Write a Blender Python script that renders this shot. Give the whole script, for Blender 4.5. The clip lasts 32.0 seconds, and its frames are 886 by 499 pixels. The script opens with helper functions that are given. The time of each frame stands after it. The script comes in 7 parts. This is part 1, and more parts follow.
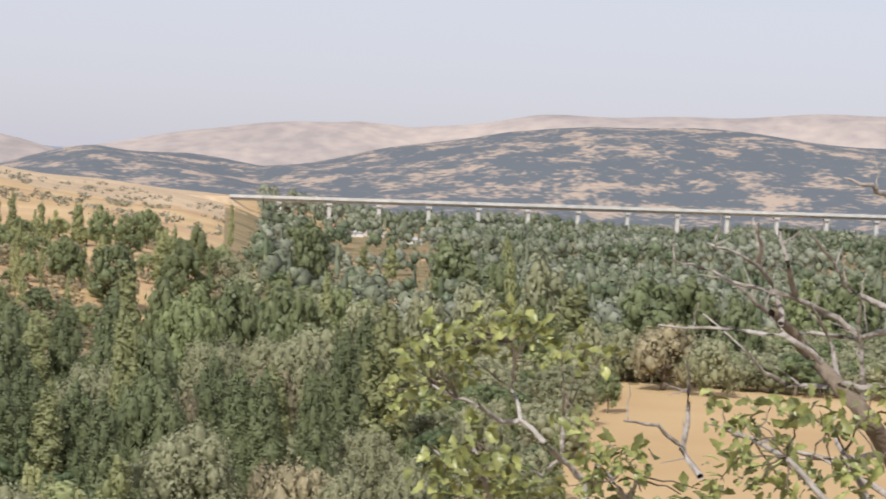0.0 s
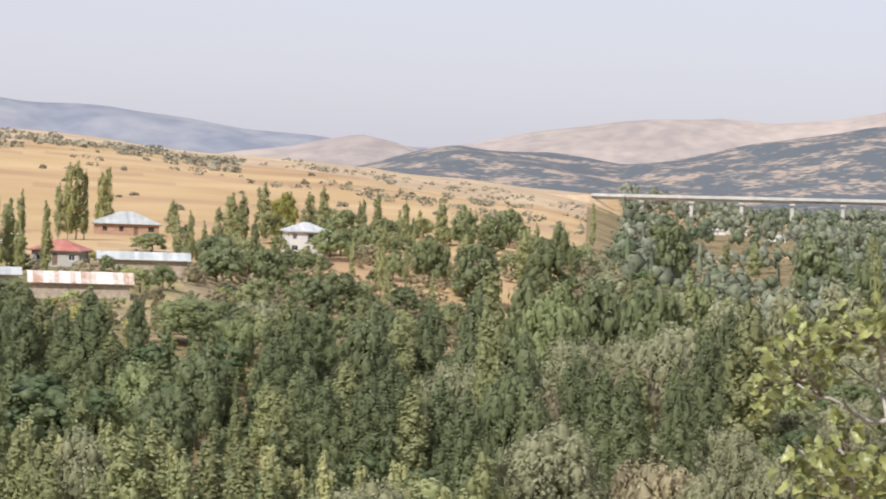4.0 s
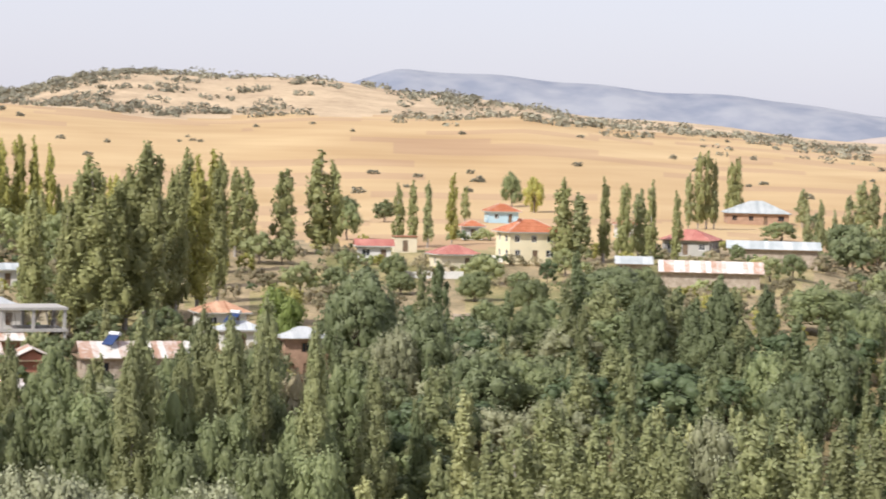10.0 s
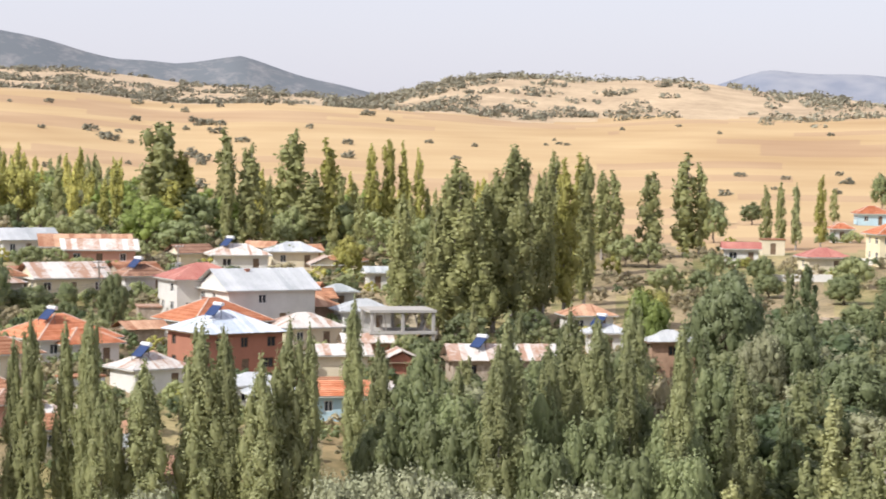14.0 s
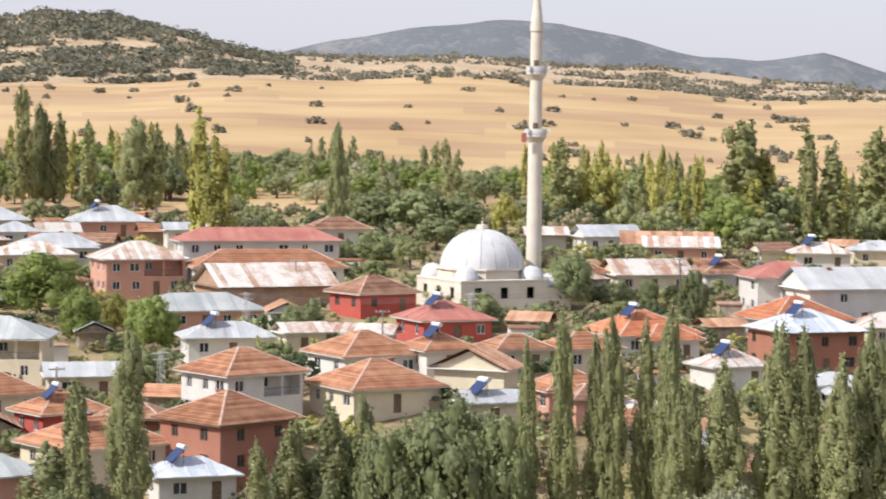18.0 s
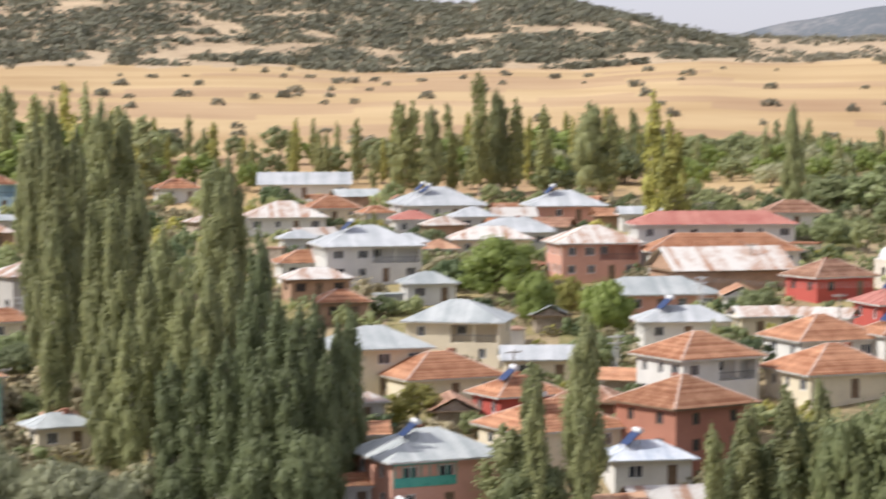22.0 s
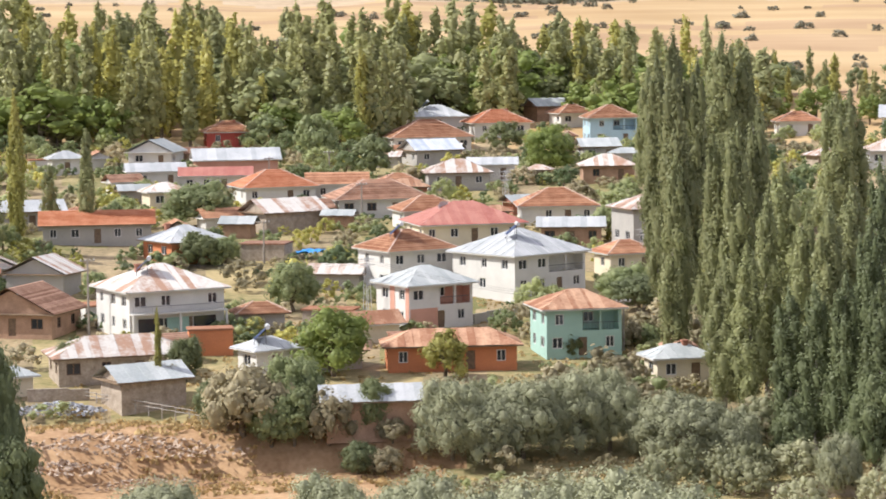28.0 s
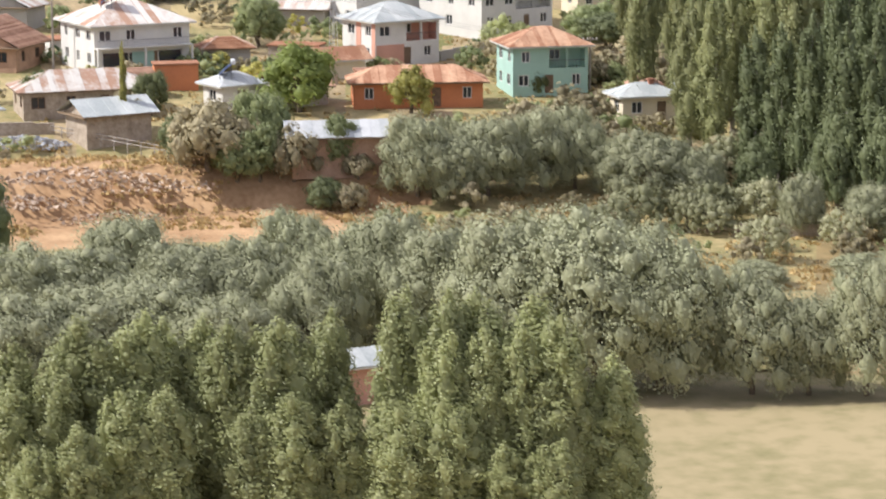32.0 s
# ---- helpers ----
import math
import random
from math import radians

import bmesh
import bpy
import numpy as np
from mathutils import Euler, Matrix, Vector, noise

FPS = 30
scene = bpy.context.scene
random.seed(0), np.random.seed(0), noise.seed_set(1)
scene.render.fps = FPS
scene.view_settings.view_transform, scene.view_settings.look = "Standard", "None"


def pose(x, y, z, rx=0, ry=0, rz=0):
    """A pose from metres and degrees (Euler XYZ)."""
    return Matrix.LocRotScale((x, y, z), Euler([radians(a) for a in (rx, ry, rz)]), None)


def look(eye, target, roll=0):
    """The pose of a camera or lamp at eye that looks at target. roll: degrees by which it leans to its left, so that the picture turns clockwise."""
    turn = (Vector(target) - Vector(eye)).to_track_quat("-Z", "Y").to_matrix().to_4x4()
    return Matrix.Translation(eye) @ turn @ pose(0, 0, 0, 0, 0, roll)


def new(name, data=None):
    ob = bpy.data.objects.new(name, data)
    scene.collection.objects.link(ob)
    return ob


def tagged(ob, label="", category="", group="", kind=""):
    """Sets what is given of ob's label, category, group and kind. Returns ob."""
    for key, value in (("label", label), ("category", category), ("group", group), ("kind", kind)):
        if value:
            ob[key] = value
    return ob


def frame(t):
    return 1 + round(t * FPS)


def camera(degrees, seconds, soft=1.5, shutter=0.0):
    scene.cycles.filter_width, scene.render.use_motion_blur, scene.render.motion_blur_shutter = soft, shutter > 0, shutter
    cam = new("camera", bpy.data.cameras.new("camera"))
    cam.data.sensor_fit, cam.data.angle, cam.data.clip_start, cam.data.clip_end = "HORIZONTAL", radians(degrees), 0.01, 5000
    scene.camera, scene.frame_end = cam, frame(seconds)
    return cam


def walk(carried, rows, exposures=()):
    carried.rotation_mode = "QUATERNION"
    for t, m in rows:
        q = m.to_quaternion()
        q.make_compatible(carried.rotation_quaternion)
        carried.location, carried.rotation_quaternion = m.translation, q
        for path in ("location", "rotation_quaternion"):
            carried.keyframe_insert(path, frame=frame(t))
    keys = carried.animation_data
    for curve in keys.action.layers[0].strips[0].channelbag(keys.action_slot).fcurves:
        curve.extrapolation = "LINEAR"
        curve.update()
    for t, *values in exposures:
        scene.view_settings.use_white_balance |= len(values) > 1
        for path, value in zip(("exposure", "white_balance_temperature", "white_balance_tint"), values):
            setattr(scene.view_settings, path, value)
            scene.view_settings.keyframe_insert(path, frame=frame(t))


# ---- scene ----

# camera: turned by hand on a hilltop, the arm swings it a little
LENS = 20.3
EYE_Z = 36.0
ARM = 0.0
cam = camera(LENS, 32.0, soft=1.8, shutter=0.5)
TURNS = (
    # seconds, yaw, pitch, roll
    (0, 0.000, -1.524, -2.674),
    (0.5, 1.277, -1.519, -2.667),
    (1, 2.527, -1.557, -2.582),
    (1.5, 3.722, -1.316, -2.419),
    (2, 4.867, -1.324, -2.365),
    (2.5, 5.643, -1.484, -2.224),
    (3, 6.477, -1.679, -2.253),
    (3.5, 7.373, -1.777, -2.178),
    (5.5, 11.485, -2.350, -2.019),
    (6, 12.359, -2.399, -2.010),
    (6.5, 13.100, -2.477, -1.916),
    (7, 14.275, -2.508, -1.744),
    (7.5, 15.519, -2.667, -1.728),
    (8, 17.197, -2.664, -1.485),
    (8.5, 18.816, -2.545, -1.288),
    (9, 20.164, -2.449, -1.133),
    (9.5, 21.449, -2.468, -1.143),
    (10, 22.855, -2.582, -1.334),
    (10.5, 23.959, -2.519, -1.374),
    (11, 25.026, -2.391, -1.255),
    (11.5, 26.449, -2.573, -1.109),
    (12, 27.782, -2.759, -0.913),
    (12.5, 28.896, -2.853, -1.018),
    (13, 29.798, -2.661, -1.061),
    (13.5, 30.508, -2.582, -1.010),
    (15.5, 35.759, -3.109, -0.536),
    (16, 38.007, -3.057, -0.662),
    (16.5, 39.679, -3.037, -0.628),
    (17, 41.453, -2.996, -0.382),
    (17.5, 43.187, -3.020, -0.580),
    (18, 44.711, -2.907, -0.692),
    (18.5, 45.536, -2.540, -0.877),
    (19, 46.065, -2.177, -0.933),
    (19.5, 46.575, -2.032, -0.821),
    (20, 47.835, -2.304, -0.669),
    (20.5, 48.932, -2.645, -0.976),
    (21, 50.053, -2.910, -0.728),
    (21.5, 51.678, -2.963, -0.267),
    (22, 55.184, -3.337, 0.087),
    (22.5, 57.854, -4.646, 0.033),
    (23, 59.921, -5.144, 0.136),
    (23.5, 61.047, -5.592, 0.127),
    (24, 62.407, -5.857, 0.090),
    (24.5, 62.946, -5.775, 0.055),
    (25, 64.076, -5.483, -0.029),
    (25.5, 65.365, -5.253, 0.039),
    (26, 66.184, -5.106, 0.146),
    (26.5, 66.923, -5.066, 0.368),
    (28.5, 69.882, -4.795, 0.530),
    (29, 70.053, -4.998, 0.316),
    (29.5, 70.514, -5.750, 0.337),
    (30, 70.494, -6.675, 0.240),
    (30.5, 70.681, -7.471, 0.313),
    (31, 69.826, -8.446, 0.260),
    (31.5, 69.335, -9.832, 0.382),
    (32, 68.717, -10.889, 0.111),
)


def stand(yaw, pitch, roll):
    a = radians(yaw)
    return pose(-ARM * math.sin(a), ARM * math.cos(a), EYE_Z, 90 + pitch, roll, yaw)


# the clip's own exposure drifts as bright sky leaves and enters the picture
STOPS = ((0, 0.22), (3, 0.25), (6, 0.45), (9, 0.48), (13, 0.50), (16, 0.52), (18, 0.42), (19, 0.25), (21, 0.30), (23, 0.45), (26, 0.57), (29, 0.62), (32, 0.61))
walk(cam, [(t, stand(a, b, c)) for t, a, b, c in TURNS], STOPS)

# ---- world and sun ----
SUN_AZ, SUN_EL = 160.0, 43.0
world = bpy.data.worlds.new("sky")
scene.world = world
world.use_nodes = True
wn = world.node_tree.nodes
sky = wn.new("ShaderNodeTexSky")
sky.sky_type, sky.sun_disc = "NISHITA", False
sky.sun_elevation, sky.sun_rotation = radians(SUN_EL), radians(-SUN_AZ)
sky.air_density, sky.dust_density, sky.ozone_density, sky.altitude = 1.0, 3.5, 1.6, 900
haze = wn.new("ShaderNodeMix")
haze.data_type = "RGBA"
haze.inputs[0].default_value = 0.72
haze.inputs[7].default_value = (5.38, 5.25, 6.05, 1)
world.node_tree.links.new(sky.outputs[0], haze.inputs[6])
world.node_tree.links.new(haze.outputs[2], wn["Background"].inputs[0])
wn["Background"].inputs[1].default_value = 0.115
sun = new("sun", bpy.data.lights.new("sun", "SUN"))
sun.data.energy, sun.data.angle, sun.data.color = 3.7, radians(0.55), (1.0, 0.965, 0.92)
sun.matrix_world = look((0, 0, 0), (math.sin(radians(SUN_AZ)) * math.cos(radians(SUN_EL)), -math.cos(radians(SUN_AZ)) * math.cos(radians(SUN_EL)), -math.sin(radians(SUN_EL))))


# ---- materials ----
def mat(name, dark, light, scale=1.0, fine=12.0, rough=0.85, bump=0.3, metal=0.0, island=0.0, spec=0.3, trans=0.0, mid=0.5, per_object=0.0, soft=0.17, tone=0.0, squash=None):
    """Two-scale noise between two colours, with relief; island and per_object vary the value from piece to piece."""
    m = bpy.data.materials.new(name)
    m.use_nodes = True
    n, l = m.node_tree.nodes, m.node_tree.links
    b = n["Principled BSDF"]
    tc = n.new("ShaderNodeTexCoord")
    big = n.new("ShaderNodeTexNoise"); big.inputs["Scale"].default_value = scale; big.inputs["Detail"].default_value = 4
    small = n.new("ShaderNodeTexNoise"); small.inputs["Scale"].default_value = fine; small.inputs["Detail"].default_value = 3
    mix = n.new("ShaderNodeMath"); mix.operation = "MULTIPLY_ADD"; mix.inputs[1].default_value = 0.6
    half = n.new("ShaderNodeMath"); half.operation = "MULTIPLY"; half.inputs[1].default_value = 0.4
    l.new(tc.outputs["Object"], big.inputs["Vector"]); l.new(tc.outputs["Object"], small.inputs["Vector"])
    if squash:
        mp = n.new("ShaderNodeMapping"); mp.inputs["Scale"].default_value = squash
        l.new(tc.outputs["Object"], mp.inputs["Vector"]); l.new(mp.outputs[0], small.inputs["Vector"])
    l.new(small.outputs[0], half.inputs[0]); l.new(big.outputs[0], mix.inputs[0]); l.new(half.outputs[0], mix.inputs[2])
    ramp = n.new("ShaderNodeValToRGB")
    ramp.color_ramp.elements[0].position, ramp.color_ramp.elements[1].position = mid - soft, mid + soft
    ramp.color_ramp.elements[0].color, ramp.color_ramp.elements[1].color = (*dark, 1), (*light, 1)
    fac = mix.outputs[0]
    if tone:
        at = n.new("ShaderNodeAttribute"); at.attribute_name = "tone"
        ad = n.new("ShaderNodeMath"); ad.operation = "MULTIPLY_ADD"; ad.inputs[1].default_value = tone
        sb = n.new("ShaderNodeMath"); sb.operation = "SUBTRACT"; sb.inputs[1].default_value = tone * 0.5
        l.new(at.outputs["Fac"], ad.inputs[0]); l.new(fac, ad.inputs[2]); l.new(ad.outputs[0], sb.inputs[0])
        fac = sb.outputs[0]
    l.new(fac, ramp.inputs[0])
    colour = ramp.outputs[0]
    for amount, source in ((island, "ShaderNodeNewGeometry"), (per_object, "ShaderNodeObjectInfo")):
        if amount:
            g = n.new(source)
            v = n.new("ShaderNodeMapRange"); v.inputs[3].default_value, v.inputs[4].default_value = 1 - amount, 1 + amount
            l.new(g.outputs["Random Per Island" if island and source.endswith("Geometry") else "Random"], v.inputs[0])
            h = n.new("ShaderNodeHueSaturation"); l.new(v.outputs[0], h.inputs["Value"]); l.new(colour, h.inputs["Color"])
            colour = h.outputs[0]
    l.new(colour, b.inputs["Base Color"])
    b.inputs["Roughness"].default_value, b.inputs["Metallic"].default_value = rough, metal
    b.inputs["Specular IOR Level"].default_value = spec
    if bump:
        bp = n.new("ShaderNodeBump"); bp.inputs["Strength"].default_value = bump; bp.inputs["Distance"].default_value = 0.05
        l.new(small.outputs[0], bp.inputs["Height"]); l.new(bp.outputs[0], b.inputs["Normal"])
    if trans:
        t = n.new("ShaderNodeBsdfTranslucent"); l.new(colour, t.inputs[0])
        mx = n.new("ShaderNodeMixShader"); mx.inputs[0].default_value = trans
        l.new(b.outputs[0], mx.inputs[1]); l.new(t.outputs[0], mx.inputs[2]); l.new(mx.outputs[0], n["Material Output"].inputs[0])
    return m


# most leaf greens are lifted and slightly blued to stand for air haze
LEAF_POPLAR = mat("poplar_leaf", (0.16, 0.19, 0.09), (0.47, 0.465, 0.225), 0.1, 2, 0.5, 0, island=0.1, trans=0.42, per_object=0.2, tone=0.6, soft=0.3)
# yellowish poplar green with the sun's lift put into the colour
LEAF_PALE = mat("sunlit_poplar_leaf", (0.20, 0.22, 0.09), (0.46, 0.45, 0.20), 0.1, 2, 0.5, 0, island=0.1, trans=0.42, per_object=0.15, tone=0.4, soft=0.28)
LEAF_FRESH = mat("fresh_green_leaf", (0.17, 0.23, 0.065), (0.38, 0.44, 0.13), 0.12, 3, 0.5, 0, island=0.12, trans=0.45, per_object=0.1, soft=0.28)
LEAF_YELLOW = mat("yellowing_leaf", (0.32, 0.315, 0.09), (0.56, 0.52, 0.17), 0.15, 3, 0.55, 0, island=0.25, trans=0.45, per_object=0.2, tone=0.3)
LEAF_WILLOW = mat("willow_leaf", (0.25, 0.265, 0.155), (0.445, 0.45, 0.29), 0.12, 3, 0.55, 0, island=0.05, trans=0.24, per_object=0.12, tone=0.5, soft=0.25)
LEAF_OLIVE = mat("olive_willow_leaf", (0.25, 0.26, 0.15), (0.49, 0.485, 0.305), 0.12, 3, 0.5, 0, island=0.12, trans=0.45, tone=0.5, soft=0.25)
LEAF_ASPEN = mat("young_poplar_leaf", (0.24, 0.27, 0.125), (0.55, 0.56, 0.285), 0.12, 3, 0.45, 0, island=0.16, trans=0.45, per_object=0.15, soft=0.25)
# dark green with the shade of dense crowns put into the colour
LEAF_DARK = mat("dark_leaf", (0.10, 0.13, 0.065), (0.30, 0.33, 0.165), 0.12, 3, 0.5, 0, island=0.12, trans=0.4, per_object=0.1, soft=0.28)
LEAF_BROAD = mat("broad_leaf", (0.125, 0.165, 0.08), (0.39, 0.415, 0.20), 0.12, 3, 0.5, 0, island=0.1, trans=0.45, per_object=0.3, tone=0.7, soft=0.28)
LEAF_DRY = mat("dry_scrub_leaf", (0.22, 0.195, 0.115), (0.45, 0.39, 0.25), 0.15, 3, 0.7, 0, island=0.2, trans=0.35, per_object=0.25, tone=0.5, soft=0.22)
LEAF_OAK = mat("oak_leaf", (0.085, 0.105, 0.03), (0.37, 0.38, 0.14), 14, 40, 0.35, 0, island=0.4, trans=0.15)
LEAF_SCRUB = mat("dark_scrub_leaf", (0.12, 0.125, 0.09), (0.23, 0.225, 0.16), 0.05, 3, 0.7, 0, island=0.25, trans=0.25, tone=0.2)
# bush green raised in the colour for haze over the far slopes
LEAF_JUNIPER = mat("juniper_leaf", (0.185, 0.18, 0.13), (0.33, 0.31, 0.23), 0.05, 3, 0.7, 0, island=0.25, trans=0.25, per_object=0.2, tone=0.2)
BARK = mat("bark", (0.1, 0.075, 0.05), (0.26, 0.21, 0.16), 2, 18, 0.9, 0.6)
BARK_PALE = mat("pale_bark", (0.22, 0.19, 0.16), (0.5, 0.46, 0.42), 4, 30, 0.85, 0.5)
STUBBLE = mat("wheat_stubble", (0.395, 0.26, 0.125), (0.54, 0.395, 0.215), 0.012, 1.0, 0.95, 0.05, squash=(0.006, 0.006, 0.55))
SCRUB_SOIL = mat("scrub_soil", (0.34, 0.25, 0.16), (0.56, 0.43, 0.28), 0.03, 0.2, 0.95, 0.2)
DIRT = mat("village_dirt", (0.17, 0.14, 0.075), (0.44, 0.335, 0.20), 0.08, 1.2, 0.95, 0.5, soft=0.14)
MEADOW = mat("dry_meadow", (0.15, 0.15, 0.055), (0.42, 0.33, 0.17), 0.05, 1.1, 0.95, 0.5, soft=0.13)
# these two hill colours include distance haze: darks lifted, browns paled
FOREST_HILL = mat("hazy_wooded_hill", (0.105, 0.12, 0.135), (0.37, 0.295, 0.235), 0.02, 0.1, 0.95, 0.0, mid=0.55, soft=0.05)
HILL_FAR = mat("hazy_brown_hill", (0.28, 0.25, 0.24), (0.43, 0.365, 0.325), 0.0035, 0.03, 0.95, 0.0, soft=0.12)
# the blue-grey of distant air is painted into the mountain colour
MOUNTAIN = mat("hazy_blue_mountain", (0.19, 0.21, 0.26), (0.29, 0.30, 0.33), 0.006, 0.02, 0.95, 0.0, soft=0.1)
SLOPE = mat("rocky_slope", (0.25, 0.2, 0.12), (0.45, 0.36, 0.22), 0.2, 2, 0.95, 0.5)
RED_EARTH = mat("red_earth", (0.28, 0.16, 0.08), (0.53, 0.35, 0.20), 0.2, 1.8, 0.95, 0.5)
STUBBLE_DARK = mat("ploughed_stubble", (0.35, 0.22, 0.12), (0.48, 0.335, 0.19), 0.012, 1.0, 0.95, 0.05, squash=(0.006, 0.006, 0.55))
FLAT = mat("mown_river_flat", (0.18, 0.17, 0.075), (0.35, 0.285, 0.165), 0.05, 0.6, 0.95, 0.3, mid=0.46, soft=0.12)
# brown soil, darkened in the colour for shade between the trees
UNDERWOOD = mat("shaded_wood_floor", (0.10, 0.09, 0.04), (0.36, 0.26, 0.13), 0.06, 0.5, 0.95, 0.3)
# scrub colour of the mountain, blued for the haze in front of it
MOUNTAIN_SCRUB = mat("hazy_scrubby_mountain", (0.135, 0.15, 0.165), (0.22, 0.22, 0.225), 0.02, 0.09, 0.95, 0.0, mid=0.57, soft=0.08)
CONCRETE = mat("concrete", (0.36, 0.36, 0.35), (0.56, 0.56, 0.54), 0.2, 4, 0.85, 0.2)


# ---- ground ----
# terrain
def knots(v, *pairs):
    return np.interp(v, [p[0] for p in pairs], [p[1] for p in pairs])


def ease(v, a, b):
    u = np.clip((v - a) / (b - a), 0, 1)
    return u * u * (3 - 2 * u)


def angle_height(el, r):
    return EYE_Z + r * np.tan(np.radians(el))


def land(az, r):
    """Height of the ground at az degrees to the left of north and r metres from the hilltop."""
    az, r = np.asarray(az, float), np.asarray(r, float)
    side = ease(az, 4, 17)
    rise = 4.5 * np.exp(-((az - 44) / 7) ** 2)
    low = knots(az, (58, 0), (66, -2.0), (80, -1.5))
    village = lambda base: base + rise * ease(r, 230, 290) + low
    z0 = 34.3 - 38.8 * ease(r, 2, 128) ** 0.72
    pts_r = [128, 225, 262, 305, 380, 460, 620]
    rings = [z0 * 0 - 5.5, z0 * 0 - 5.0, side * village(2) - 4 * (1 - side), side * village(4) - 4 * (1 - side),
             side * village(10) - 3 * (1 - side), side * village(15) - 2 * (1 - side)]
    e_field = knots(az, (0, -3.0), (4, -2.3), (8, -1.75), (14, -1.75), (27, -1.9), (36, -1.75), (49, -1.25), (60, -1.1), (80, -0.9))
    e_base = knots(az, (3, -1.6), (4.6, -1.1), (6.5, -0.85), (10, -0.35), (15, 0.05), (21, 0.5), (25, 0.42), (30, 0.36), (33, 0.55), (37, 0.6), (43, 1.0), (49, 1.04), (52, 0.82), (56, 0.8), (68, 0.9), (90, 0.9))
    e_top = knots(az, (3, -1.3), (4.6, -0.66), (6.5, -0.56), (8.3, -0.25), (10, 0.04), (13, 0.1), (15, 0.22), (17, 0.35), (18.8, 0.55), (21.3, 0.88), (23, 1.05), (25.2, 1.23), (27.6, 1.33),
                  (28.9, 1.42), (29.9, 1.4), (31.1, 1.19), (32.3, 0.9), (33.2, 0.78), (35, 0.85), (38, 1.25), (43, 1.5), (48.5, 1.48), (49.5, 1.65), (50.7, 2.04), (52, 2.24), (54, 2.34), (57, 2.42), (62, 2.6), (90, 2.4))
    r_base, r_top = 1250.0, knots(az, (20, 1600), (32, 1560), (36, 2000), (47, 2000), (50, 1700))
    z = np.where(r < 128, z0, 0.0)
    rs = [np.full_like(r, v) for v in pts_r[:-1]] + [np.full_like(r, 620.0), np.full_like(r, r_base), r_top + 0 * r, r_top * 1.35, np.full_like(r, 2700.0)]
    valley = -4.0 + 0 * r
    zs = rings + [angle_height(e_field, 620), angle_height(e_base, r_base), angle_height(e_top, r_top), 25 + 0 * r, 8 + 0 * r]
    far_side = ease(az, 0.5, 6.2)
    for i in (6, 7, 8, 9, 10):
        zs[i] = zs[i] * far_side + valley * (1 - far_side)
    e_wood = knots(az, (-18, 1.1), (-10, 1.33), (-5.8, 1.48), (-3.5, 1.46), (-1.4, 1.28), (1.2, 0.77), (2.6, 0.45), (4.2, 0.16), (6, 0.42), (7.2, 0.5), (8.1, 0.57), (8.8, 0.42), (10, 0.09), (11.5, -0.3), (14, -0.5))
    wooded = 3300 + 0 * r
    e_far = knots(az, (-20, 1.9), (-10, 1.98), (-5.3, 1.81), (-2.2, 1.64), (0.8, 1.23), (2, 1.38), (4.5, 1.14), (7.5, 0.69), (8.9, 0.42), (10.3, 0.5), (11.7, 0.6), (13.3, 0.82), (16, 1.12), (19.3, 1.3), (22.6, 1.47),
                  (23.9, 1.53), (25, 1.25), (27, 0.6), (31, 0.5), (33.2, 1.0), (34.5, 1.3), (36, 1.66), (37.5, 1.52), (38.8, 1.6), (40.7, 2.04), (42, 2.37), (43.6, 2.45), (45, 2.23), (47.2, 1.94), (49, 1.5), (52, 1.0), (100, 1.0))
    e_brown = knots(az, (8.2, 0.0), (8.9, 0.4), (9.6, 0.56), (10.3, 0.66), (11.2, 0.53), (12.5, 0.3), (14, 0.0))
    rs += [wooded, wooded * 0 + 3600, wooded * 0 + 3900, wooded * 0 + 4150, wooded * 0 + 4500, wooded * 0 + 4900]
    zs += [angle_height(e_wood, 3300) * ease(16 - az, 0, 4) + 20 * (1 - ease(16 - az, 0, 4)), 15 + 0 * r, angle_height(e_brown, 3900), 20 + 0 * r, angle_height(e_far, 4500), 60 + 0 * r]
    cut = ease(az, 68, 70.5) * (1 - ease(az, 80, 84))
    for i in range(len(rs) - 1):
        u = np.clip((r - rs[i]) / np.maximum(rs[i + 1] - rs[i], 1), 0, 1)
        s = u * u * (3 - 2 * u) * 0.6 + u * 0.4
        z = np.where((r >= rs[i]) & (r < rs[i + 1] + (1e9 if i == len(rs) - 2 else 0)), zs[i] + (zs[i + 1] - zs[i]) * s, z)
    step = -5.2 + 4.4 * ease(r, 231, 236)
    z = np.where((r > 205) & (r < 243), z * (1 - cut) + cut * np.where(r > 236, np.maximum(z, -0.9), step), z)
    x, y = -r * np.sin(np.radians(az)), r * np.cos(np.radians(az))
    k = np.clip(r / 2500, 0, 1)
    q = 9 + 75 * k
    roll = np.sin(x / q + 1.3 * np.sin(y / q * 0.7)) * np.sin(y / q * 1.1 + 0.9 * np.sin(x / q * 0.6 + 2)) + 0.5 * np.sin(x / q * 2.3 + y / q * 1.7)
    z = z + np.where(r > 132, 0.25 + 5 * k * k, 0) * roll * np.where(r > 2500, 0.7, 1)
    return z
# terrain end


GRID_A, GRID_R = np.arange(-16, 90.01, 0.1), np.arange(0, 2200, 2.0)
GRID_Z = land(*np.meshgrid(GRID_A, GRID_R, indexing="ij")).tolist()


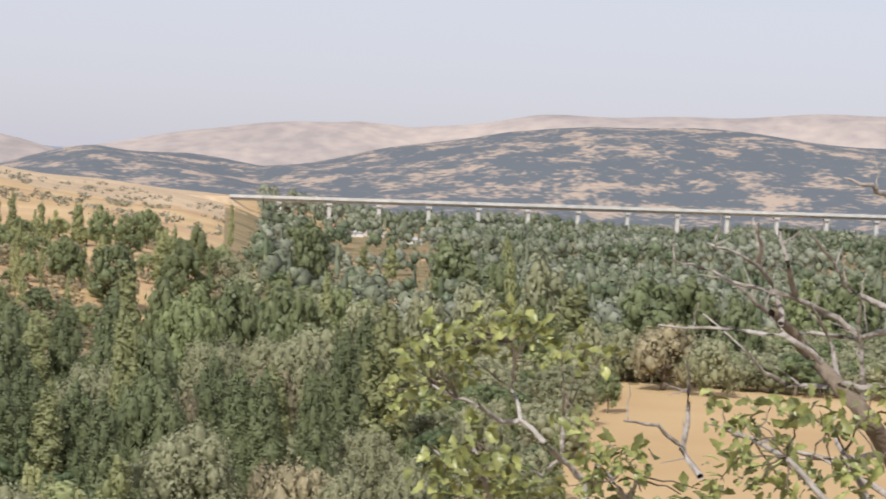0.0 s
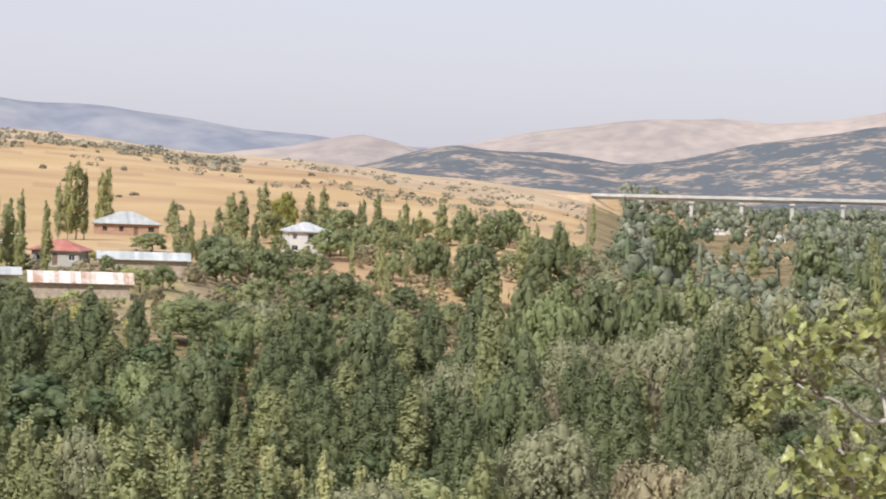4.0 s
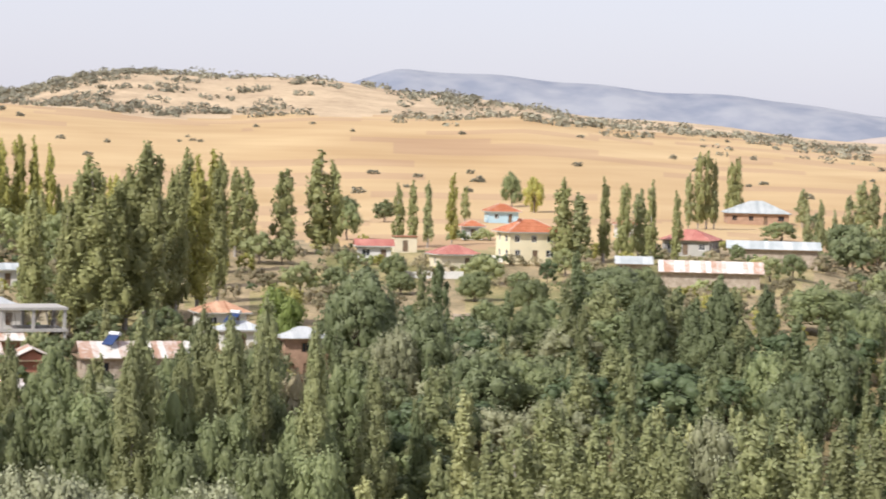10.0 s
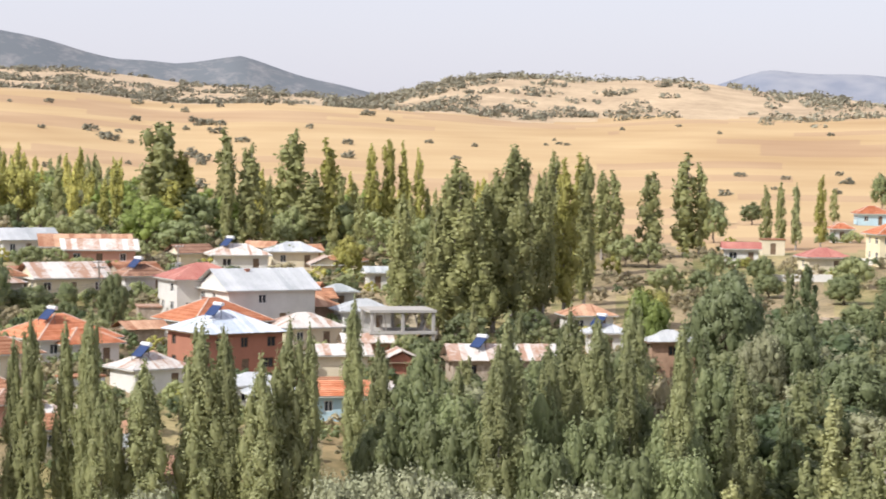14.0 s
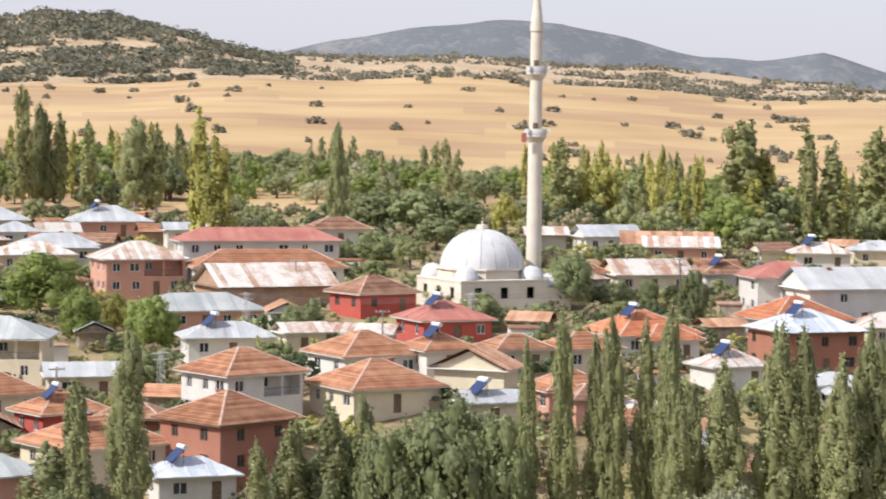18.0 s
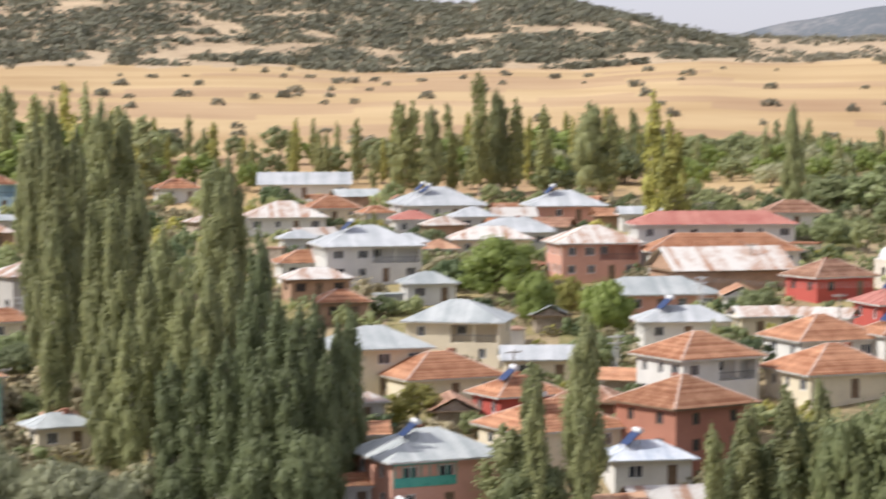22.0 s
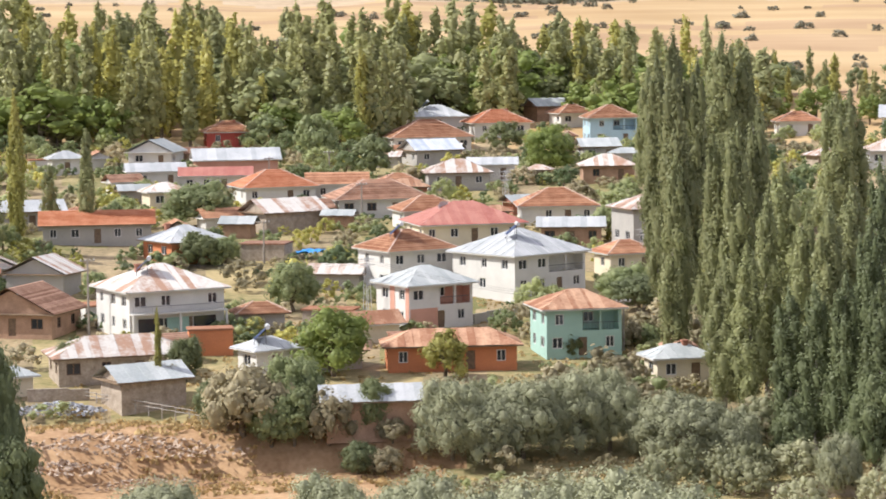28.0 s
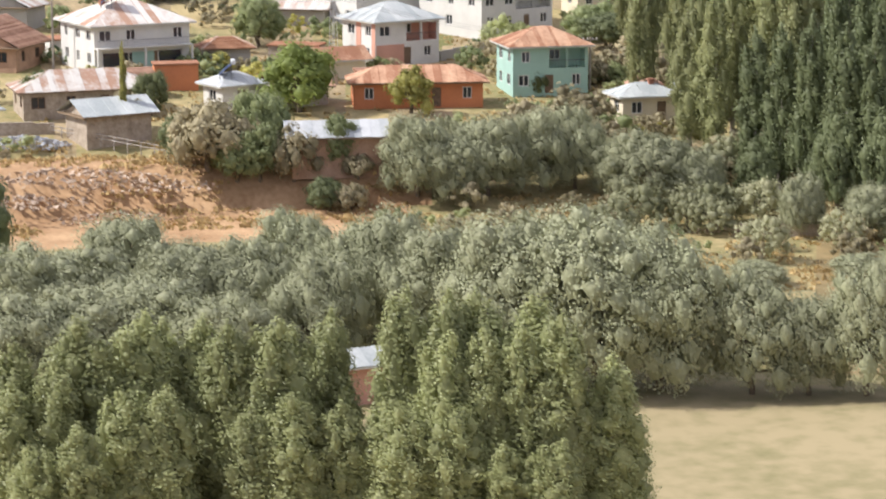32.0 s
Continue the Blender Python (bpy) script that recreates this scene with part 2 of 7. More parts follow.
def height(az, r):
    """Height of the ground, read from a fine grid."""
    i, j = min(max((az + 16) / 0.1, 0), len(GRID_A) - 1.001), min(r / 2.0, len(GRID_R) - 1.001)
    i0, j0 = int(i), int(j)
    u, v = i - i0, j - j0
    return (GRID_Z[i0][j0] * (1 - u) + GRID_Z[i0 + 1][j0] * u) * (1 - v) + (GRID_Z[i0][j0 + 1] * (1 - u) + GRID_Z[i0 + 1][j0 + 1] * u) * v


def spot(az, r, up=0.0):
    return (-r * math.sin(radians(az)), r * math.cos(radians(az)), height(az, r) + up)


def fast_mesh(name, verts, quads, materials, slots=None):
    """A mesh of quads from arrays."""
    me = bpy.data.meshes.new(name)
    me.vertices.add(len(verts))
    me.vertices.foreach_set("co", np.ascontiguousarray(verts, np.float32).ravel())
    me.loops.add(4 * len(quads))
    me.loops.foreach_set("vertex_index", np.ascontiguousarray(quads, np.int32).ravel())
    me.polygons.add(len(quads))
    me.polygons.foreach_set("loop_start", np.arange(0, 4 * len(quads), 4, dtype=np.int32))
    for m in materials:
        me.materials.append(m)
    if slots is not None:
        me.polygons.foreach_set("material_index", np.ascontiguousarray(slots, np.int32))
    me.update(calc_edges=True)
    return me


def link_mesh(name, verts, faces, materials, parent=None, label="", smooth=False, slots=None):
    me = bpy.data.meshes.new(name)
    me.from_pydata(verts, [], faces)
    for m in (materials if isinstance(materials, (list, tuple)) else [materials]):
        me.materials.append(m)
    if slots is not None:
        me.polygons.foreach_set("material_index", slots)
    if smooth:
        me.polygons.foreach_set("use_smooth", [True] * len(me.polygons))
    ob = new(name, me)
    if parent is not None:
        ob.parent = parent
    if label:
        ob["label"] = label
    return ob


def ground_sheet():
    az = np.concatenate([np.arange(-190, -16, 4.0), np.arange(-16, 90, 0.25), np.arange(90, 170, 4.0)])
    r = np.concatenate([[0.0, 2, 4, 7, 11, 16, 23, 32, 45, 60, 80, 100, 115], np.arange(128, 220, 6), np.arange(220, 256, 3), np.arange(256, 300, 6), np.arange(300, 640, 12), np.arange(640, 2100, 30), np.arange(2100, 4950, 60)])
    A, Rr = np.meshgrid(az, r, indexing="ij")
    Z = land(np.clip(A, -16, 90), Rr)
    verts = np.stack([-Rr * np.sin(np.radians(A)), Rr * np.cos(np.radians(A)), Z], -1).reshape(-1, 3)
    na, nr = len(az), len(r)
    faces, slots = [], []
    for i in range(na):
        for j in range(nr - 1):
            i2 = (i + 1) % na
            faces.append((i * nr + j, i * nr + j + 1, i2 * nr + j + 1, i2 * nr + j))
            a, d = az[i], r[j]
            jag = noise.noise((a * 0.9, d * 0.01, 7))
            band = noise.noise((a * 0.12, d / 55 + a * 0.05, 11))
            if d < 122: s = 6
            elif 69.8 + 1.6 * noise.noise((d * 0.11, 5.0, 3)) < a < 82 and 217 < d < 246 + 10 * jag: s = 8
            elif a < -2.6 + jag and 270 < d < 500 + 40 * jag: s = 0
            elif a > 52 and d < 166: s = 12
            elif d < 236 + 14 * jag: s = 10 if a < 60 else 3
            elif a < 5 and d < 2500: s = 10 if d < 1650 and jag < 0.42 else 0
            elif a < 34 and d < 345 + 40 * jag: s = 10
            elif d < 480 + 40 * jag: s = 2 if jag > 0.02 else 3
            elif d < 1250 + 90 * jag: s = 9 if band > 0.12 else 0
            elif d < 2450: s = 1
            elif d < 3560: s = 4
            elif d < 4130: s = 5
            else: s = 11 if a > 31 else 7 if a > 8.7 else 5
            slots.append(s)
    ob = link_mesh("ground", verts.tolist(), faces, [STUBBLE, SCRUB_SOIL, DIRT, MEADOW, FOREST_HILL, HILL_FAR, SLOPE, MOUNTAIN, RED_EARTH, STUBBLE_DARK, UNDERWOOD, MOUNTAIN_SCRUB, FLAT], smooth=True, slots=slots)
    return tagged(ob, "dry valley floor, golden stubble slopes and distant hills", "ground", kind="structure")


ground_sheet()


# ---- plants ----
def leaf_quads(points, normals, size, rng, droop=0.0, fuzz=0.28):
    """Small folded leaf sprays at the points, one quad each."""
    n = len(points)
    nor = normals + rng.normal(0, fuzz, (n, 3)) + np.array([0, 0, 0.12])
    nor /= np.linalg.norm(nor, axis=1)[:, None] + 1e-9
    t = np.cross(nor, rng.normal(0, 1, (n, 3)))
    t[:, 2] -= droop
    t /= np.linalg.norm(t, axis=1)[:, None] + 1e-9
    b = np.cross(nor, t)
    s = size * rng.uniform(0.6, 1.35, (n, 1))
    fold = nor * s * 0.14
    v = np.stack([points - t * s, points - b * s * 0.6 + fold, points + t * s, points + b * s * 0.6 - fold], 1).reshape(-1, 3)
    f = np.arange(4 * n).reshape(-1, 4)
    return v, f


def lobes_to_crown(name, lobes, count, size, material, seed, droop=0.0, inner=0.84, core=0.72, fuzz=0.28):
    """Leaf sprays over the outside of a heap of rounded clumps; those buried in a neighbouring clump are left out."""
    rng = np.random.default_rng(seed)
    L = np.array(lobes)
    vol = (L[:, 3] * L[:, 4] * L[:, 5]) ** (2 / 3)
    few = len(lobes) <= 90
    share = np.maximum(8, (count * (2.0 if few else 1.0) * vol / vol.sum()).astype(int))
    P, N = [], []
    for q, (lobe, k) in enumerate(zip(L, share)):
        d = rng.normal(0, 1, (k, 3)); d /= np.linalg.norm(d, axis=1)[:, None]
        rad = rng.uniform(inner, 1.0, (k, 1)) * (1 + 0.43 * fuzz * rng.normal(0, 1, (k, 1)))
        p = lobe[:3] + d * rad * lobe[3:]
        if few:
            near_by = ((p[:, None, :] - L[None, :, :3]) / L[None, :, 3:]) ** 2
            inside = near_by.sum(2) < 0.6
            inside[:, q] = False
            keep = ~inside.any(1)
            p, d = p[keep], d[keep]
        n = d / lobe[3:]
        P.append(p); N.append(n / (np.linalg.norm(n, axis=1)[:, None] + 1e-9))
    P, N = np.concatenate(P), np.concatenate(N)
    if len(P) > count * 1.15:
        pick = rng.permutation(len(P))[:count]
        P, N = P[pick], N[pick]
    if few:
        # the leaves lean partly with the whole crown, so that its sunny and its shaded side read as one
        mid, reach = L[:, :3].mean(0), L[:, :3].std(0) + 0.3
        whole = (P - mid) / reach ** 2
        whole /= np.linalg.norm(whole, axis=1)[:, None] + 1e-9
        N = 0.55 * N + 0.45 * whole
        N /= np.linalg.norm(N, axis=1)[:, None] + 1e-9
    v, f = leaf_quads(P, N, size, rng, droop, fuzz)
    leaves = len(f)
    if core:
        # a shaded heart in each clump, five sides and three rings
        turn = np.arange(5) * math.pi / 2.5
        unit = np.concatenate([np.stack([np.cos(turn + ph) * math.sin(ph), np.sin(turn + ph) * math.sin(ph), np.full(5, math.cos(ph))], 1) for ph in (0.35, 1.4, 2.75)])
        ring = np.array([(5 * q + w, 5 * q + (w + 1) % 5, 5 * q + 5 + (w + 1) % 5, 5 * q + 5 + w) for q in range(2) for w in range(5)])[:, ::-1]
        body = L[:, None, :3] + unit[None] * L[:, None, 3:] * rng.normal(core, 0.08, (len(L), 15, 1))
        f = np.concatenate([f, (ring[None] + (np.arange(len(L)) * 15)[:, None, None]).reshape(-1, 4) + len(v)])
        v = np.concatenate([v, body.reshape(-1, 3)])
    me = fast_mesh(name, v, f, [material])
    me.polygons.foreach_set("use_smooth", np.arange(len(f)) >= leaves)
    me.attributes.new("tone", "FLOAT", "FACE").data.foreach_set("value", np.full(len(f), 0.5, np.float32))
    return me


def stems(name, lines, material, sides=6):
    """Tapered limbs: each line is a list of (x, y, z, radius)."""
    verts, faces = [], []
    for line in lines:
        ring0 = None
        for k, (x, y, z, r) in enumerate(line):
            p = Vector((x, y, z))
            q = Vector(line[min(k + 1, len(line) - 1)][:3]) - Vector(line[max(k - 1, 0)][:3])
            q.normalize()
            u = q.orthogonal().normalized()
            w = q.cross(u)
            ring = len(verts)
            for s in range(sides):
                a = 2 * math.pi * s / sides
                verts.append(p + (u * math.cos(a) + w * math.sin(a)) * r)
            if ring0 is not None:
                for s in range(sides):
                    s2 = (s + 1) % sides
                    faces.append((ring0 + s, ring0 + s2, ring + s2, ring + s))
            ring0 = ring
    me = bpy.data.meshes.new(name)
    me.from_pydata([tuple(v) for v in verts], [], faces)
    me.materials.append(material)
    me.polygons.foreach_set("use_smooth", [True] * len(me.polygons))
    return me


def limb(rng, start, end, r0, r1, bend=0.12, steps=5):
    a, b = Vector(start), Vector(end)
    L = (b - a).length
    out = []
    for k in range(steps + 1):
        u = k / steps
        p = a.lerp(b, u) + Vector((rng.uniform(-1, 1), rng.uniform(-1, 1), rng.uniform(-0.5, 0.5))) * L * bend * math.sin(math.pi * u) * 0.5
        out.append((p.x, p.y, p.z, r0 + (r1 - r0) * u))
    return out


def poplar_model(seed, leaf, count=2300, width=1.0, size=0.23, plumes=15):
    """A columnar poplar 15 m high: upright plumes packed round the stem, the sides nearly straight, the top rounded off."""
    rng = random.Random(seed)
    girth = lambda z: width * 1.42 * min(1.0, max(0.15, (z - 0.4) / 2.4)) ** 0.6 * (1 - 0.62 * max(0.0, (z - 5.0) / 9.6) ** 1.6)
    lobes, lines = [], [limb(rng, (0, 0, -0.4), (rng.uniform(-0.3, 0.3), rng.uniform(-0.3, 0.3), 13.6), 0.24, 0.03, 0.03, 7)]
    for z in (3.2, 6.0, 8.8, 11.2):
        lobes.append((0, 0, z, girth(z) * 0.72, girth(z) * 0.72, 2.0))
    turn = rng.uniform(0, 6.28)
    for k in range(plumes):
        a, z = turn + k * 2.4 + rng.uniform(-0.5, 0.5), 1.7 + 11.2 * (k + rng.random()) / plumes
        out = girth(z) * rng.uniform(0.45, 0.86)
        x, y = math.cos(a) * out, math.sin(a) * out
        s0 = girth(z) * rng.uniform(0.34, 0.54) + 0.06
        lobes.append((x, y, z, s0, s0 * rng.uniform(0.85, 1.15), rng.uniform(0.95, 1.75)))
        lines.append(limb(rng, (0, 0, max(0.8, z - 2.6)), (x, y, z + 0.6), 0.07, 0.015, 0.1, 4))
    for k in range(3):
        lobes.append((rng.uniform(-0.35, 0.35) * width, rng.uniform(-0.35, 0.35) * width, 12.6 + 0.65 * k, (0.48 - 0.08 * k) * width, (0.48 - 0.08 * k) * width, 1.15))
    return stems("poplar_trunk", lines[:8] if count > 1600 else lines[:1], BARK_PALE, 5 if count > 1600 else 4), lobes_to_crown("poplar_crown", lobes, count, size, leaf, seed)


def round_model(seed, leaf, height=8.0, spread=4.0, count=3000, size=0.24, droop=0.0, lobe_count=26, bark=None, flat=0.8, fuzz=0.28, lump=(0.2, 0.44)):
    """A broad tree, its crown built of many leafy clumps on forking limbs."""
    rng = random.Random(seed)
    fork = height * 0.22
    lines = [limb(rng, (0, 0, -0.4), (rng.uniform(-0.3, 0.3), rng.uniform(-0.3, 0.3), fork * 1.4), 0.3, 0.2, 0.1, 4)]
    lobes = []
    for k in range(lobe_count):
        u = (k + 0.5) / lobe_count
        a, ph = k * 2.399 + rng.uniform(-0.3, 0.3), math.acos(1 - 1.55 * u)
        rr = rng.uniform(0.55, 0.92)
        x, y = math.cos(a) * math.sin(ph) * spread * rr, math.sin(a) * math.sin(ph) * spread * rr
        z = height * 0.44 + math.cos(ph) * height * (0.46 if ph < 1.57 else 0.6) * rr
        s = rng.uniform(*lump) * spread
        lobes.append((x, y, z, s, s, s * flat * rng.uniform(0.8, 1.25)))
        if k % 2 == 0:
            lines.append(limb(rng, (0, 0, fork * rng.uniform(0.6, 1.3)), (x * 0.85, y * 0.85, z), 0.12, 0.02, 0.2, 5))
    return stems("tree_trunk", lines if count > 1200 else lines[:4 if count > 300 else 1], bark or BARK, 5 if count > 1200 else 3), lobes_to_crown("tree_crown", lobes, count, size, leaf, seed, droop, core=0.72 if fuzz < 0.29 else 0.6, fuzz=fuzz)


MODELS = {
    "poplar": ([poplar_model(10 + k, LEAF_POPLAR, 2000, w, 0.17, 20) for k, w in enumerate((1.0, 0.85, 1.2, 1.0, 0.75, 1.35))], 15.0, "tall green columnar poplar in full leaf", "poplar tree"),
    "giant": ([poplar_model(20 + k, LEAF_POPLAR, 4200, w, 0.115, 30) for k, w in enumerate((1.0, 1.2, 1.1))], 15.0, "very tall dense green poplar by the river", "poplar tree"),
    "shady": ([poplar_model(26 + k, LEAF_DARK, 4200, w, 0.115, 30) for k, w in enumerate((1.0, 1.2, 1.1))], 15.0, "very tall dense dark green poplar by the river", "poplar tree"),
    "pale": ([poplar_model(36 + k, LEAF_PALE, 2000, w, 0.17, 20) for k, w in enumerate((1.0, 0.85, 1.2, 1.1))], 15.0, "tall poplar with sunlit yellowish-green leaves", "poplar tree"),
    "young": ([poplar_model(90 + k, LEAF_ASPEN, 7200, w, 0.098, 40) for k, w in enumerate((1.0, 1.2, 1.1))], 15.0, "young leafy olive-green poplar on the river flat", "poplar tree"),
    "gold": ([poplar_model(30 + k, LEAF_YELLOW, 1400, w, 0.2, 18) for k, w in enumerate((0.9, 0.7, 1.1))], 15.0, "slender poplar turning yellow in late summer", "poplar tree"),
    "willow": ([round_model(40 + k, LEAF_WILLOW, 8, 4.3, 8200, 0.148, 0.05, 88, flat=0.85, fuzz=0.36, lump=(0.13, 0.33)) for k in range(5)], 8.0, "rounded grey-green willow by the river", "willow tree"),
    "grand": ([round_model(300 + k, LEAF_WILLOW, 8, 4.3, 17000, 0.085, 0.05, 88, flat=0.85, fuzz=0.3, lump=(0.13, 0.33)) for k in range(3)], 8.0, "rounded grey-green willow with fine leaves by the river", "willow tree"),
    "olive": ([round_model(45 + k, LEAF_OLIVE, 8, 4.3, 4800, 0.15, 0.05, 70, flat=0.8, fuzz=0.34, lump=(0.14, 0.36)) for k in range(3)], 8.0, "rounded olive-green willow on the valley floor", "willow tree"),
    "broad": ([round_model(50 + k, LEAF_BROAD, 8, 3.6, 3000, 0.165, 0.0, 44) for k in range(5)], 8.0, "dark green broadleaf tree with a dense crown", "tree"),
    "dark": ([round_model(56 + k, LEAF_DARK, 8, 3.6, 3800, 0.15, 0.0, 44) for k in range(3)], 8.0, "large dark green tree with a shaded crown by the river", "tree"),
    "fresh": ([round_model(64 + k, LEAF_FRESH, 8, 3.6, 2800, 0.17, 0.0, 40) for k in range(2)], 8.0, "bright green leafy broadleaf tree in a garden", "tree"),
    "lime": ([round_model(60 + k, LEAF_YELLOW, 7, 3.0, 1400, 0.2, 0.0, 24) for k in range(2)], 7.0, "bright yellow-green fruit tree in a garden", "tree"),
    "dry": ([round_model(70 + k, LEAF_DRY, 5, 3.0, 1500, 0.17, 0.0, 26) for k in range(3)], 5.0, "brownish half-dry shrub with thin leaves", "shrub"),
    "bush": ([round_model(80 + k, LEAF_JUNIPER, 3, 2.2, 150, 0.36, 0.0, 10) for k in range(4)], 3.0, "dark low juniper bush on the stubble field", "bush"),
}
for _kind, _leaf in (("poplar", LEAF_POPLAR), ("pale", LEAF_PALE), ("gold", LEAF_YELLOW)):
    MODELS[_kind + "_far"] = ([poplar_model(110 + k + len(_kind), _leaf, 520, w, 0.31, 14) for k, w in enumerate((1.0, 0.8, 1.2, 1.4))], *MODELS[_kind][1:])
MODELS["willow_far"] = ([round_model(120 + k, LEAF_WILLOW, 8, 4.3, 800, 0.33, 0.05, 30, fuzz=0.3) for k in range(3)], *MODELS["willow"][1:])
MODELS["olive_far"] = ([round_model(140 + k, LEAF_OLIVE, 8, 4.3, 800, 0.33, 0.05, 30, fuzz=0.3) for k in range(3)], *MODELS["olive"][1:])
MODELS["dark_far"] = ([round_model(145 + k, LEAF_DARK, 8, 3.6, 700, 0.31, 0.0, 26) for k in range(2)], *MODELS["dark"][1:])
MODELS["broad_far"] = ([round_model(130 + k, LEAF_BROAD, 8, 3.6, 700, 0.31, 0.0, 26) for k in range(3)], *MODELS["broad"][1:])
PLACED = {}
HOUSE_SPOTS = []
STANDING = []


def tree(kind, az, r, h, wide=1.0, group=""):
    """One tree with its foot on the ground."""
    models, unit, label, category = MODELS[kind + "_far" if r > 400 and kind + "_far" in MODELS else kind]
    k = PLACED.get(kind, 0)
    PLACED[kind] = k + 1
    rng = random.Random(k * 7919 + len(kind))
    trunk, crown = models[rng.randrange(len(models))]
    root = new(category.replace(" ", "_"))
    s = h / unit
    root.matrix_world = Matrix.LocRotScale(spot(az, r, -0.22 * h if kind == "bush" else 0.0), Euler((0, 0, rng.uniform(0, 6.28))), (s * wide, s * wide, s))
    a, b = new("trunk", trunk), new("crown", crown)
    a.parent = b.parent = root
    if kind != "bush":
        half = s * wide * {"poplar": 1.1, "giant": 1.1, "shady": 1.1, "pale": 1.1, "gold": 1.0, "young": 1.1}.get(kind, 3.2)
        STANDING.append((math.degrees(half / r), az, r, half, (height(az, r) + 0.5 * h - EYE_Z) / r))
    return tagged(root, label, category, group or category + "s of the valley")


MERGE = {
    "poplar": [poplar_model(210 + k, LEAF_POPLAR, 1000, w, 0.21, 16) for k, w in enumerate((1.1, 1.4, 0.95, 1.25))],
    "thin": [poplar_model(220 + k, LEAF_POPLAR, 360, w, 0.33, 12) for k, w in enumerate((1.0, 1.3, 0.8))],
    "gold": [poplar_model(225 + k, LEAF_YELLOW, 330, w, 0.34, 12) for k, w in enumerate((1.0, 0.8))],
    "pale": [poplar_model(228 + k, LEAF_PALE, 360, w, 0.33, 12) for k, w in enumerate((1.0, 1.25, 0.8))],
    "fresh": [round_model(235 + k, LEAF_FRESH, 8, 3.6, 520, 0.29, 0.0, 22) for k in range(2)],
    "willow": [round_model(230 + k, LEAF_OLIVE, 8, 4.3, 900, 0.25, 0.05, 30, fuzz=0.4) for k in range(3)],
    "broad": [round_model(240 + k, LEAF_BROAD, 8, 3.6, 520, 0.29, 0.0, 22) for k in range(3)],
    "dry": [round_model(250 + k, LEAF_DRY, 5, 3.0, 200, 0.31, 0.0, 12) for k in range(3)],
    "lime": [round_model(255 + k, LEAF_YELLOW, 5, 2.6, 190, 0.32, 0.0, 12) for k in range(2)],
    "shrub": [round_model(260 + k, LEAF_BROAD, 3, 2.2, 80, 0.29, 0.0, 7) for k in range(3)],
}
UNIT = {"poplar": 15, "thin": 15, "pale": 15, "fresh": 8, "gold": 15, "willow": 8, "broad": 8, "dry": 5, "lime": 5, "shrub": 3}
ARRAYS = {}


def arrays(me):
    if me.name not in ARRAYS:
        v = np.empty(len(me.vertices) * 3, np.float32); me.vertices.foreach_get("co", v)
        f = np.empty(len(me.loops), np.int32); me.loops.foreach_get("vertex_index", f)
        sm = np.empty(len(me.polygons), bool); me.polygons.foreach_get("use_smooth", sm)
        ARRAYS[me.name] = (v.reshape(-1, 3), f.reshape(-1, 4), sm)
    return ARRAYS[me.name]


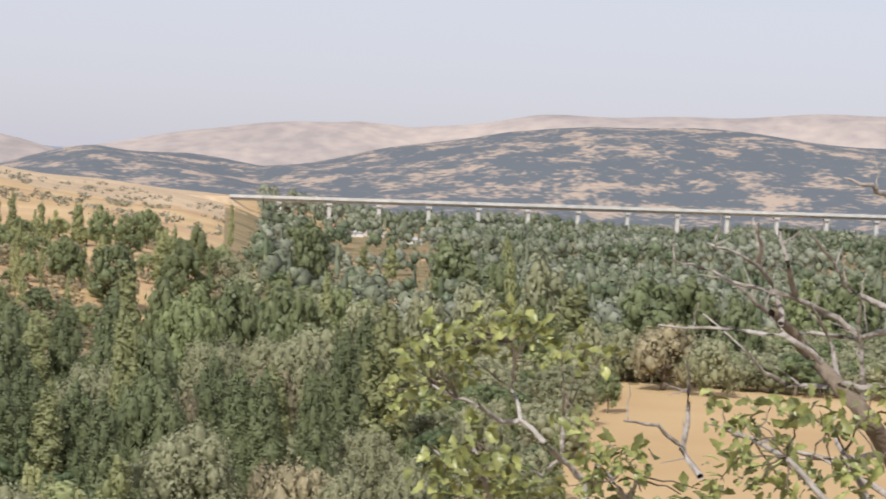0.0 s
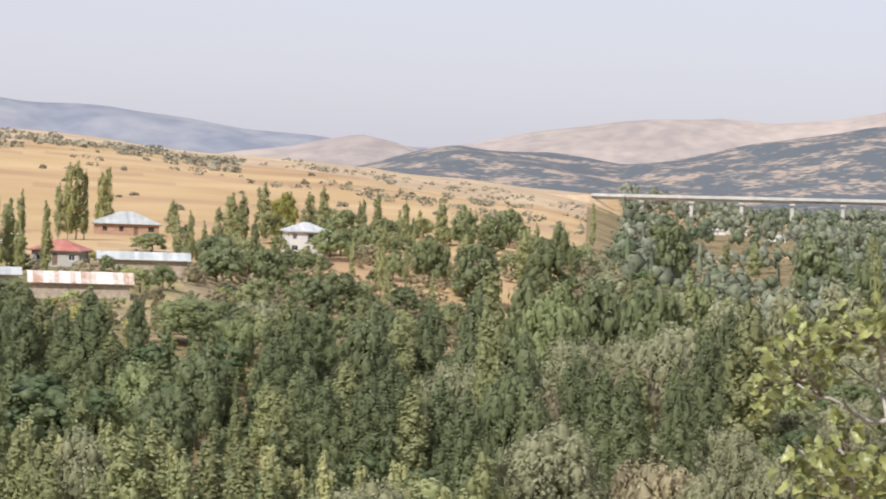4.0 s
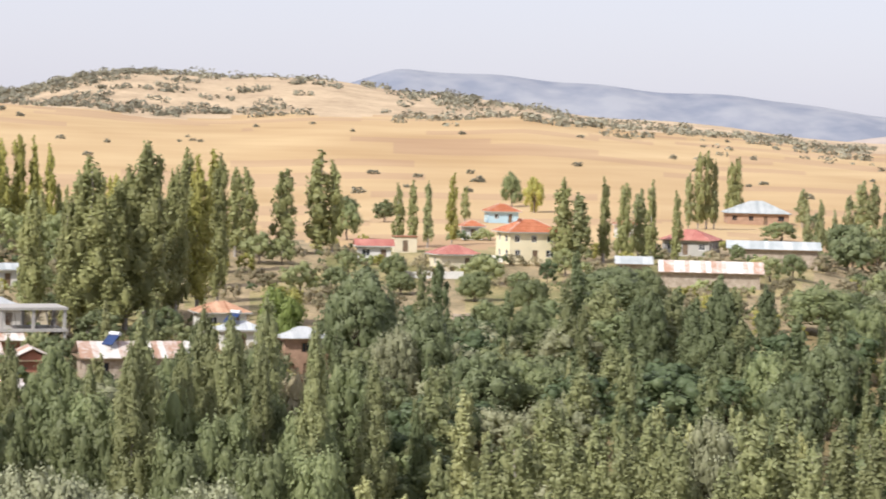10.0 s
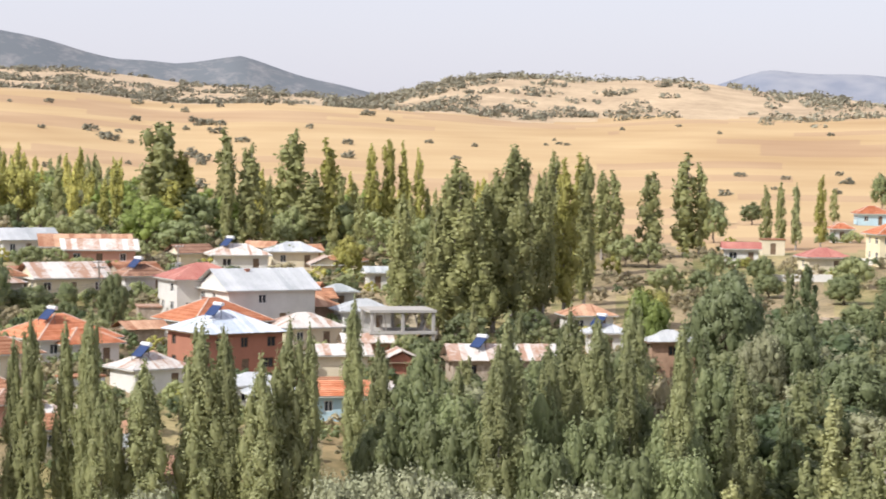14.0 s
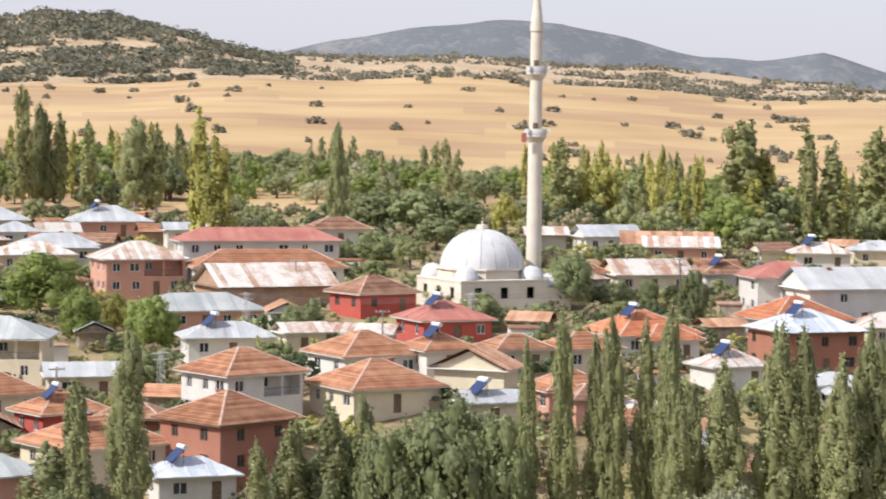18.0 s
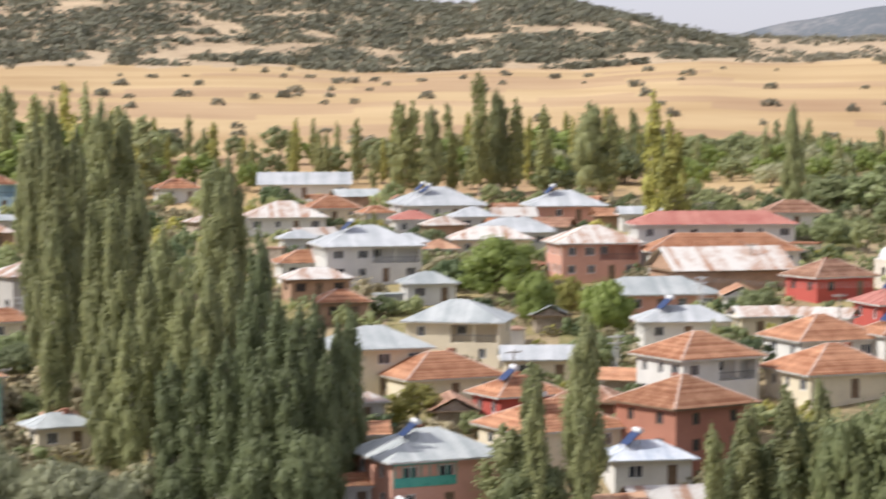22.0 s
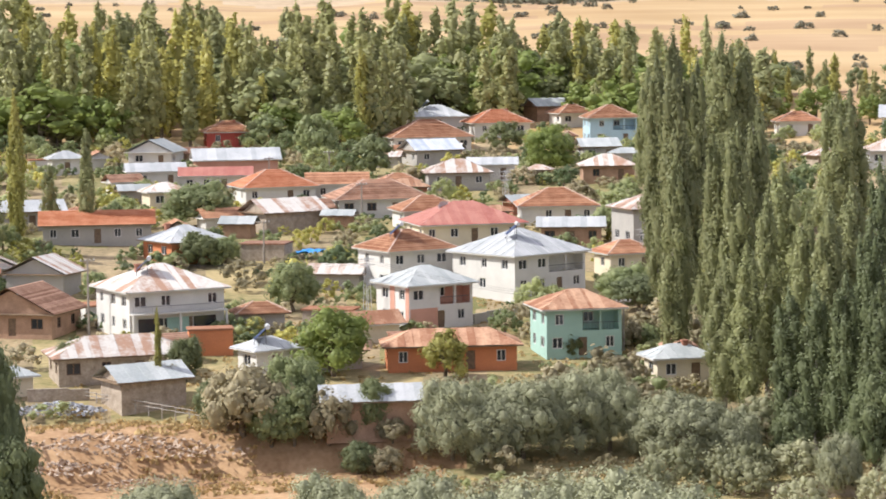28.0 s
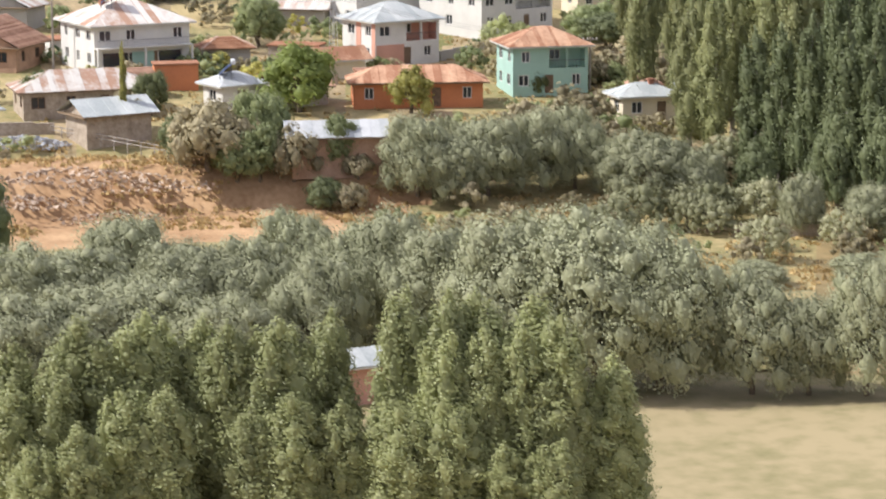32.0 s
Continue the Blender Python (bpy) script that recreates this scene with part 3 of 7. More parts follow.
def grove(name, label, kinds, az0, az1, r0, r1, count, h0, h1, seed, gap=0.0, wide=1.0, near=2.6, shade0=0.0, shade1=1.0):
    """Many trees strewn over a stretch of ground, joined; kinds is a string of names, h0 to h1 the height of its poplars."""
    rng = random.Random(seed)
    names = kinds.split()
    materials = [LEAF_POPLAR, LEAF_YELLOW, LEAF_WILLOW, LEAF_BROAD, LEAF_DRY, BARK, LEAF_OLIVE, LEAF_PALE, LEAF_FRESH]
    V, F, S, TN, SM, total, made = [], [], [], [], [], 0, 0
    cells = {}
    for _ in range(count * 8):
        if made >= count:
            break
        a, r = rng.uniform(az0, az1), math.sqrt(rng.uniform(r0 * r0, r1 * r1))
        x, y, z = spot(a, r)
        if noise.noise((x / 38, y / 38, seed)) < gap:
            continue
        if any((x - q[0]) ** 2 + (y - q[1]) ** 2 < q[2] ** 2 for q in HOUSE_SPOTS):
            continue
        cell = (int(x // near), int(y // near))
        if any((cell[0] + i, cell[1] + j) in cells for i in (-1, 0, 1) for j in (-1, 0, 1) if i * j == 0):
            continue
        cells[cell] = 1
        kind = names[int((noise.noise((x / 45, y / 45, seed + 5)) * 0.9 + 0.5 + rng.uniform(-0.3, 0.3)) * len(names)) % len(names)]
        h = rng.uniform(h0, h1) * {"willow": 0.62, "broad": 0.64, "fresh": 0.66, "dry": 0.35, "lime": 0.4, "shrub": 0.2}.get(kind, 1.0)
        s, w, t = h / UNIT[kind], wide * rng.uniform(0.85, 1.25) * h / UNIT[kind], rng.uniform(0, 6.28)
        if any(abs(a - q[3]) * r * 0.01745 < q[2] * 0.75 and 0 < q[4] - r < 6 + 3.0 * h for q in HOUSE_SPOTS):
            continue
        if any(abs(a - q[1]) < q[0] and (abs(r - q[2]) < q[3] or (r < q[2] and (z + h - EYE_Z) / r > q[4])) for q in STANDING):
            continue
        shade = rng.uniform(shade0, shade1)
        trunk, crown = MERGE[kind][rng.randrange(len(MERGE[kind]))]
        turn = np.array([[math.cos(t) * w, -math.sin(t) * w, 0], [math.sin(t) * w, math.cos(t) * w, 0], [0, 0, s]])
        for me in (crown, trunk) if kind not in ("shrub", "dry") else (crown,):
            v, f, sm = arrays(me)
            V.append(v @ turn.T + np.array([x, y, z])); F.append(f + total)
            S.append(np.full(len(f), materials.index(me.materials[0]) if me.materials[0] in materials else 5))
            TN.append(np.full(len(f), shade)); SM.append(sm)
            total += len(v)
        made += 1
    me = fast_mesh(name, np.concatenate(V), np.concatenate(F), materials, np.concatenate(S))
    me.polygons.foreach_set("use_smooth", np.concatenate(SM))
    me.attributes.new("tone", "FLOAT", "FACE").data.foreach_set("value", np.concatenate(TN).astype(np.float32))
    return tagged(new(name, me), label, "woods", kind="stuff")


# ---- houses ----
TILE = mat("clay_tile", (0.30, 0.13, 0.07), (0.60, 0.345, 0.215), 0.7, 7, 0.9, 0.6, tone=0.3, per_object=0.14, soft=0.2)
TILE_NEW = mat("new_orange_tile", (0.47, 0.17, 0.08), (0.66, 0.32, 0.19), 0.7, 7, 0.85, 0.5, tone=0.22, per_object=0.1)
TILE_OLD = mat("old_brown_tile", (0.24, 0.125, 0.08), (0.50, 0.31, 0.22), 0.7, 7, 0.9, 0.6, tone=0.3, per_object=0.1)
MORTAR_RIDGE = mat("mortared_ridge_tile", (0.42, 0.27, 0.20), (0.68, 0.52, 0.43), 1.5, 9, 0.95, 0.5)
GREY_METAL = mat("galvanised_sheet", (0.33, 0.36, 0.36), (0.52, 0.54, 0.53), 0.3, 4, 0.5, 0.1, tone=0.25, spec=0.5, per_object=0.1)
WHITE_METAL = mat("bright_zinc_sheet", (0.36, 0.38, 0.39), (0.54, 0.55, 0.56), 0.3, 4, 0.6, 0.1, tone=0.25, spec=0.35, per_object=0.08)
BLUE_METAL = mat("bluish_zinc_sheet", (0.42, 0.48, 0.56), (0.66, 0.69, 0.74), 0.5, 3, 0.4, 0.1, tone=0.35, spec=0.5)
RUST = mat("rusted_sheet", (0.30, 0.14, 0.08), (0.56, 0.35, 0.23), 0.5, 3, 0.8, 0.2, tone=0.3, per_object=0.1)
RUST_WHITE = mat("patchy_rusted_sheet", (0.38, 0.23, 0.16), (0.60, 0.57, 0.53), 0.5, 2.5, 0.7, 0.2, tone=0.36, mid=0.45, soft=0.13, per_object=0.1)
RED_METAL = mat("red_painted_sheet", (0.36, 0.12, 0.095), (0.50, 0.23, 0.18), 0.4, 4, 0.55, 0.1, tone=0.15)
ROOFS = {"tile": TILE, "tilenew": TILE_NEW, "tileold": TILE_OLD, "grey": GREY_METAL, "white": WHITE_METAL, "blue": BLUE_METAL, "rust": RUST, "rustwhite": RUST_WHITE, "red": RED_METAL}
ROOF_WORDS = {"tile": "clay-tiled", "tilenew": "new orange-tiled", "tileold": "weathered brown-tiled", "grey": "grey sheet-metal", "white": "bright zinc", "blue": "bluish zinc", "rust": "rusted sheet-metal", "rustwhite": "patchy rusted-metal", "red": "red metal"}


def plaster(name, c):
    return mat(name, tuple(v * 0.8 for v in c), c, 0.5, 6, 0.9, 0.25, mid=0.42)


WALLS = {"white": plaster("white_plaster", (0.66, 0.645, 0.61)), "cream": plaster("cream_plaster", (0.70, 0.62, 0.47)), "yellow": plaster("yellow_plaster", (0.80, 0.71, 0.49)),
         "pink": plaster("salmon_plaster", (0.60, 0.33, 0.25)), "brick": plaster("red_brick", (0.38, 0.17, 0.115)), "orange": plaster("orange_plaster", (0.60, 0.23, 0.11)),
         "teal": plaster("teal_plaster", (0.35, 0.52, 0.46)), "blue": plaster("pale_blue_plaster", (0.45, 0.62, 0.70)), "grey": plaster("grey_render", (0.42, 0.40, 0.37)),
         "stone": mat("rubble_stone", (0.26, 0.21, 0.16), (0.50, 0.42, 0.34), 1.2, 5, 0.95, 0.7), "brown": mat("mud_brick", (0.30, 0.19, 0.13), (0.48, 0.315, 0.22), 1.0, 6, 0.95, 0.6),
         "red": plaster("red_plaster", (0.46, 0.10, 0.08))}
WALL_WORDS = {"white": "whitewashed", "cream": "cream-plastered", "yellow": "yellow-plastered", "pink": "salmon-plastered", "brick": "red-brick", "orange": "orange-plastered", "teal": "teal-painted",
              "blue": "pale blue", "grey": "grey-rendered", "stone": "rubble-stone", "brown": "mud-brick", "red": "red-painted"}
FRAME = mat("window_frame", (0.55, 0.54, 0.52), (0.75, 0.74, 0.72), 3, 20, 0.5, 0)
FRAME_WOOD = mat("dark_wood", (0.10, 0.06, 0.035), (0.22, 0.14, 0.09), 3, 20, 0.7, 0.2)
DOOR = mat("door_paint", (0.10, 0.07, 0.05), (0.25, 0.17, 0.11), 3, 20, 0.6, 0.2)
GREEN_PAINT = mat("green_paint", (0.06, 0.30, 0.24), (0.12, 0.42, 0.34), 2, 12, 0.5, 0.1)
SOLAR = mat("solar_panel", (0.015, 0.03, 0.09), (0.03, 0.06, 0.16), 1, 8, 0.35, 0, spec=0.3)
TANK = mat("white_tank", (0.62, 0.63, 0.64), (0.8, 0.8, 0.8), 1, 8, 0.35, 0)
BRICK_RED = mat("chimney_brick", (0.26, 0.11, 0.07), (0.45, 0.22, 0.15), 2, 12, 0.95, 0.5)
IRON = mat("iron_rail", (0.12, 0.12, 0.12), (0.25, 0.25, 0.25), 2, 12, 0.5, 0, 0.6)
SOFFIT = mat("roof_boards", (0.16, 0.11, 0.07), (0.30, 0.22, 0.15), 1, 9, 0.9, 0.2)
GLASS = bpy.data.materials.new("window_glass")
GLASS.use_nodes = True
_g = GLASS.node_tree.nodes["Principled BSDF"]
_g.inputs["Base Color"].default_value, _g.inputs["Roughness"].default_value, _g.inputs["Specular IOR Level"].default_value = (0.035, 0.04, 0.05, 1), 0.08, 0.6


class Shell:
    """Collects quads for one mesh."""

    def __init__(self):
        self.v, self.f = [], []

    def poly(self, *pts):
        k = len(self.v)
        self.v += [tuple(p) for p in pts]
        self.f.append(tuple(range(k, k + len(pts))))

    def box(self, x0, y0, z0, x1, y1, z1):
        a = [(x, y, z) for z in (z0, z1) for y in (y0, y1) for x in (x0, x1)]
        for q in ((0, 2, 3, 1), (4, 5, 7, 6), (0, 1, 5, 4), (2, 6, 7, 3), (0, 4, 6, 2), (1, 3, 7, 5)):
            self.poly(*[a[i] for i in q])

    def make(self, name, material, parent=None, label="", smooth=False):
        return link_mesh(name, self.v, self.f, material, parent, label, smooth)


def facade(shell, o, u, n, width, z0, z1, holes, deep=0.14):
    """A wall face with recessed openings. o: corner, u: along, n: outward; holes: (a0, a1, h0, h1)."""
    o, u, n, up = Vector(o), Vector(u), Vector(n), Vector((0, 0, 1))
    xs = sorted({0.0, width, *[h[0] for h in holes], *[h[1] for h in holes]})
    zs = sorted({z0, z1, *[h[2] for h in holes], *[h[3] for h in holes]})
    at = lambda a, z, d=0.0: o + u * a + up * z - n * d
    for a, b in zip(xs, xs[1:]):
        for c, d in zip(zs, zs[1:]):
            m, k = (a + b) / 2, (c + d) / 2
            if any(h[0] < m < h[1] and h[2] < k < h[3] for h in holes):
                continue
            shell.poly(at(a, c), at(b, c), at(b, d), at(a, d))
    for a, b, c, d in holes:
        shell.poly(at(a, c), at(a, c, deep), at(b, c, deep), at(b, c))
        shell.poly(at(a, d), at(b, d), at(b, d, deep), at(a, d, deep))
        shell.poly(at(a, c), at(a, d), at(a, d, deep), at(a, c, deep))
        shell.poly(at(b, c), at(b, c, deep), at(b, d, deep), at(b, d))


WINDOW_CACHE = {}


def window_meshes(w, h, wood):
    key = (round(w, 2), round(h, 2), wood)
    if key not in WINDOW_CACHE:
        s = Shell()
        for x0, x1, z0, z1 in ((0, w, 0, 0.09), (0, w, h - 0.09, h), (0, 0.09, 0.09, h - 0.09), (w - 0.09, w, 0.09, h - 0.09), (w / 2 - 0.05, w / 2 + 0.05, 0.09, h - 0.09)):
            s.box(x0, -0.05, z0, x1, 0.02, z1)
        a = s.make("frame", FRAME_WOOD if wood else FRAME)
        g = Shell(); g.poly((0.05, 0, 0.05), (w - 0.05, 0, 0.05), (w - 0.05, 0, h - 0.05), (0.05, 0, h - 0.05))
        b = g.make("pane", GLASS)
        WINDOW_CACHE[key] = (a.data, b.data)
        bpy.data.objects.remove(a); bpy.data.objects.remove(b)
    return WINDOW_CACHE[key]


def put_window(root, o, u, n, a0, a1, h0, h1, wood=False, deep=0.12):
    frame_me, pane_me = window_meshes(a1 - a0, h1 - h0, wood)
    o, u, n = Vector(o), Vector(u), Vector(n)
    ob = new("window", frame_me)
    ob.parent = root
    p = o + u * a0 - n * deep + Vector((0, 0, h0))
    ob.matrix_local = Matrix.Translation(p) @ Matrix.Rotation(math.atan2(u.y, u.x), 4, "Z")
    pane = new("pane", pane_me)
    pane.parent = ob


def roof_slope(shell, e0, e1, r0, r1, style, tones):
    """One roof slope between an eave e0-e1 and a ridge r0-r1, laid in courses (tiles) or in lapped sheets running down."""
    e0, e1, r0, r1 = Vector(e0), Vector(e1), Vector(r0), Vector(r1)
    nrm = (e1 - e0).cross(r0 - e0 if (r0 - e0).length > 0.1 else r1 - e0).normalized()
    rng = random.Random(len(shell.v) + int(e0.x * 100))
    if style == "courses":
        n = max(4, int((r0 - e0).length / 0.34))
        for k in range(n):
            a, b = k / n, (k + 1) / n
            up = nrm * 0.075
            p, q, s, t = e0.lerp(r0, a) + up, e1.lerp(r1, a) + up, e1.lerp(r1, b), e0.lerp(r0, b)
            v = rng.random()
            shell.poly(p, q, s, t)
            shell.poly(p - up, q - up, q, p)
            tones += [v, v]
    else:
        along = (e1 - e0)
        L = along.length
        d = along / L
        s0, s1 = (r0 - e0).dot(d), (r1 - e0).dot(d)
        drop = (r0 - e0) - d * s0
        n = max(3, int(L / 0.85))
        cuts = sorted({k * L / n for k in range(n + 1)} | {max(0.0, min(L, s0)), max(0.0, min(L, s1))})
        def rise(s):
            if s < s0: return s / s0 if s0 > 1e-6 else 1.0
            if s > s1: return (L - s) / (L - s1) if L - s1 > 1e-6 else 1.0
            return 1.0
        last = None
        for i, (a, b) in enumerate(zip(cuts, cuts[1:])):
            if b - a < 0.02:
                continue
            h = nrm * (0.015 if i % 2 else 0.05)
            v = rng.random()
            p = [e0 + d * a + h, e0 + d * b + h]
            if rise(b) > 0.01: p.append(e0 + d * b + drop * rise(b) + h)
            if rise(a) > 0.01: p.append(e0 + d * a + drop * rise(a) + h)
            if len(p) > 2:
                shell.poly(*p); tones.append(v)
            if last is not None:
                ha, top = last, e0 + d * a + drop * rise(a)
                shell.poly(e0 + d * a + ha, e0 + d * a + h, top + h, top + ha); tones.append(v)
            last = h


def weld(ob, tones):
    """Joins the laps of a roof into one skin and gives every sheet or course its own tone."""
    at = ob.data.attributes.new("tone", "FLOAT", "FACE")
    at.data.foreach_set("value", tones)
    bm = bmesh.new(); bm.from_mesh(ob.data)
    bmesh.ops.remove_doubles(bm, verts=bm.verts, dist=0.004)
    bm.to_mesh(ob.data); bm.free()


def chimney(root, x, y, z):
    s = Shell()
    s.box(x - 0.28, y - 0.28, z - 0.9, x + 0.28, y + 0.28, z + 0.55)
    s.box(x - 0.36, y - 0.36, z + 0.552, x + 0.36, y + 0.36, z + 0.66)
    s.make("chimney", BRICK_RED, root, "short brick chimney")


def solar_heater(az, r, up, turn=0.0):
    """A roof-top water heater: tilted panel, tank and stand."""
    root = new("solar_water_heater")
    p = spot(az, r, up)
    root.matrix_world = pose(*p, 0, 0, turn)
    s = Shell(); s.poly((-0.95, -0.8, 0.1), (0.95, -0.8, 0.1), (0.95, 0.5, 1.25), (-0.95, 0.5, 1.25)); s.poly((-0.95, -0.75, 0.03), (-0.95, 0.55, 1.18), (0.95, 0.55, 1.18), (0.95, -0.75, 0.03))
    s.make("panel", SOLAR, root, "dark blue glass panel")
    t = Shell()
    for k in range(8):
        a0, a1 = k * math.pi / 4, (k + 1) * math.pi / 4
        y0, z0, y1, z1 = 0.7 + 0.27 * math.cos(a0), 1.4 + 0.27 * math.sin(a0), 0.7 + 0.27 * math.cos(a1), 1.4 + 0.27 * math.sin(a1)
        t.poly((-0.85, y0, z0), (0.85, y0, z0), (0.85, y1, z1), (-0.85, y1, z1))
        t.poly((-0.85, 0.7, 1.4), (-0.85, y0, z0), (-0.85, y1, z1)); t.poly((0.85, 0.7, 1.4), (0.85, y1, z1), (0.85, y0, z0))
    t.make("tank", TANK, root, "white storage tank")
    for x in (-0.8, 0.8):
        l = Shell(); l.box(x - 0.03, 0.45, -1.3, x + 0.03, 0.51, 1.2); l.make("leg", IRON, root)
        l = Shell(); l.box(x - 0.03, -0.8, -1.3, x + 0.03, -0.74, 0.12); l.make("leg", IRON, root)
    return tagged(root, "solar water heater with white tank on a roof", "solar heater", "solar heaters")


HOUSES = [0]


def house(az, r, turn, w, d, storeys, shape="hip", roof="tile", wall="white", extras=""):
    """A village house. turn: degrees by which its front is turned from facing the hilltop.
    extras: B balcony front, S solar heater, C chimney, N no windows, V verandah with posts."""
    HOUSES[0] += 1
    rng = random.Random(HOUSES[0] * 131)
    root = new("house" if storeys > 1 or w > 7.5 else "shed")
    x, y, z = spot(az, r)
    root.matrix_world = pose(x, y, z, 0, 0, az + turn)
    HOUSE_SPOTS.append((x, y, 0.5 * math.hypot(w, d) + 1.5, az, r))
    H = storeys * 2.62 + 0.2
    hx, hy = w / 2, d / 2
    body = Shell()
    recess = "B" in extras
    wood = wall in ("stone", "brown", "brick") or roof == "tileold"
    sides = ((Vector((-hx, -hy, 0)), Vector((1, 0, 0)), Vector((0, -1, 0)), w), (Vector((-hx, hy, 0)), Vector((0, -1, 0)), Vector((-1, 0, 0)), d),
             (Vector((hx, -hy, 0)), Vector((0, 1, 0)), Vector((1, 0, 0)), d), (Vector((hx, hy, 0)), Vector((-1, 0, 0)), Vector((0, 1, 0)), w))
    doors = []
    for si, (o, u, n, width) in enumerate(sides):
        holes, kinds = [], []
        if "N" not in extras and si < 3:
            count = max(1, int(width / rng.uniform(2.7, 3.4)))
            for fl in range(int(storeys)):
                base = fl * 2.62 + 0.98
                for k in range(count):
                    c = width * (k + 0.5) / count + rng.uniform(-0.2, 0.2)
                    if si == 0 and fl == 0 and k == count // 2:
                        holes.append((c - 0.5, c + 0.5, 0.12, 2.2)); kinds.append("door")
                    elif si == 0 and recess and fl == int(storeys) - 1 and k >= count // 2:
                        continue
                    elif rng.random() < 0.86:
                        ww = rng.choice((0.5, 0.6, 0.75))
                        holes.append((c - ww, c + ww, base, base + 1.25)); kinds.append("window")
        if si == 0 and recess:
            c0, fl = width * 0.48, (int(storeys) - 1) * 2.62
            holes = [h for h in holes if not (h[1] > c0 - 0.2 and h[3] > fl + 0.3)]
            kinds = kinds[:len(holes)] if len(kinds) == len(holes) else ["door" if h[2] < 0.3 else "window" for h in holes]
            deep_hole = (c0, width - 0.35, fl + 0.3, fl + 2.42)
            facade(body, o, u, n, width, -1.6, H, holes + [deep_hole])
            m = Shell()
            a, b, lo, hi = deep_hole
            y0 = -hy + 0.14
            m.poly((a - hx, y0, lo), (b - hx, y0, lo), (b - hx, y0 + 1.6, lo), (a - hx, y0 + 1.6, lo))
            m.poly((a - hx, y0 + 1.6, lo), (b - hx, y0 + 1.6, lo), (b - hx, y0 + 1.6, hi), (a - hx, y0 + 1.6, hi))
            m.poly((a - hx, y0, lo), (a - hx, y0 + 1.6, lo), (a - hx, y0 + 1.6, hi), (a - hx, y0, hi))
            m.poly((b - hx, y0, lo), (b - hx, y0, hi), (b - hx, y0 + 1.6, hi), (b - hx, y0 + 1.6, lo))
            m.poly((a - hx, y0, hi), (b - hx, y0, hi), (b - hx, y0 + 1.6, hi), (a - hx, y0 + 1.6, hi))
            bal = m.make("balcony", WALLS["pink" if "P" in extras else wall], root, "recessed balcony")
            put_window(bal, (a - hx, y0 + 1.6, 0), u, n, 0.5, 1.7, lo + 0.8, lo + 1.95, wood, 0.03 - 0.1)
            rail = Shell()
            rail.box(a - hx, -hy - 0.03, lo + 0.85, b - hx, -hy + 0.03, lo + 0.92)
            for k in range(int((b - a) / 0.35)):
                rail.box(a - hx + k * 0.35, -hy - 0.015, lo, a - hx + k * 0.35 + 0.03, -hy + 0.015, lo + 0.85)
            rail.make("railing", IRON, bal, "iron railing")
            mid = (a + b) / 2 - hx
            ps = Shell(); ps.box(mid - 0.13, -hy + 0.01, lo, mid + 0.13, -hy + 0.27, hi); ps.make("post", WALLS[wall], bal)
        else:
            facade(body, o, u, n, width, -1.6, H, holes)
        for hole, kind in zip(holes, kinds):
            if kind == "window":
                put_window(root, o, u, n, *hole, wood)
            else:
                s = Shell()
                s.box(hole[0] - hx, -hy + 0.08, hole[2], hole[1] - hx, -hy + 0.13, hole[3])
                s.make("door", DOOR, root, "plain front door")
    over = 0.7 if shape != "flat" else 0.15
    ex, ey = hx + over, hy + over
    pitch = (0.30 if roof.startswith("tile") else 0.27)
    style = "courses" if roof.startswith("tile") else "sheets"
    top, tones = Shell(), []
    ze = H - 0.02
    if shape == "hip":
        m = min(ex, ey)
        rh = m * pitch * 1.65
        rx, ry = ex - m, ey - m
        c = [(-ex, -ey, ze), (ex, -ey, ze), (ex, ey, ze), (-ex, ey, ze)]
        ridge = [(-rx, -ry, ze + rh), (rx, -ry, ze + rh), (rx, ry, ze + rh), (-rx, ry, ze + rh)]
        for k in range(4):
            roof_slope(top, c[k], c[(k + 1) % 4], ridge[k], ridge[(k + 1) % 4], style, tones)
    elif shape == "gable":
        rh = ey * pitch * 1.7
        roof_slope(top, (-ex, -ey, ze), (ex, -ey, ze), (-ex, 0, ze + rh), (ex, 0, ze + rh), style, tones)
        roof_slope(top, (ex, ey, ze), (-ex, ey, ze), (ex, 0, ze + rh), (-ex, 0, ze + rh), style, tones)
        for sx in (-1, 1):
            body.poly((sx * hx, -hy, H), (sx * hx, hy, H), (sx * hx, 0, H + rh * hy / ey))
    elif shape == "end":
        rh = ex * pitch * 1.7
        roof_slope(top, (ex, -ey, ze), (ex, ey, ze), (0, -ey, ze + rh), (0, ey, ze + rh), style, tones)
        roof_slope(top, (-ex, ey, ze), (-ex, -ey, ze), (0, ey, ze + rh), (0, -ey, ze + rh), style, tones)
        for sy in (-1, 1):
            body.poly((-hx, sy * hy, H), (hx, sy * hy, H), (0, sy * hy, H + rh * hx / ex))
    else:
        rh = 0.2
        top.box(-ex, -ey, ze, ex, ey, ze + 0.2)
    body.make("wall", WALLS[wall], root)
    roof_ob = top.make("roof", ROOFS[roof], root, ROOF_WORDS[roof] + " roof")
    if shape != "flat":
        weld(roof_ob, tones)
    if shape != "flat":
        e = Shell()
        e.box(-ex + 0.03, -ey + 0.03, ze - 0.16, ex - 0.03, ey - 0.03, ze - 0.03)
        e.make("eave", SOFFIT if wall in ("stone", "brown", "brick", "grey", "orange") else WALLS["white"], root, "eaves board under the roof")
    if shape == "hip" and style == "courses":
        for k in range(4):
            a, b = Vector(c[k]), Vector(ridge[k])
            s = Shell()
            q = (b - a).normalized(); side = q.cross(Vector((0, 0, 1))).normalized() * 0.13; upv = Vector((0, 0, 0.11))
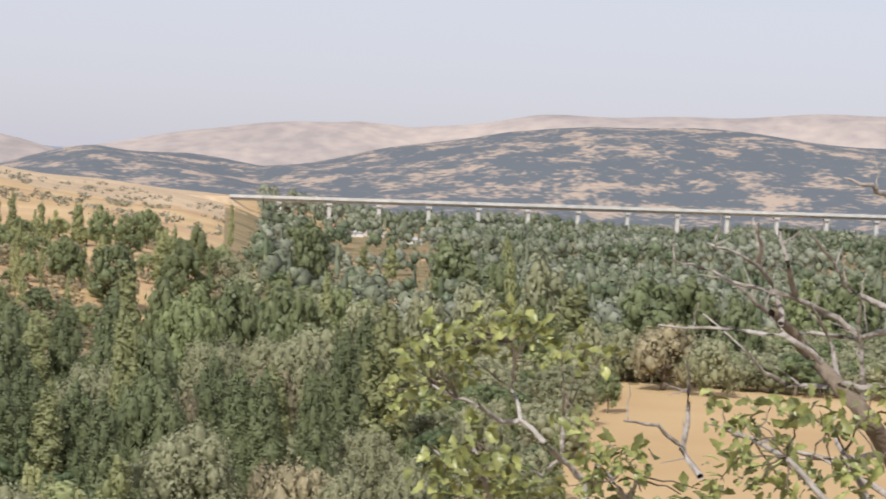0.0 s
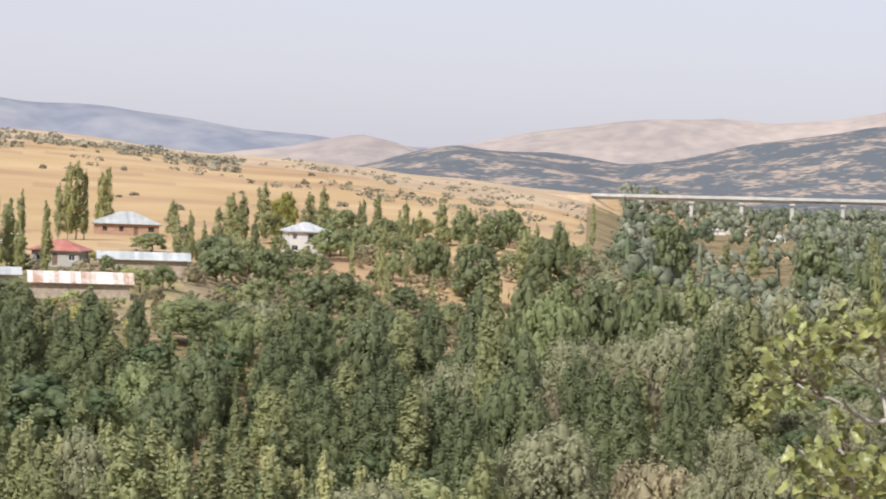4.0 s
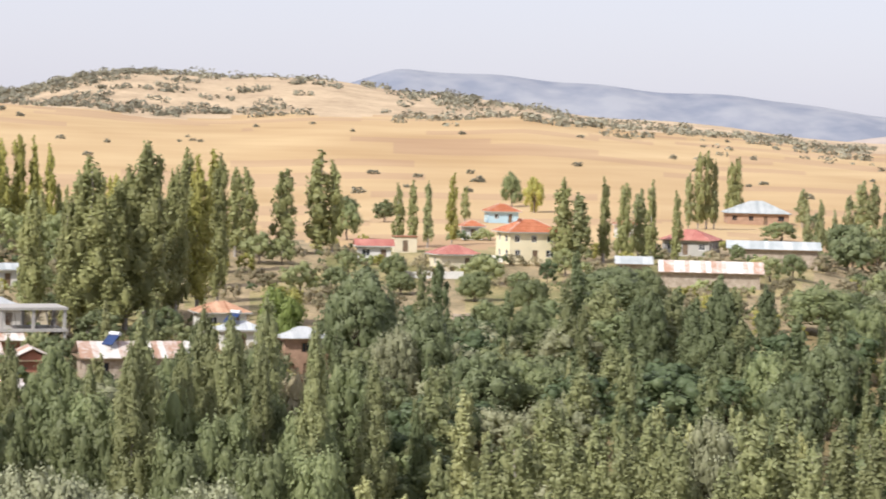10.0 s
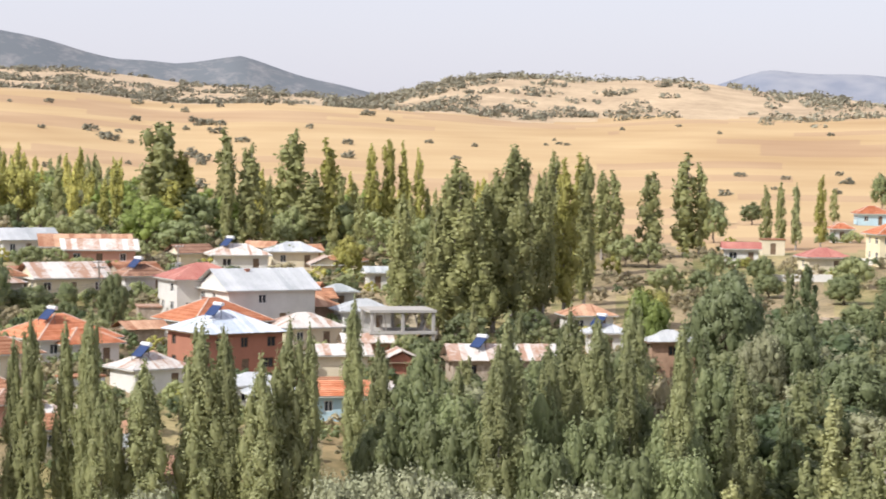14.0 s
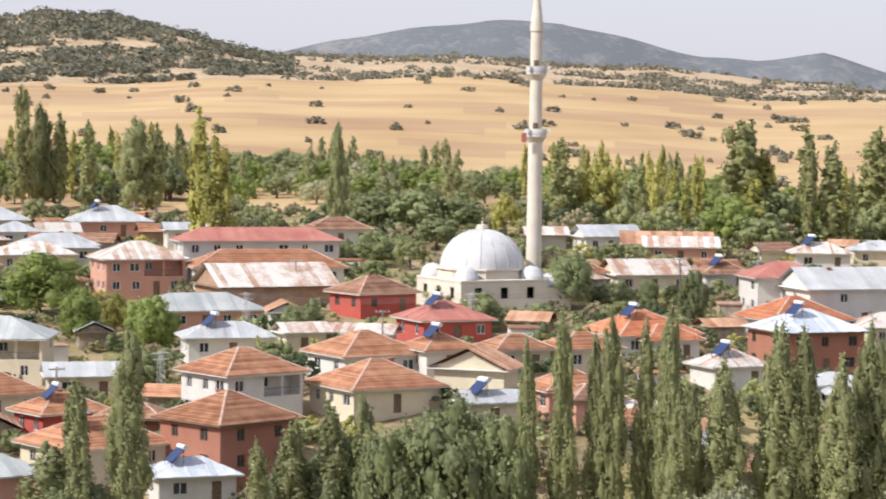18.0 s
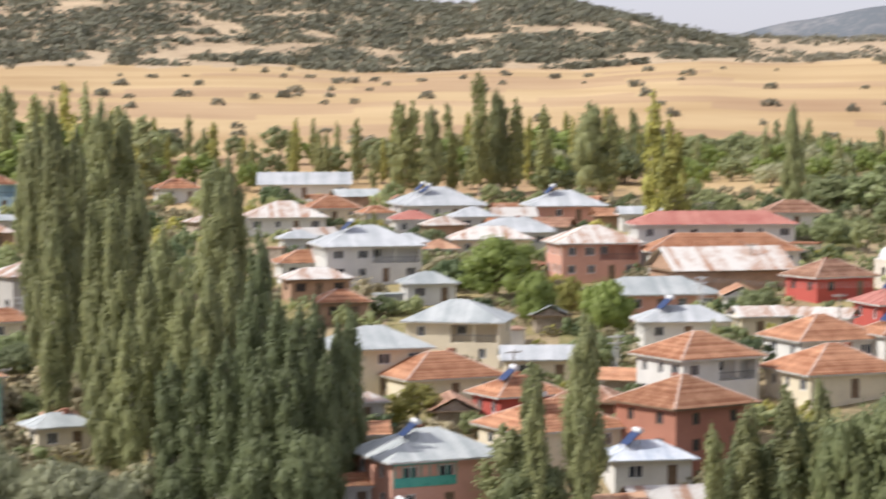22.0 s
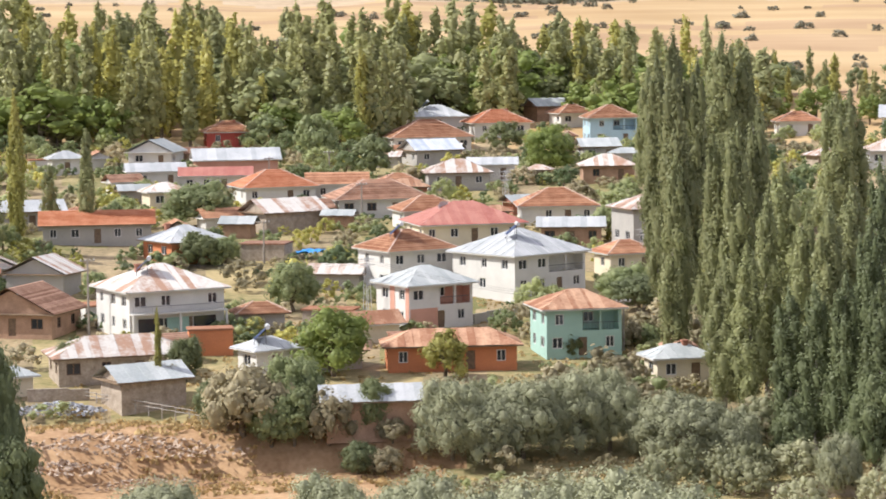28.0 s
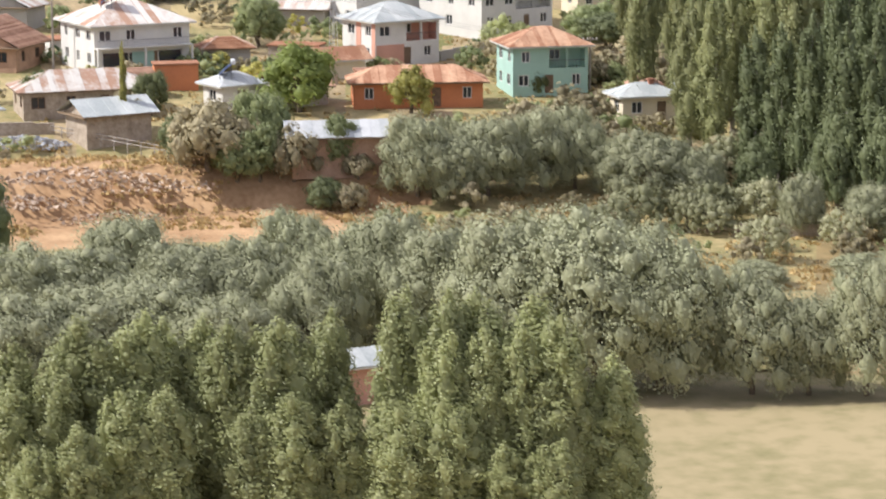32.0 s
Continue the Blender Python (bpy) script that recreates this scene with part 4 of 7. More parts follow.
            s.poly(a - side + upv * 0.3, a + upv, b + upv, b - side + upv * 0.3); s.poly(a + upv, a + side + upv * 0.3, b + side + upv * 0.3, b + upv)
            s.make("ridge_tiles", MORTAR_RIDGE, roof_ob, "pale mortared ridge tiles")
    if "C" in extras:
        chimney(root, hx * rng.uniform(-0.5, 0.5), hy * rng.uniform(-0.2, 0.4), H + rh * 0.75)
    if "G" in extras:
        g = Shell()
        zf = (int(storeys) - 1) * 2.62 + 0.3
        n = max(3, int(w * 0.55 / 0.9))
        for k in range(n + 1):
            px = -hx + 0.2 + w * 0.55 * k / n
            g.box(px - 0.05, -hy - 0.12, zf, px + 0.05, -hy - 0.02, zf + 2.1)
        g.box(-hx + 0.15, -hy - 0.13, zf + 2.102, -hx + 0.25 + w * 0.55, -hy - 0.01, zf + 2.2)
        g.box(-hx + 0.26, -hy - 0.1, zf, -hx + 0.14 + w * 0.55, -hy - 0.025, zf + 0.9)
        g.make("glazed_balcony", GREEN_PAINT, root, "green-painted glazed balcony front")
    if "L" in extras:
        zf = (int(storeys) - 1) * 2.62 + 0.12
        s = Shell(); s.box(-hx, -hy - 1.15, zf, hx, -hy - 0.004, zf + 0.16)
        slab = s.make("balcony", WALLS[wall], root, "long concrete balcony")
        rail = Shell()
        rail.box(-hx, -hy - 1.13, zf + 0.95, hx, -hy - 1.07, zf + 1.01)
        for k in range(int(w / 0.3)):
            rail.box(-hx + k * 0.3, -hy - 1.115, zf + 0.162, -hx + k * 0.3 + 0.03, -hy - 1.085, zf + 0.95)
        rail.make("railing", IRON, slab, "iron railing")
        for px in (-hx + 0.12, 0.0, hx - 0.12):
            q = Shell(); q.box(px - 0.12, -hy - 1.1, -1.0, px + 0.12, -hy - 0.86, zf - 0.002); q.make("post", WALLS[wall], root)
        for px, m in ((-0.28, GLASS), (0.02, WALLS["teal"]), (0.3, GLASS)):
            q = Shell(); q.box(w * px - 0.13 * w, -hy - 0.06, 0.5 if m is GLASS else 0.0, w * px + 0.1 * w, -hy - 0.004, 2.2)
            q.make("shop_front", m, root, "dark glazed front" if m is GLASS else "teal-painted panel")
    if "P" in extras:
        for y0, y1 in ((-hy + 0.05, -hy + 0.85), (-0.5, 0.6)):
            s = Shell(); s.box(-hx - 0.05, y0, -0.5, -hx - 0.004, y1, H - 0.2); s.make("pilaster", WALLS["pink"], root, "salmon-painted wall strip")
        s = Shell(); s.box(-hx + 0.1, -hy - 0.05, -0.5, -hx + w * 0.44, -hy - 0.004, 2.6); s.make("painted_panel", WALLS["pink"], root, "salmon-painted lower wall")
    if "V" in extras:
        for k in range(4):
            s = Shell(); px = -hx + w * k / 3; s.box(px - 0.09, -ey + 0.1, -1.0, px + 0.09, -ey + 0.28, ze - 0.1); s.make("post", FRAME_WOOD, root)
    word = {1: "one-storey", 2: "two-storey", 3: "three-storey"}.get(int(storeys), "tall")
    tagged(root, f"{WALL_WORDS[wall]} {word} {'house' if root.name.startswith('house') else 'shed'} with {ROOF_WORDS[roof]} roof", "house" if root.name.startswith("house") else "shed", "village houses")
    if "S" in extras:
        q = Matrix.Rotation(radians(az + turn), 4, "Z") @ Vector((-hx * 0.45, -hy * 0.3, 0))
        a2, r2 = math.degrees(math.atan2(-(x + q.x), y + q.y)), math.hypot(x + q.x, y + q.y)
        solar_heater(a2, r2, z + H + rh * 0.78 - float(land(a2, r2)), 165 + 180)
    return root


house(76.07, 294, 22, 11.9, 10.7, 2, "hip", "rustwhite", "white", "LSC")
house(67.74, 324, 43, 12.6, 12.0, 2, "hip", "white", "white", "BS")
house(69.94, 299, 32, 9.0, 7.6, 2, "hip", "grey", "white", "BP")
house(66.43, 278, 16, 8.7, 7.0, 2, "hip", "rust", "teal", "B")
house(69.35, 269, 5, 14.0, 5.6, 1, "hip", "rust", "orange")
house(73.60, 267, 30, 5.1, 4.1, 1, "hip", "white", "white", "S")
house(71.24, 236, 5, 8.7, 4.4, 0.85, "gable", "white", "brown", "N")
house(76.49, 253, 25, 7.2, 5.0, 1, "gable", "grey", "stone", "N")
house(77.06, 265, 10, 13.8, 6.9, 1, "hip", "rustwhite", "stone")
house(74.93, 279, 5, 4.9, 2.9, 1, "flat", "rust", "orange", "N")
house(79.14, 297, -25, 10.5, 8.4, 1, "end", "tileold", "brown")
house(75.47, 351, 30, 8.9, 8.0, 1, "hip", "white", "orange", "C")
house(78.71, 327, -25, 8.1, 5.7, 1, "end", "rustwhite", "grey", "N")
house(77.47, 365, 0, 15.6, 6.2, 1, "gable", "tilenew", "grey")
house(73.18, 376, 30, 10.1, 7.0, 1, "gable", "rustwhite", "stone", "N")
house(74.27, 444, 5, 14.5, 7.2, 1, "gable", "white", "pink", "N")
house(74.42, 500, 5, 9.4, 7.5, 1, "hip", "tile", "red", "C")
house(76.09, 459, -20, 8.3, 6.7, 1, "end", "grey", "white")
house(73.41, 410, 15, 11.8, 9.4, 1, "hip", "tilenew", "white")
house(71.93, 412, 0, 9.4, 5.7, 1, "gable", "tile", "white")
house(71.01, 392, 12, 14.4, 10.1, 1, "hip", "tileold", "white", "C")
house(69.02, 362, 15, 15.1, 12.0, 1, "hip", "red", "cream")
house(69.86, 374, 15, 9.0, 7.2, 1, "hip", "tile", "white")
house(70.37, 328, 30, 9.6, 8.6, 2, "hip", "tile", "white", "SC")
house(66.86, 382, 5, 11.4, 9.1, 1, "hip", "tile", "white")
house(66.52, 357, 0, 8.7, 4.3, 1, "gable", "white", "brown")
house(64.63, 353, 25, 9.5, 7.6, 2, "hip", "rustwhite", "grey", "B")
house(65.28, 334, 25, 6.7, 5.3, 1, "hip", "tile", "cream")
house(64.08, 260, 20, 5.9, 4.1, 1, "hip", "grey", "cream", "C")
house(69.83, 495, 10, 15.5, 12.4, 1, "hip", "tile", "white")
house(69.76, 469, 25, 9.0, 7.2, 1, "gable", "blue", "grey")
house(69.15, 425, 5, 10.5, 8.4, 1, "hip", "rustwhite", "grey")
house(68.23, 516, 15, 11.9, 9.5, 1, "hip", "tilenew", "white", "C")
house(66.50, 527, 25, 7.5, 6.0, 1, "hip", "tile", "white")
house(65.61, 497, 10, 9.5, 8.6, 2, "hip", "tile", "blue", "B")
house(67.04, 540, 30, 8.7, 6.1, 1, "gable", "grey", "brown", "N")
house(69.63, 528, 10, 11.7, 9.4, 1, "hip", "white", "white", "S")
house(65.68, 433, 5, 8.9, 7.1, 1, "hip", "rustwhite", "brown")
house(68.33, 435, 0, 7.8, 3.9, 1, "gable", "white", "white")
house(65.91, 468, 15, 6.7, 5.3, 1, "gable", "grey", "grey")
house(79.98, 514, 10, 7.2, 5.8, 1, "hip", "tilenew", "white")
house(78.15, 450, 10, 5.7, 4.6, 1, "hip", "white", "white")
house(76.12, 427, 5, 9.2, 4.6, 1, "gable", "white", "white")
house(74.73, 422, 0, 11.4, 4.6, 1, "gable", "red", "white")
house(75.91, 404, 15, 6.3, 5.1, 1, "hip", "rustwhite", "cream")
house(79.00, 379, 10, 9.2, 5.5, 1, "gable", "white", "grey")
house(54.82, 303, -10, 11.5, 9.2, 2, "hip", "grey", "cream", "B")
house(56.82, 282, 15, 10.9, 8.7, 2, "hip", "grey", "cream")
house(55.30, 278, 25, 11.3, 9.1, 1, "hip", "tile", "cream", "C")
house(55.56, 238, 25, 11.7, 9.4, 2, "hip", "grey", "pink", "GSC")
house(55.94, 223, 20, 9.0, 6.3, 1, "gable", "blue", "grey", "S")
house(57.11, 250, 5, 4.5, 3.2, 1, "gable", "tile", "white")
house(57.16, 237, 5, 4.0, 2.8, 1, "gable", "tile", "white")
house(57.01, 261, 15, 3.4, 2.7, 1, "hip", "rustwhite", "white")
house(52.94, 287, 5, 8.2, 4.9, 1, "gable", "white", "cream")
house(56.97, 369, 12, 14.3, 11.5, 2, "hip", "white", "white", "BS")
house(58.86, 439, 5, 13.6, 10.9, 1, "hip", "rustwhite", "white")
house(58.39, 510, 0, 18.1, 9.1, 1, "gable", "white", "white")
house(57.22, 482, 15, 7.8, 4.7, 1, "gable", "grey", "brown", "N")
house(55.34, 453, 10, 15.3, 12.2, 1, "hip", "white", "white", "S")
house(54.50, 428, 10, 6.8, 6.1, 1, "hip", "white", "white")
house(58.53, 409, 10, 5.7, 4.5, 1, "hip", "white", "white")
house(58.43, 374, 10, 7.6, 6.1, 1, "hip", "tile", "white")
house(58.14, 356, 15, 8.8, 5.3, 1, "hip", "rustwhite", "brown")
house(57.55, 336, 10, 6.4, 5.1, 1, "hip", "tile", "brown")
house(61.33, 510, 10, 8.2, 6.6, 1, "hip", "tile", "white")
house(57.76, 452, 10, 9.0, 7.2, 1, "hip", "tile", "cream")
house(55.54, 348, 10, 7.0, 5.6, 1, "hip", "grey", "white")
house(53.63, 407, 10, 12.3, 8.6, 1, "hip", "white", "white")
house(49.61, 251, 40, 10.0, 9.5, 2, "hip", "tile", "brick", "C")
house(49.30, 267, 35, 9.8, 8.8, 2, "hip", "tile", "white", "B")
house(46.49, 284, 30, 9.9, 9.0, 1, "hip", "tile", "white")
house(44.76, 284, 30, 6.2, 5.6, 1, "hip", "tile", "white", "S")
house(46.21, 268, 30, 10.9, 9.8, 1, "hip", "tile", "cream", "C")
house(44.64, 310, 25, 9.3, 8.4, 1, "hip", "red", "red", "S")
house(46.29, 335, 35, 9.1, 7.3, 1, "hip", "tileold", "red", "C")
house(48.99, 377, 12, 24.0, 7.2, 2, "hip", "red", "white")
house(48.80, 347, 20, 16.6, 11.6, 1, "gable", "rustwhite", "brown", "N")
house(48.78, 364, 10, 21.7, 8.7, 1, "hip", "tile", "white")
house(51.72, 366, 15, 11.8, 9.5, 2, "hip", "rustwhite", "pink", "B")
house(52.38, 444, 10, 13.1, 10.5, 1, "hip", "white", "pink", "S")
house(55.24, 450, 10, 14.0, 11.2, 1, "hip", "white", "white", "S")
house(53.47, 410, 10, 10.7, 7.5, 1, "hip", "white", "white", "C")
house(54.11, 398, 10, 12.2, 7.3, 1, "hip", "rustwhite", "cream")
house(50.34, 333, 15, 16.1, 8.1, 1, "hip", "grey", "pink")
house(49.64, 308, 10, 10.8, 6.5, 1, "hip", "white", "white", "S")
house(47.94, 305, 20, 5.2, 3.6, 1, "gable", "rustwhite", "cream")
house(53.46, 265, 30, 7.7, 6.1, 1, "hip", "tile", "red", "SC")
house(52.68, 252, 30, 11.8, 9.4, 1, "hip", "tile", "cream", "SC")
house(50.47, 244, 15, 7.8, 5.5, 1, "hip", "blue", "white", "S")
house(43.86, 274, -20, 8.2, 4.9, 1, "end", "rust", "cream", "N")
house(43.66, 260, 20, 4.6, 3.2, 1, "gable", "white", "white", "S")
house(40.09, 309, 30, 10.8, 9.7, 1, "hip", "tilenew", "white", "S")
house(39.99, 360, 20, 11.0, 7.7, 1, "gable", "rustwhite", "cream")
house(40.91, 404, 20, 9.1, 6.4, 1, "gable", "white", "white")
house(39.52, 403, 5, 13.9, 6.9, 1, "gable", "rust", "cream")
house(47.13, 414, 10, 9.8, 6.8, 1, "hip", "tileold", "white")
house(38.22, 371, 15, 6.4, 5.1, 1, "hip", "tileold", "white")
house(42.99, 284, 25, 6.6, 5.3, 1, "hip", "tile", "cream")
house(55.05, 312, 20, 4.1, 3.3, 1, "hip", "tileold", "cream")
house(56.02, 396, 10, 6.1, 4.9, 1, "hip", "white", "white")
house(55.90, 427, 10, 6.7, 5.3, 1, "hip", "red", "white")
house(50.56, 427, 10, 7.9, 4.0, 1, "gable", "white", "white")
house(41.70, 267, 25, 7.6, 6.1, 1, "hip", "tile", "pink")
house(41.45, 288, 25, 7.3, 5.8, 1, "hip", "tile", "cream")
house(36.84, 355, 20, 10.3, 8.3, 2, "hip", "red", "white")
house(35.58, 349, 25, 13.2, 10.6, 2, "gable", "white", "white", "C")
house(36.58, 337, 30, 11.4, 10.3, 1, "hip", "tilenew", "white", "C")
house(36.29, 311, 30, 10.9, 9.9, 2, "hip", "blue", "brick", "S")
house(34.48, 336, 25, 8.4, 6.7, 1, "hip", "rustwhite", "cream")
house(33.10, 352, 15, 7.1, 5.7, 1, "hip", "white", "white")
house(29.91, 317, 10, 13.1, 6.6, 1, "gable", "rustwhite", "stone", "S")
house(38.01, 291, 30, 7.3, 5.9, 1, "hip", "rustwhite", "white", "S")
house(33.63, 282, 10, 5.7, 4.6, 1, "gable", "tilenew", "blue")
house(35.13, 280, 10, 5.8, 4.0, 1, "hip", "white", "white")
house(33.65, 315, 10, 6.8, 4.1, 1, "gable", "rustwhite", "cream")
house(39.20, 401, 5, 11.2, 5.6, 1, "gable", "rustwhite", "pink")
house(36.01, 409, 10, 9.0, 6.3, 1, "hip", "rustwhite", "white", "S")
house(34.75, 417, 10, 7.9, 5.5, 1, "hip", "white", "cream")
house(38.19, 371, 15, 6.4, 5.1, 1, "hip", "rust", "white", "S")
house(39.51, 361, 10, 7.0, 4.9, 1, "hip", "rustwhite", "cream", "C")
house(26.01, 316, 15, 5.6, 4.5, 2, "hip", "white", "brown")
house(27.92, 351, 15, 6.4, 5.1, 1, "hip", "rust", "white")
house(27.46, 337, 10, 5.1, 3.6, 1, "hip", "white", "white", "S")
house(33.68, 368, 15, 4.2, 3.4, 1, "hip", "grey", "white")
house(32.79, 397, 10, 3.4, 2.7, 1, "gable", "grey", "white")
house(39.56, 306, 30, 7.1, 5.7, 1, "hip", "tilenew", "white")
house(20.84, 443, 20, 9.4, 7.4, 2, "hip", "tilenew", "yellow", "C")
house(22.54, 429, 20, 7.0, 5.4, 1, "hip", "red", "cream")
house(21.46, 595, 10, 7.3, 5.9, 1, "hip", "tilenew", "blue")
house(22.14, 509, 10, 4.0, 3.2, 1, "hip", "tilenew", "white")
house(23.69, 460, 10, 4.1, 3.3, 1, "flat", "rust", "cream")
house(24.40, 442, 5, 5.8, 3.5, 1, "gable", "red", "white")
house(17.08, 460, -15, 8.9, 7.1, 1, "hip", "red", "grey", "C")
house(15.60, 623, 5, 15.2, 12.1, 1, "hip", "grey", "brown")
house(15.19, 461, 3, 16.0, 4.8, 0.8, "gable", "grey", "stone")
house(16.61, 417, 3, 16.2, 6.4, 0.75, "gable", "rustwhite", "stone", "N")
house(18.38, 427, 3, 5.2, 4.0, 0.75, "gable", "grey", "stone", "N")
house(11.49, 569, 12, 9.0, 7.6, 2, "hip", "white", "white", "B")
house(18.59, 528, 10, 4.2, 3.4, 1, "hip", "tile", "white")
house(3.87, 1643, 10, 12.2, 9.8, 1, "hip", "white", "white")
house(2.14, 1650, 10, 18.9, 11.3, 1, "hip", "white", "white")
house(1.54, 1682, 15, 11.9, 9.6, 2, "hip", "blue", "white")
house(0.69, 1570, 10, 13.3, 8.0, 1, "hip", "white", "white")
house(-1.17, 1832, 10, 12.3, 9.8, 1, "hip", "white", "white")
house(2.43, 1727, 5, 15.5, 7.8, 1, "gable", "tile", "white")
house(70.91, 162, 25, 3.4, 2.4, 1, "gable", "grey", "pink", "N")
house(51.62, 229, 22, 8.2, 6.0, 1, "gable", "rust", "cream")
house(50.05, 233, 15, 6.4, 5.0, 1, "gable", "rustwhite", "stone")
house(40.23, 257, 25, 6.1, 4.3, 1, "hip", "tile", "cream")
house(39.05, 253, 10, 4.6, 3.2, 1, "gable", "white", "white")
house(35.60, 285, 15, 6.2, 4.3, 1, "hip", "white", "white")
house(41.22, 264, 25, 5.1, 4.1, 1, "hip", "tileold", "pink")
house(43.58, 260, 20, 5.4, 3.7, 1, "gable", "white", "cream", "S")


def outbuildings(count, seed):
    """Low sheds and lean-tos in the yards between the houses."""
    rng = random.Random(seed)
    made = 0
    homes = list(HOUSE_SPOTS)
    for _ in range(count * 30):
        if made >= count:
            break
        x, y, rad, az, r = rng.choice(homes)
        if az < 30 or r > 500:
            continue
        a2, d = rng.uniform(0, 6.28), rad + rng.uniform(0.5, 4.5)
        px, py = x + math.cos(a2) * d, y + math.sin(a2) * d
        paz, pr = math.degrees(math.atan2(-px, py)), math.hypot(px, py)
        if pr < 245 or any((px - q[0]) ** 2 + (py - q[1]) ** 2 < (q[2] + 0.6) ** 2 for q in HOUSE_SPOTS):
            continue
        if any(abs(paz - q[3]) * pr * 0.01745 < q[2] * 0.8 and 0 < q[4] - pr < 17 for q in homes):
            continue
        w = rng.uniform(3.6, 6.8)
        house(round(paz, 2), round(pr), rng.choice((-15, 10, 20, 30, 95)), w, w * rng.uniform(0.55, 0.8), 0.72, rng.choice(("gable", "gable", "hip", "flat")),
              rng.choice(("tile", "tileold", "rust", "rustwhite", "grey", "rustwhite", "tile")), rng.choice(("stone", "brown", "grey", "cream", "white", "brick")), "N")
        made += 1


outbuildings(120, 9)


# ---- trees with a place of their own ----
tree("pale", 56.79, 383, 9.1, 1.18)
tree("poplar", 53.14, 232, 16.2, 1.30)
tree("poplar", 53.69, 230, 10.9, 2.20)
tree("broad", 53.04, 228, 9.4, 0.84)
tree("giant", 64.75, 414, 21.5, 0.97)
tree("gold", 79.27, 354, 23.5, 0.75)
tree("poplar", 79.81, 350, 13.7, 1.08)
tree("poplar", 77.69, 365, 16.9, 1.05)
tree("poplar", 78.54, 369, 10.9, 1.03)
tree("fresh", 72.08, 264, 8.2, 1.12)
tree("lime", 69.46, 262, 5.9, 0.97)
tree("broad", 75.12, 381, 8.2, 1.50)
tree("broad", 72.99, 311, 7.4, 0.97)
tree("broad", 65.32, 312, 5.6, 1.42)
tree("fresh", 67.02, 445, 9.2, 1.11)
tree("dry", 74.20, 235, 7.6, 0.91)
tree("broad", 73.02, 234, 6.4, 0.87)
tree("dark", 74.85, 237, 5.6, 0.75)
tree("dark", 71.55, 231, 3.6, 1.1)
tree("dry", 70.9, 231, 3.0, 1.0)
tree("dry", 72.23, 234, 5.8, 0.77)
tree("broad", 73.55, 234, 5.4, 1.10)
tree("broad", 71.17, 235, 5.6, 0.78)
tree("broad", 78.16, 264, 5.1, 0.72)
tree("gold", 76.14, 253, 10.2, 0.65)
tree("broad", 68.00, 487, 7.2, 1.26)
tree("broad", 73.61, 495, 7.3, 1.34)
tree("broad", 72.44, 467, 11.2, 0.92)
tree("broad", 71.13, 445, 8.1, 1.02)
tree("broad", 75.14, 345, 5.4, 1.19)
tree("broad", 74.55, 346, 4.7, 1.01)
tree("broad", 64.73, 281, 2.9, 1.13)
tree("broad", 66.56, 275, 3.1, 1.02)
tree("grand", 69.33, 233, 8.6, 0.79)
tree("grand", 68.47, 233, 7.6, 0.89)
tree("grand", 67.68, 235, 8.6, 0.90)
tree("grand", 66.43, 237, 9.0, 0.77)
tree("grand", 65.65, 238, 9.1, 0.71)
tree("grand", 63.88, 233, 8.1, 1.07)
tree("grand", 62.77, 232, 6.4, 0.91)
tree("grand", 64.60, 236, 6.4, 0.86)
tree("dark", 80.25, 205, 20.5, 0.40)
tree("dark", 79.75, 202, 11.5, 0.62)
tree("dry", 70.72, 234, 2.7, 1.05)
tree("grand", 65.06, 165, 13.7, 0.81)
tree("grand", 66.78, 166, 12.9, 0.83)
tree("grand", 63.60, 165, 12.4, 0.72)
tree("grand", 68.50, 173, 11.0, 0.80)
tree("grand", 69.96, 181, 10.8, 0.68)
tree("grand", 70.89, 181, 9.4, 0.77)
tree("grand", 72.21, 189, 9.4, 0.75)
tree("grand", 73.28, 182, 8.4, 0.98)
tree("grand", 74.73, 182, 8.0, 1.10)
tree("grand", 76.22, 189, 8.8, 0.86)
tree("grand", 77.48, 182, 7.6, 1.23)
tree("grand", 78.65, 182, 8.1, 1.09)
tree("grand", 75.80, 172, 7.5, 1.23)
tree("grand", 77.52, 169, 7.0, 1.30)
tree("grand", 78.82, 167, 7.4, 1.09)
tree("grand", 73.83, 168, 7.2, 1.13)
tree("grand", 71.70, 171, 9.3, 0.75)
tree("grand", 61.41, 164, 9.4, 0.70)
tree("grand", 60.09, 164, 7.7, 0.68)
tree("grand", 58.75, 164, 10.1, 0.62)
tree("young", 77.32, 132, 13.0, 1.91)
tree("young", 75.99, 132, 13.0, 1.82)
tree("young", 76.58, 132, 11.2, 2.13)
tree("young", 75.53, 133, 12.5, 1.78)
tree("young", 74.34, 133, 12.4, 1.72)
tree("young", 74.86, 133, 10.8, 1.97)
tree("young", 73.92, 131, 12.6, 1.64)
tree("young", 72.78, 131, 12.9, 1.55)
tree("young", 73.27, 131, 11.2, 1.78)
tree("young", 72.33, 134, 11.5, 1.50)
tree("young", 71.41, 134, 12.3, 1.34)
tree("young", 71.80, 134, 10.6, 1.55)
tree("young", 69.73, 133, 14.0, 1.41)
tree("young", 68.66, 133, 13.8, 1.37)
tree("young", 69.12, 133, 11.8, 1.60)
tree("young", 67.88, 134, 13.5, 1.86)
tree("young", 66.53, 134, 13.5, 1.79)
tree("young", 67.10, 134, 11.8, 2.05)
tree("young", 68.76, 130, 12.2, 1.47)
tree("young", 67.77, 130, 12.5, 1.38)
tree("young", 68.18, 130, 10.5, 1.64)
tree("young", 66.93, 130, 12.5, 1.54)
tree("young", 65.86, 130, 13.2, 1.40)
tree("young", 66.30, 130, 10.6, 1.75)
tree("young", 65.71, 131, 9.9, 1.96)
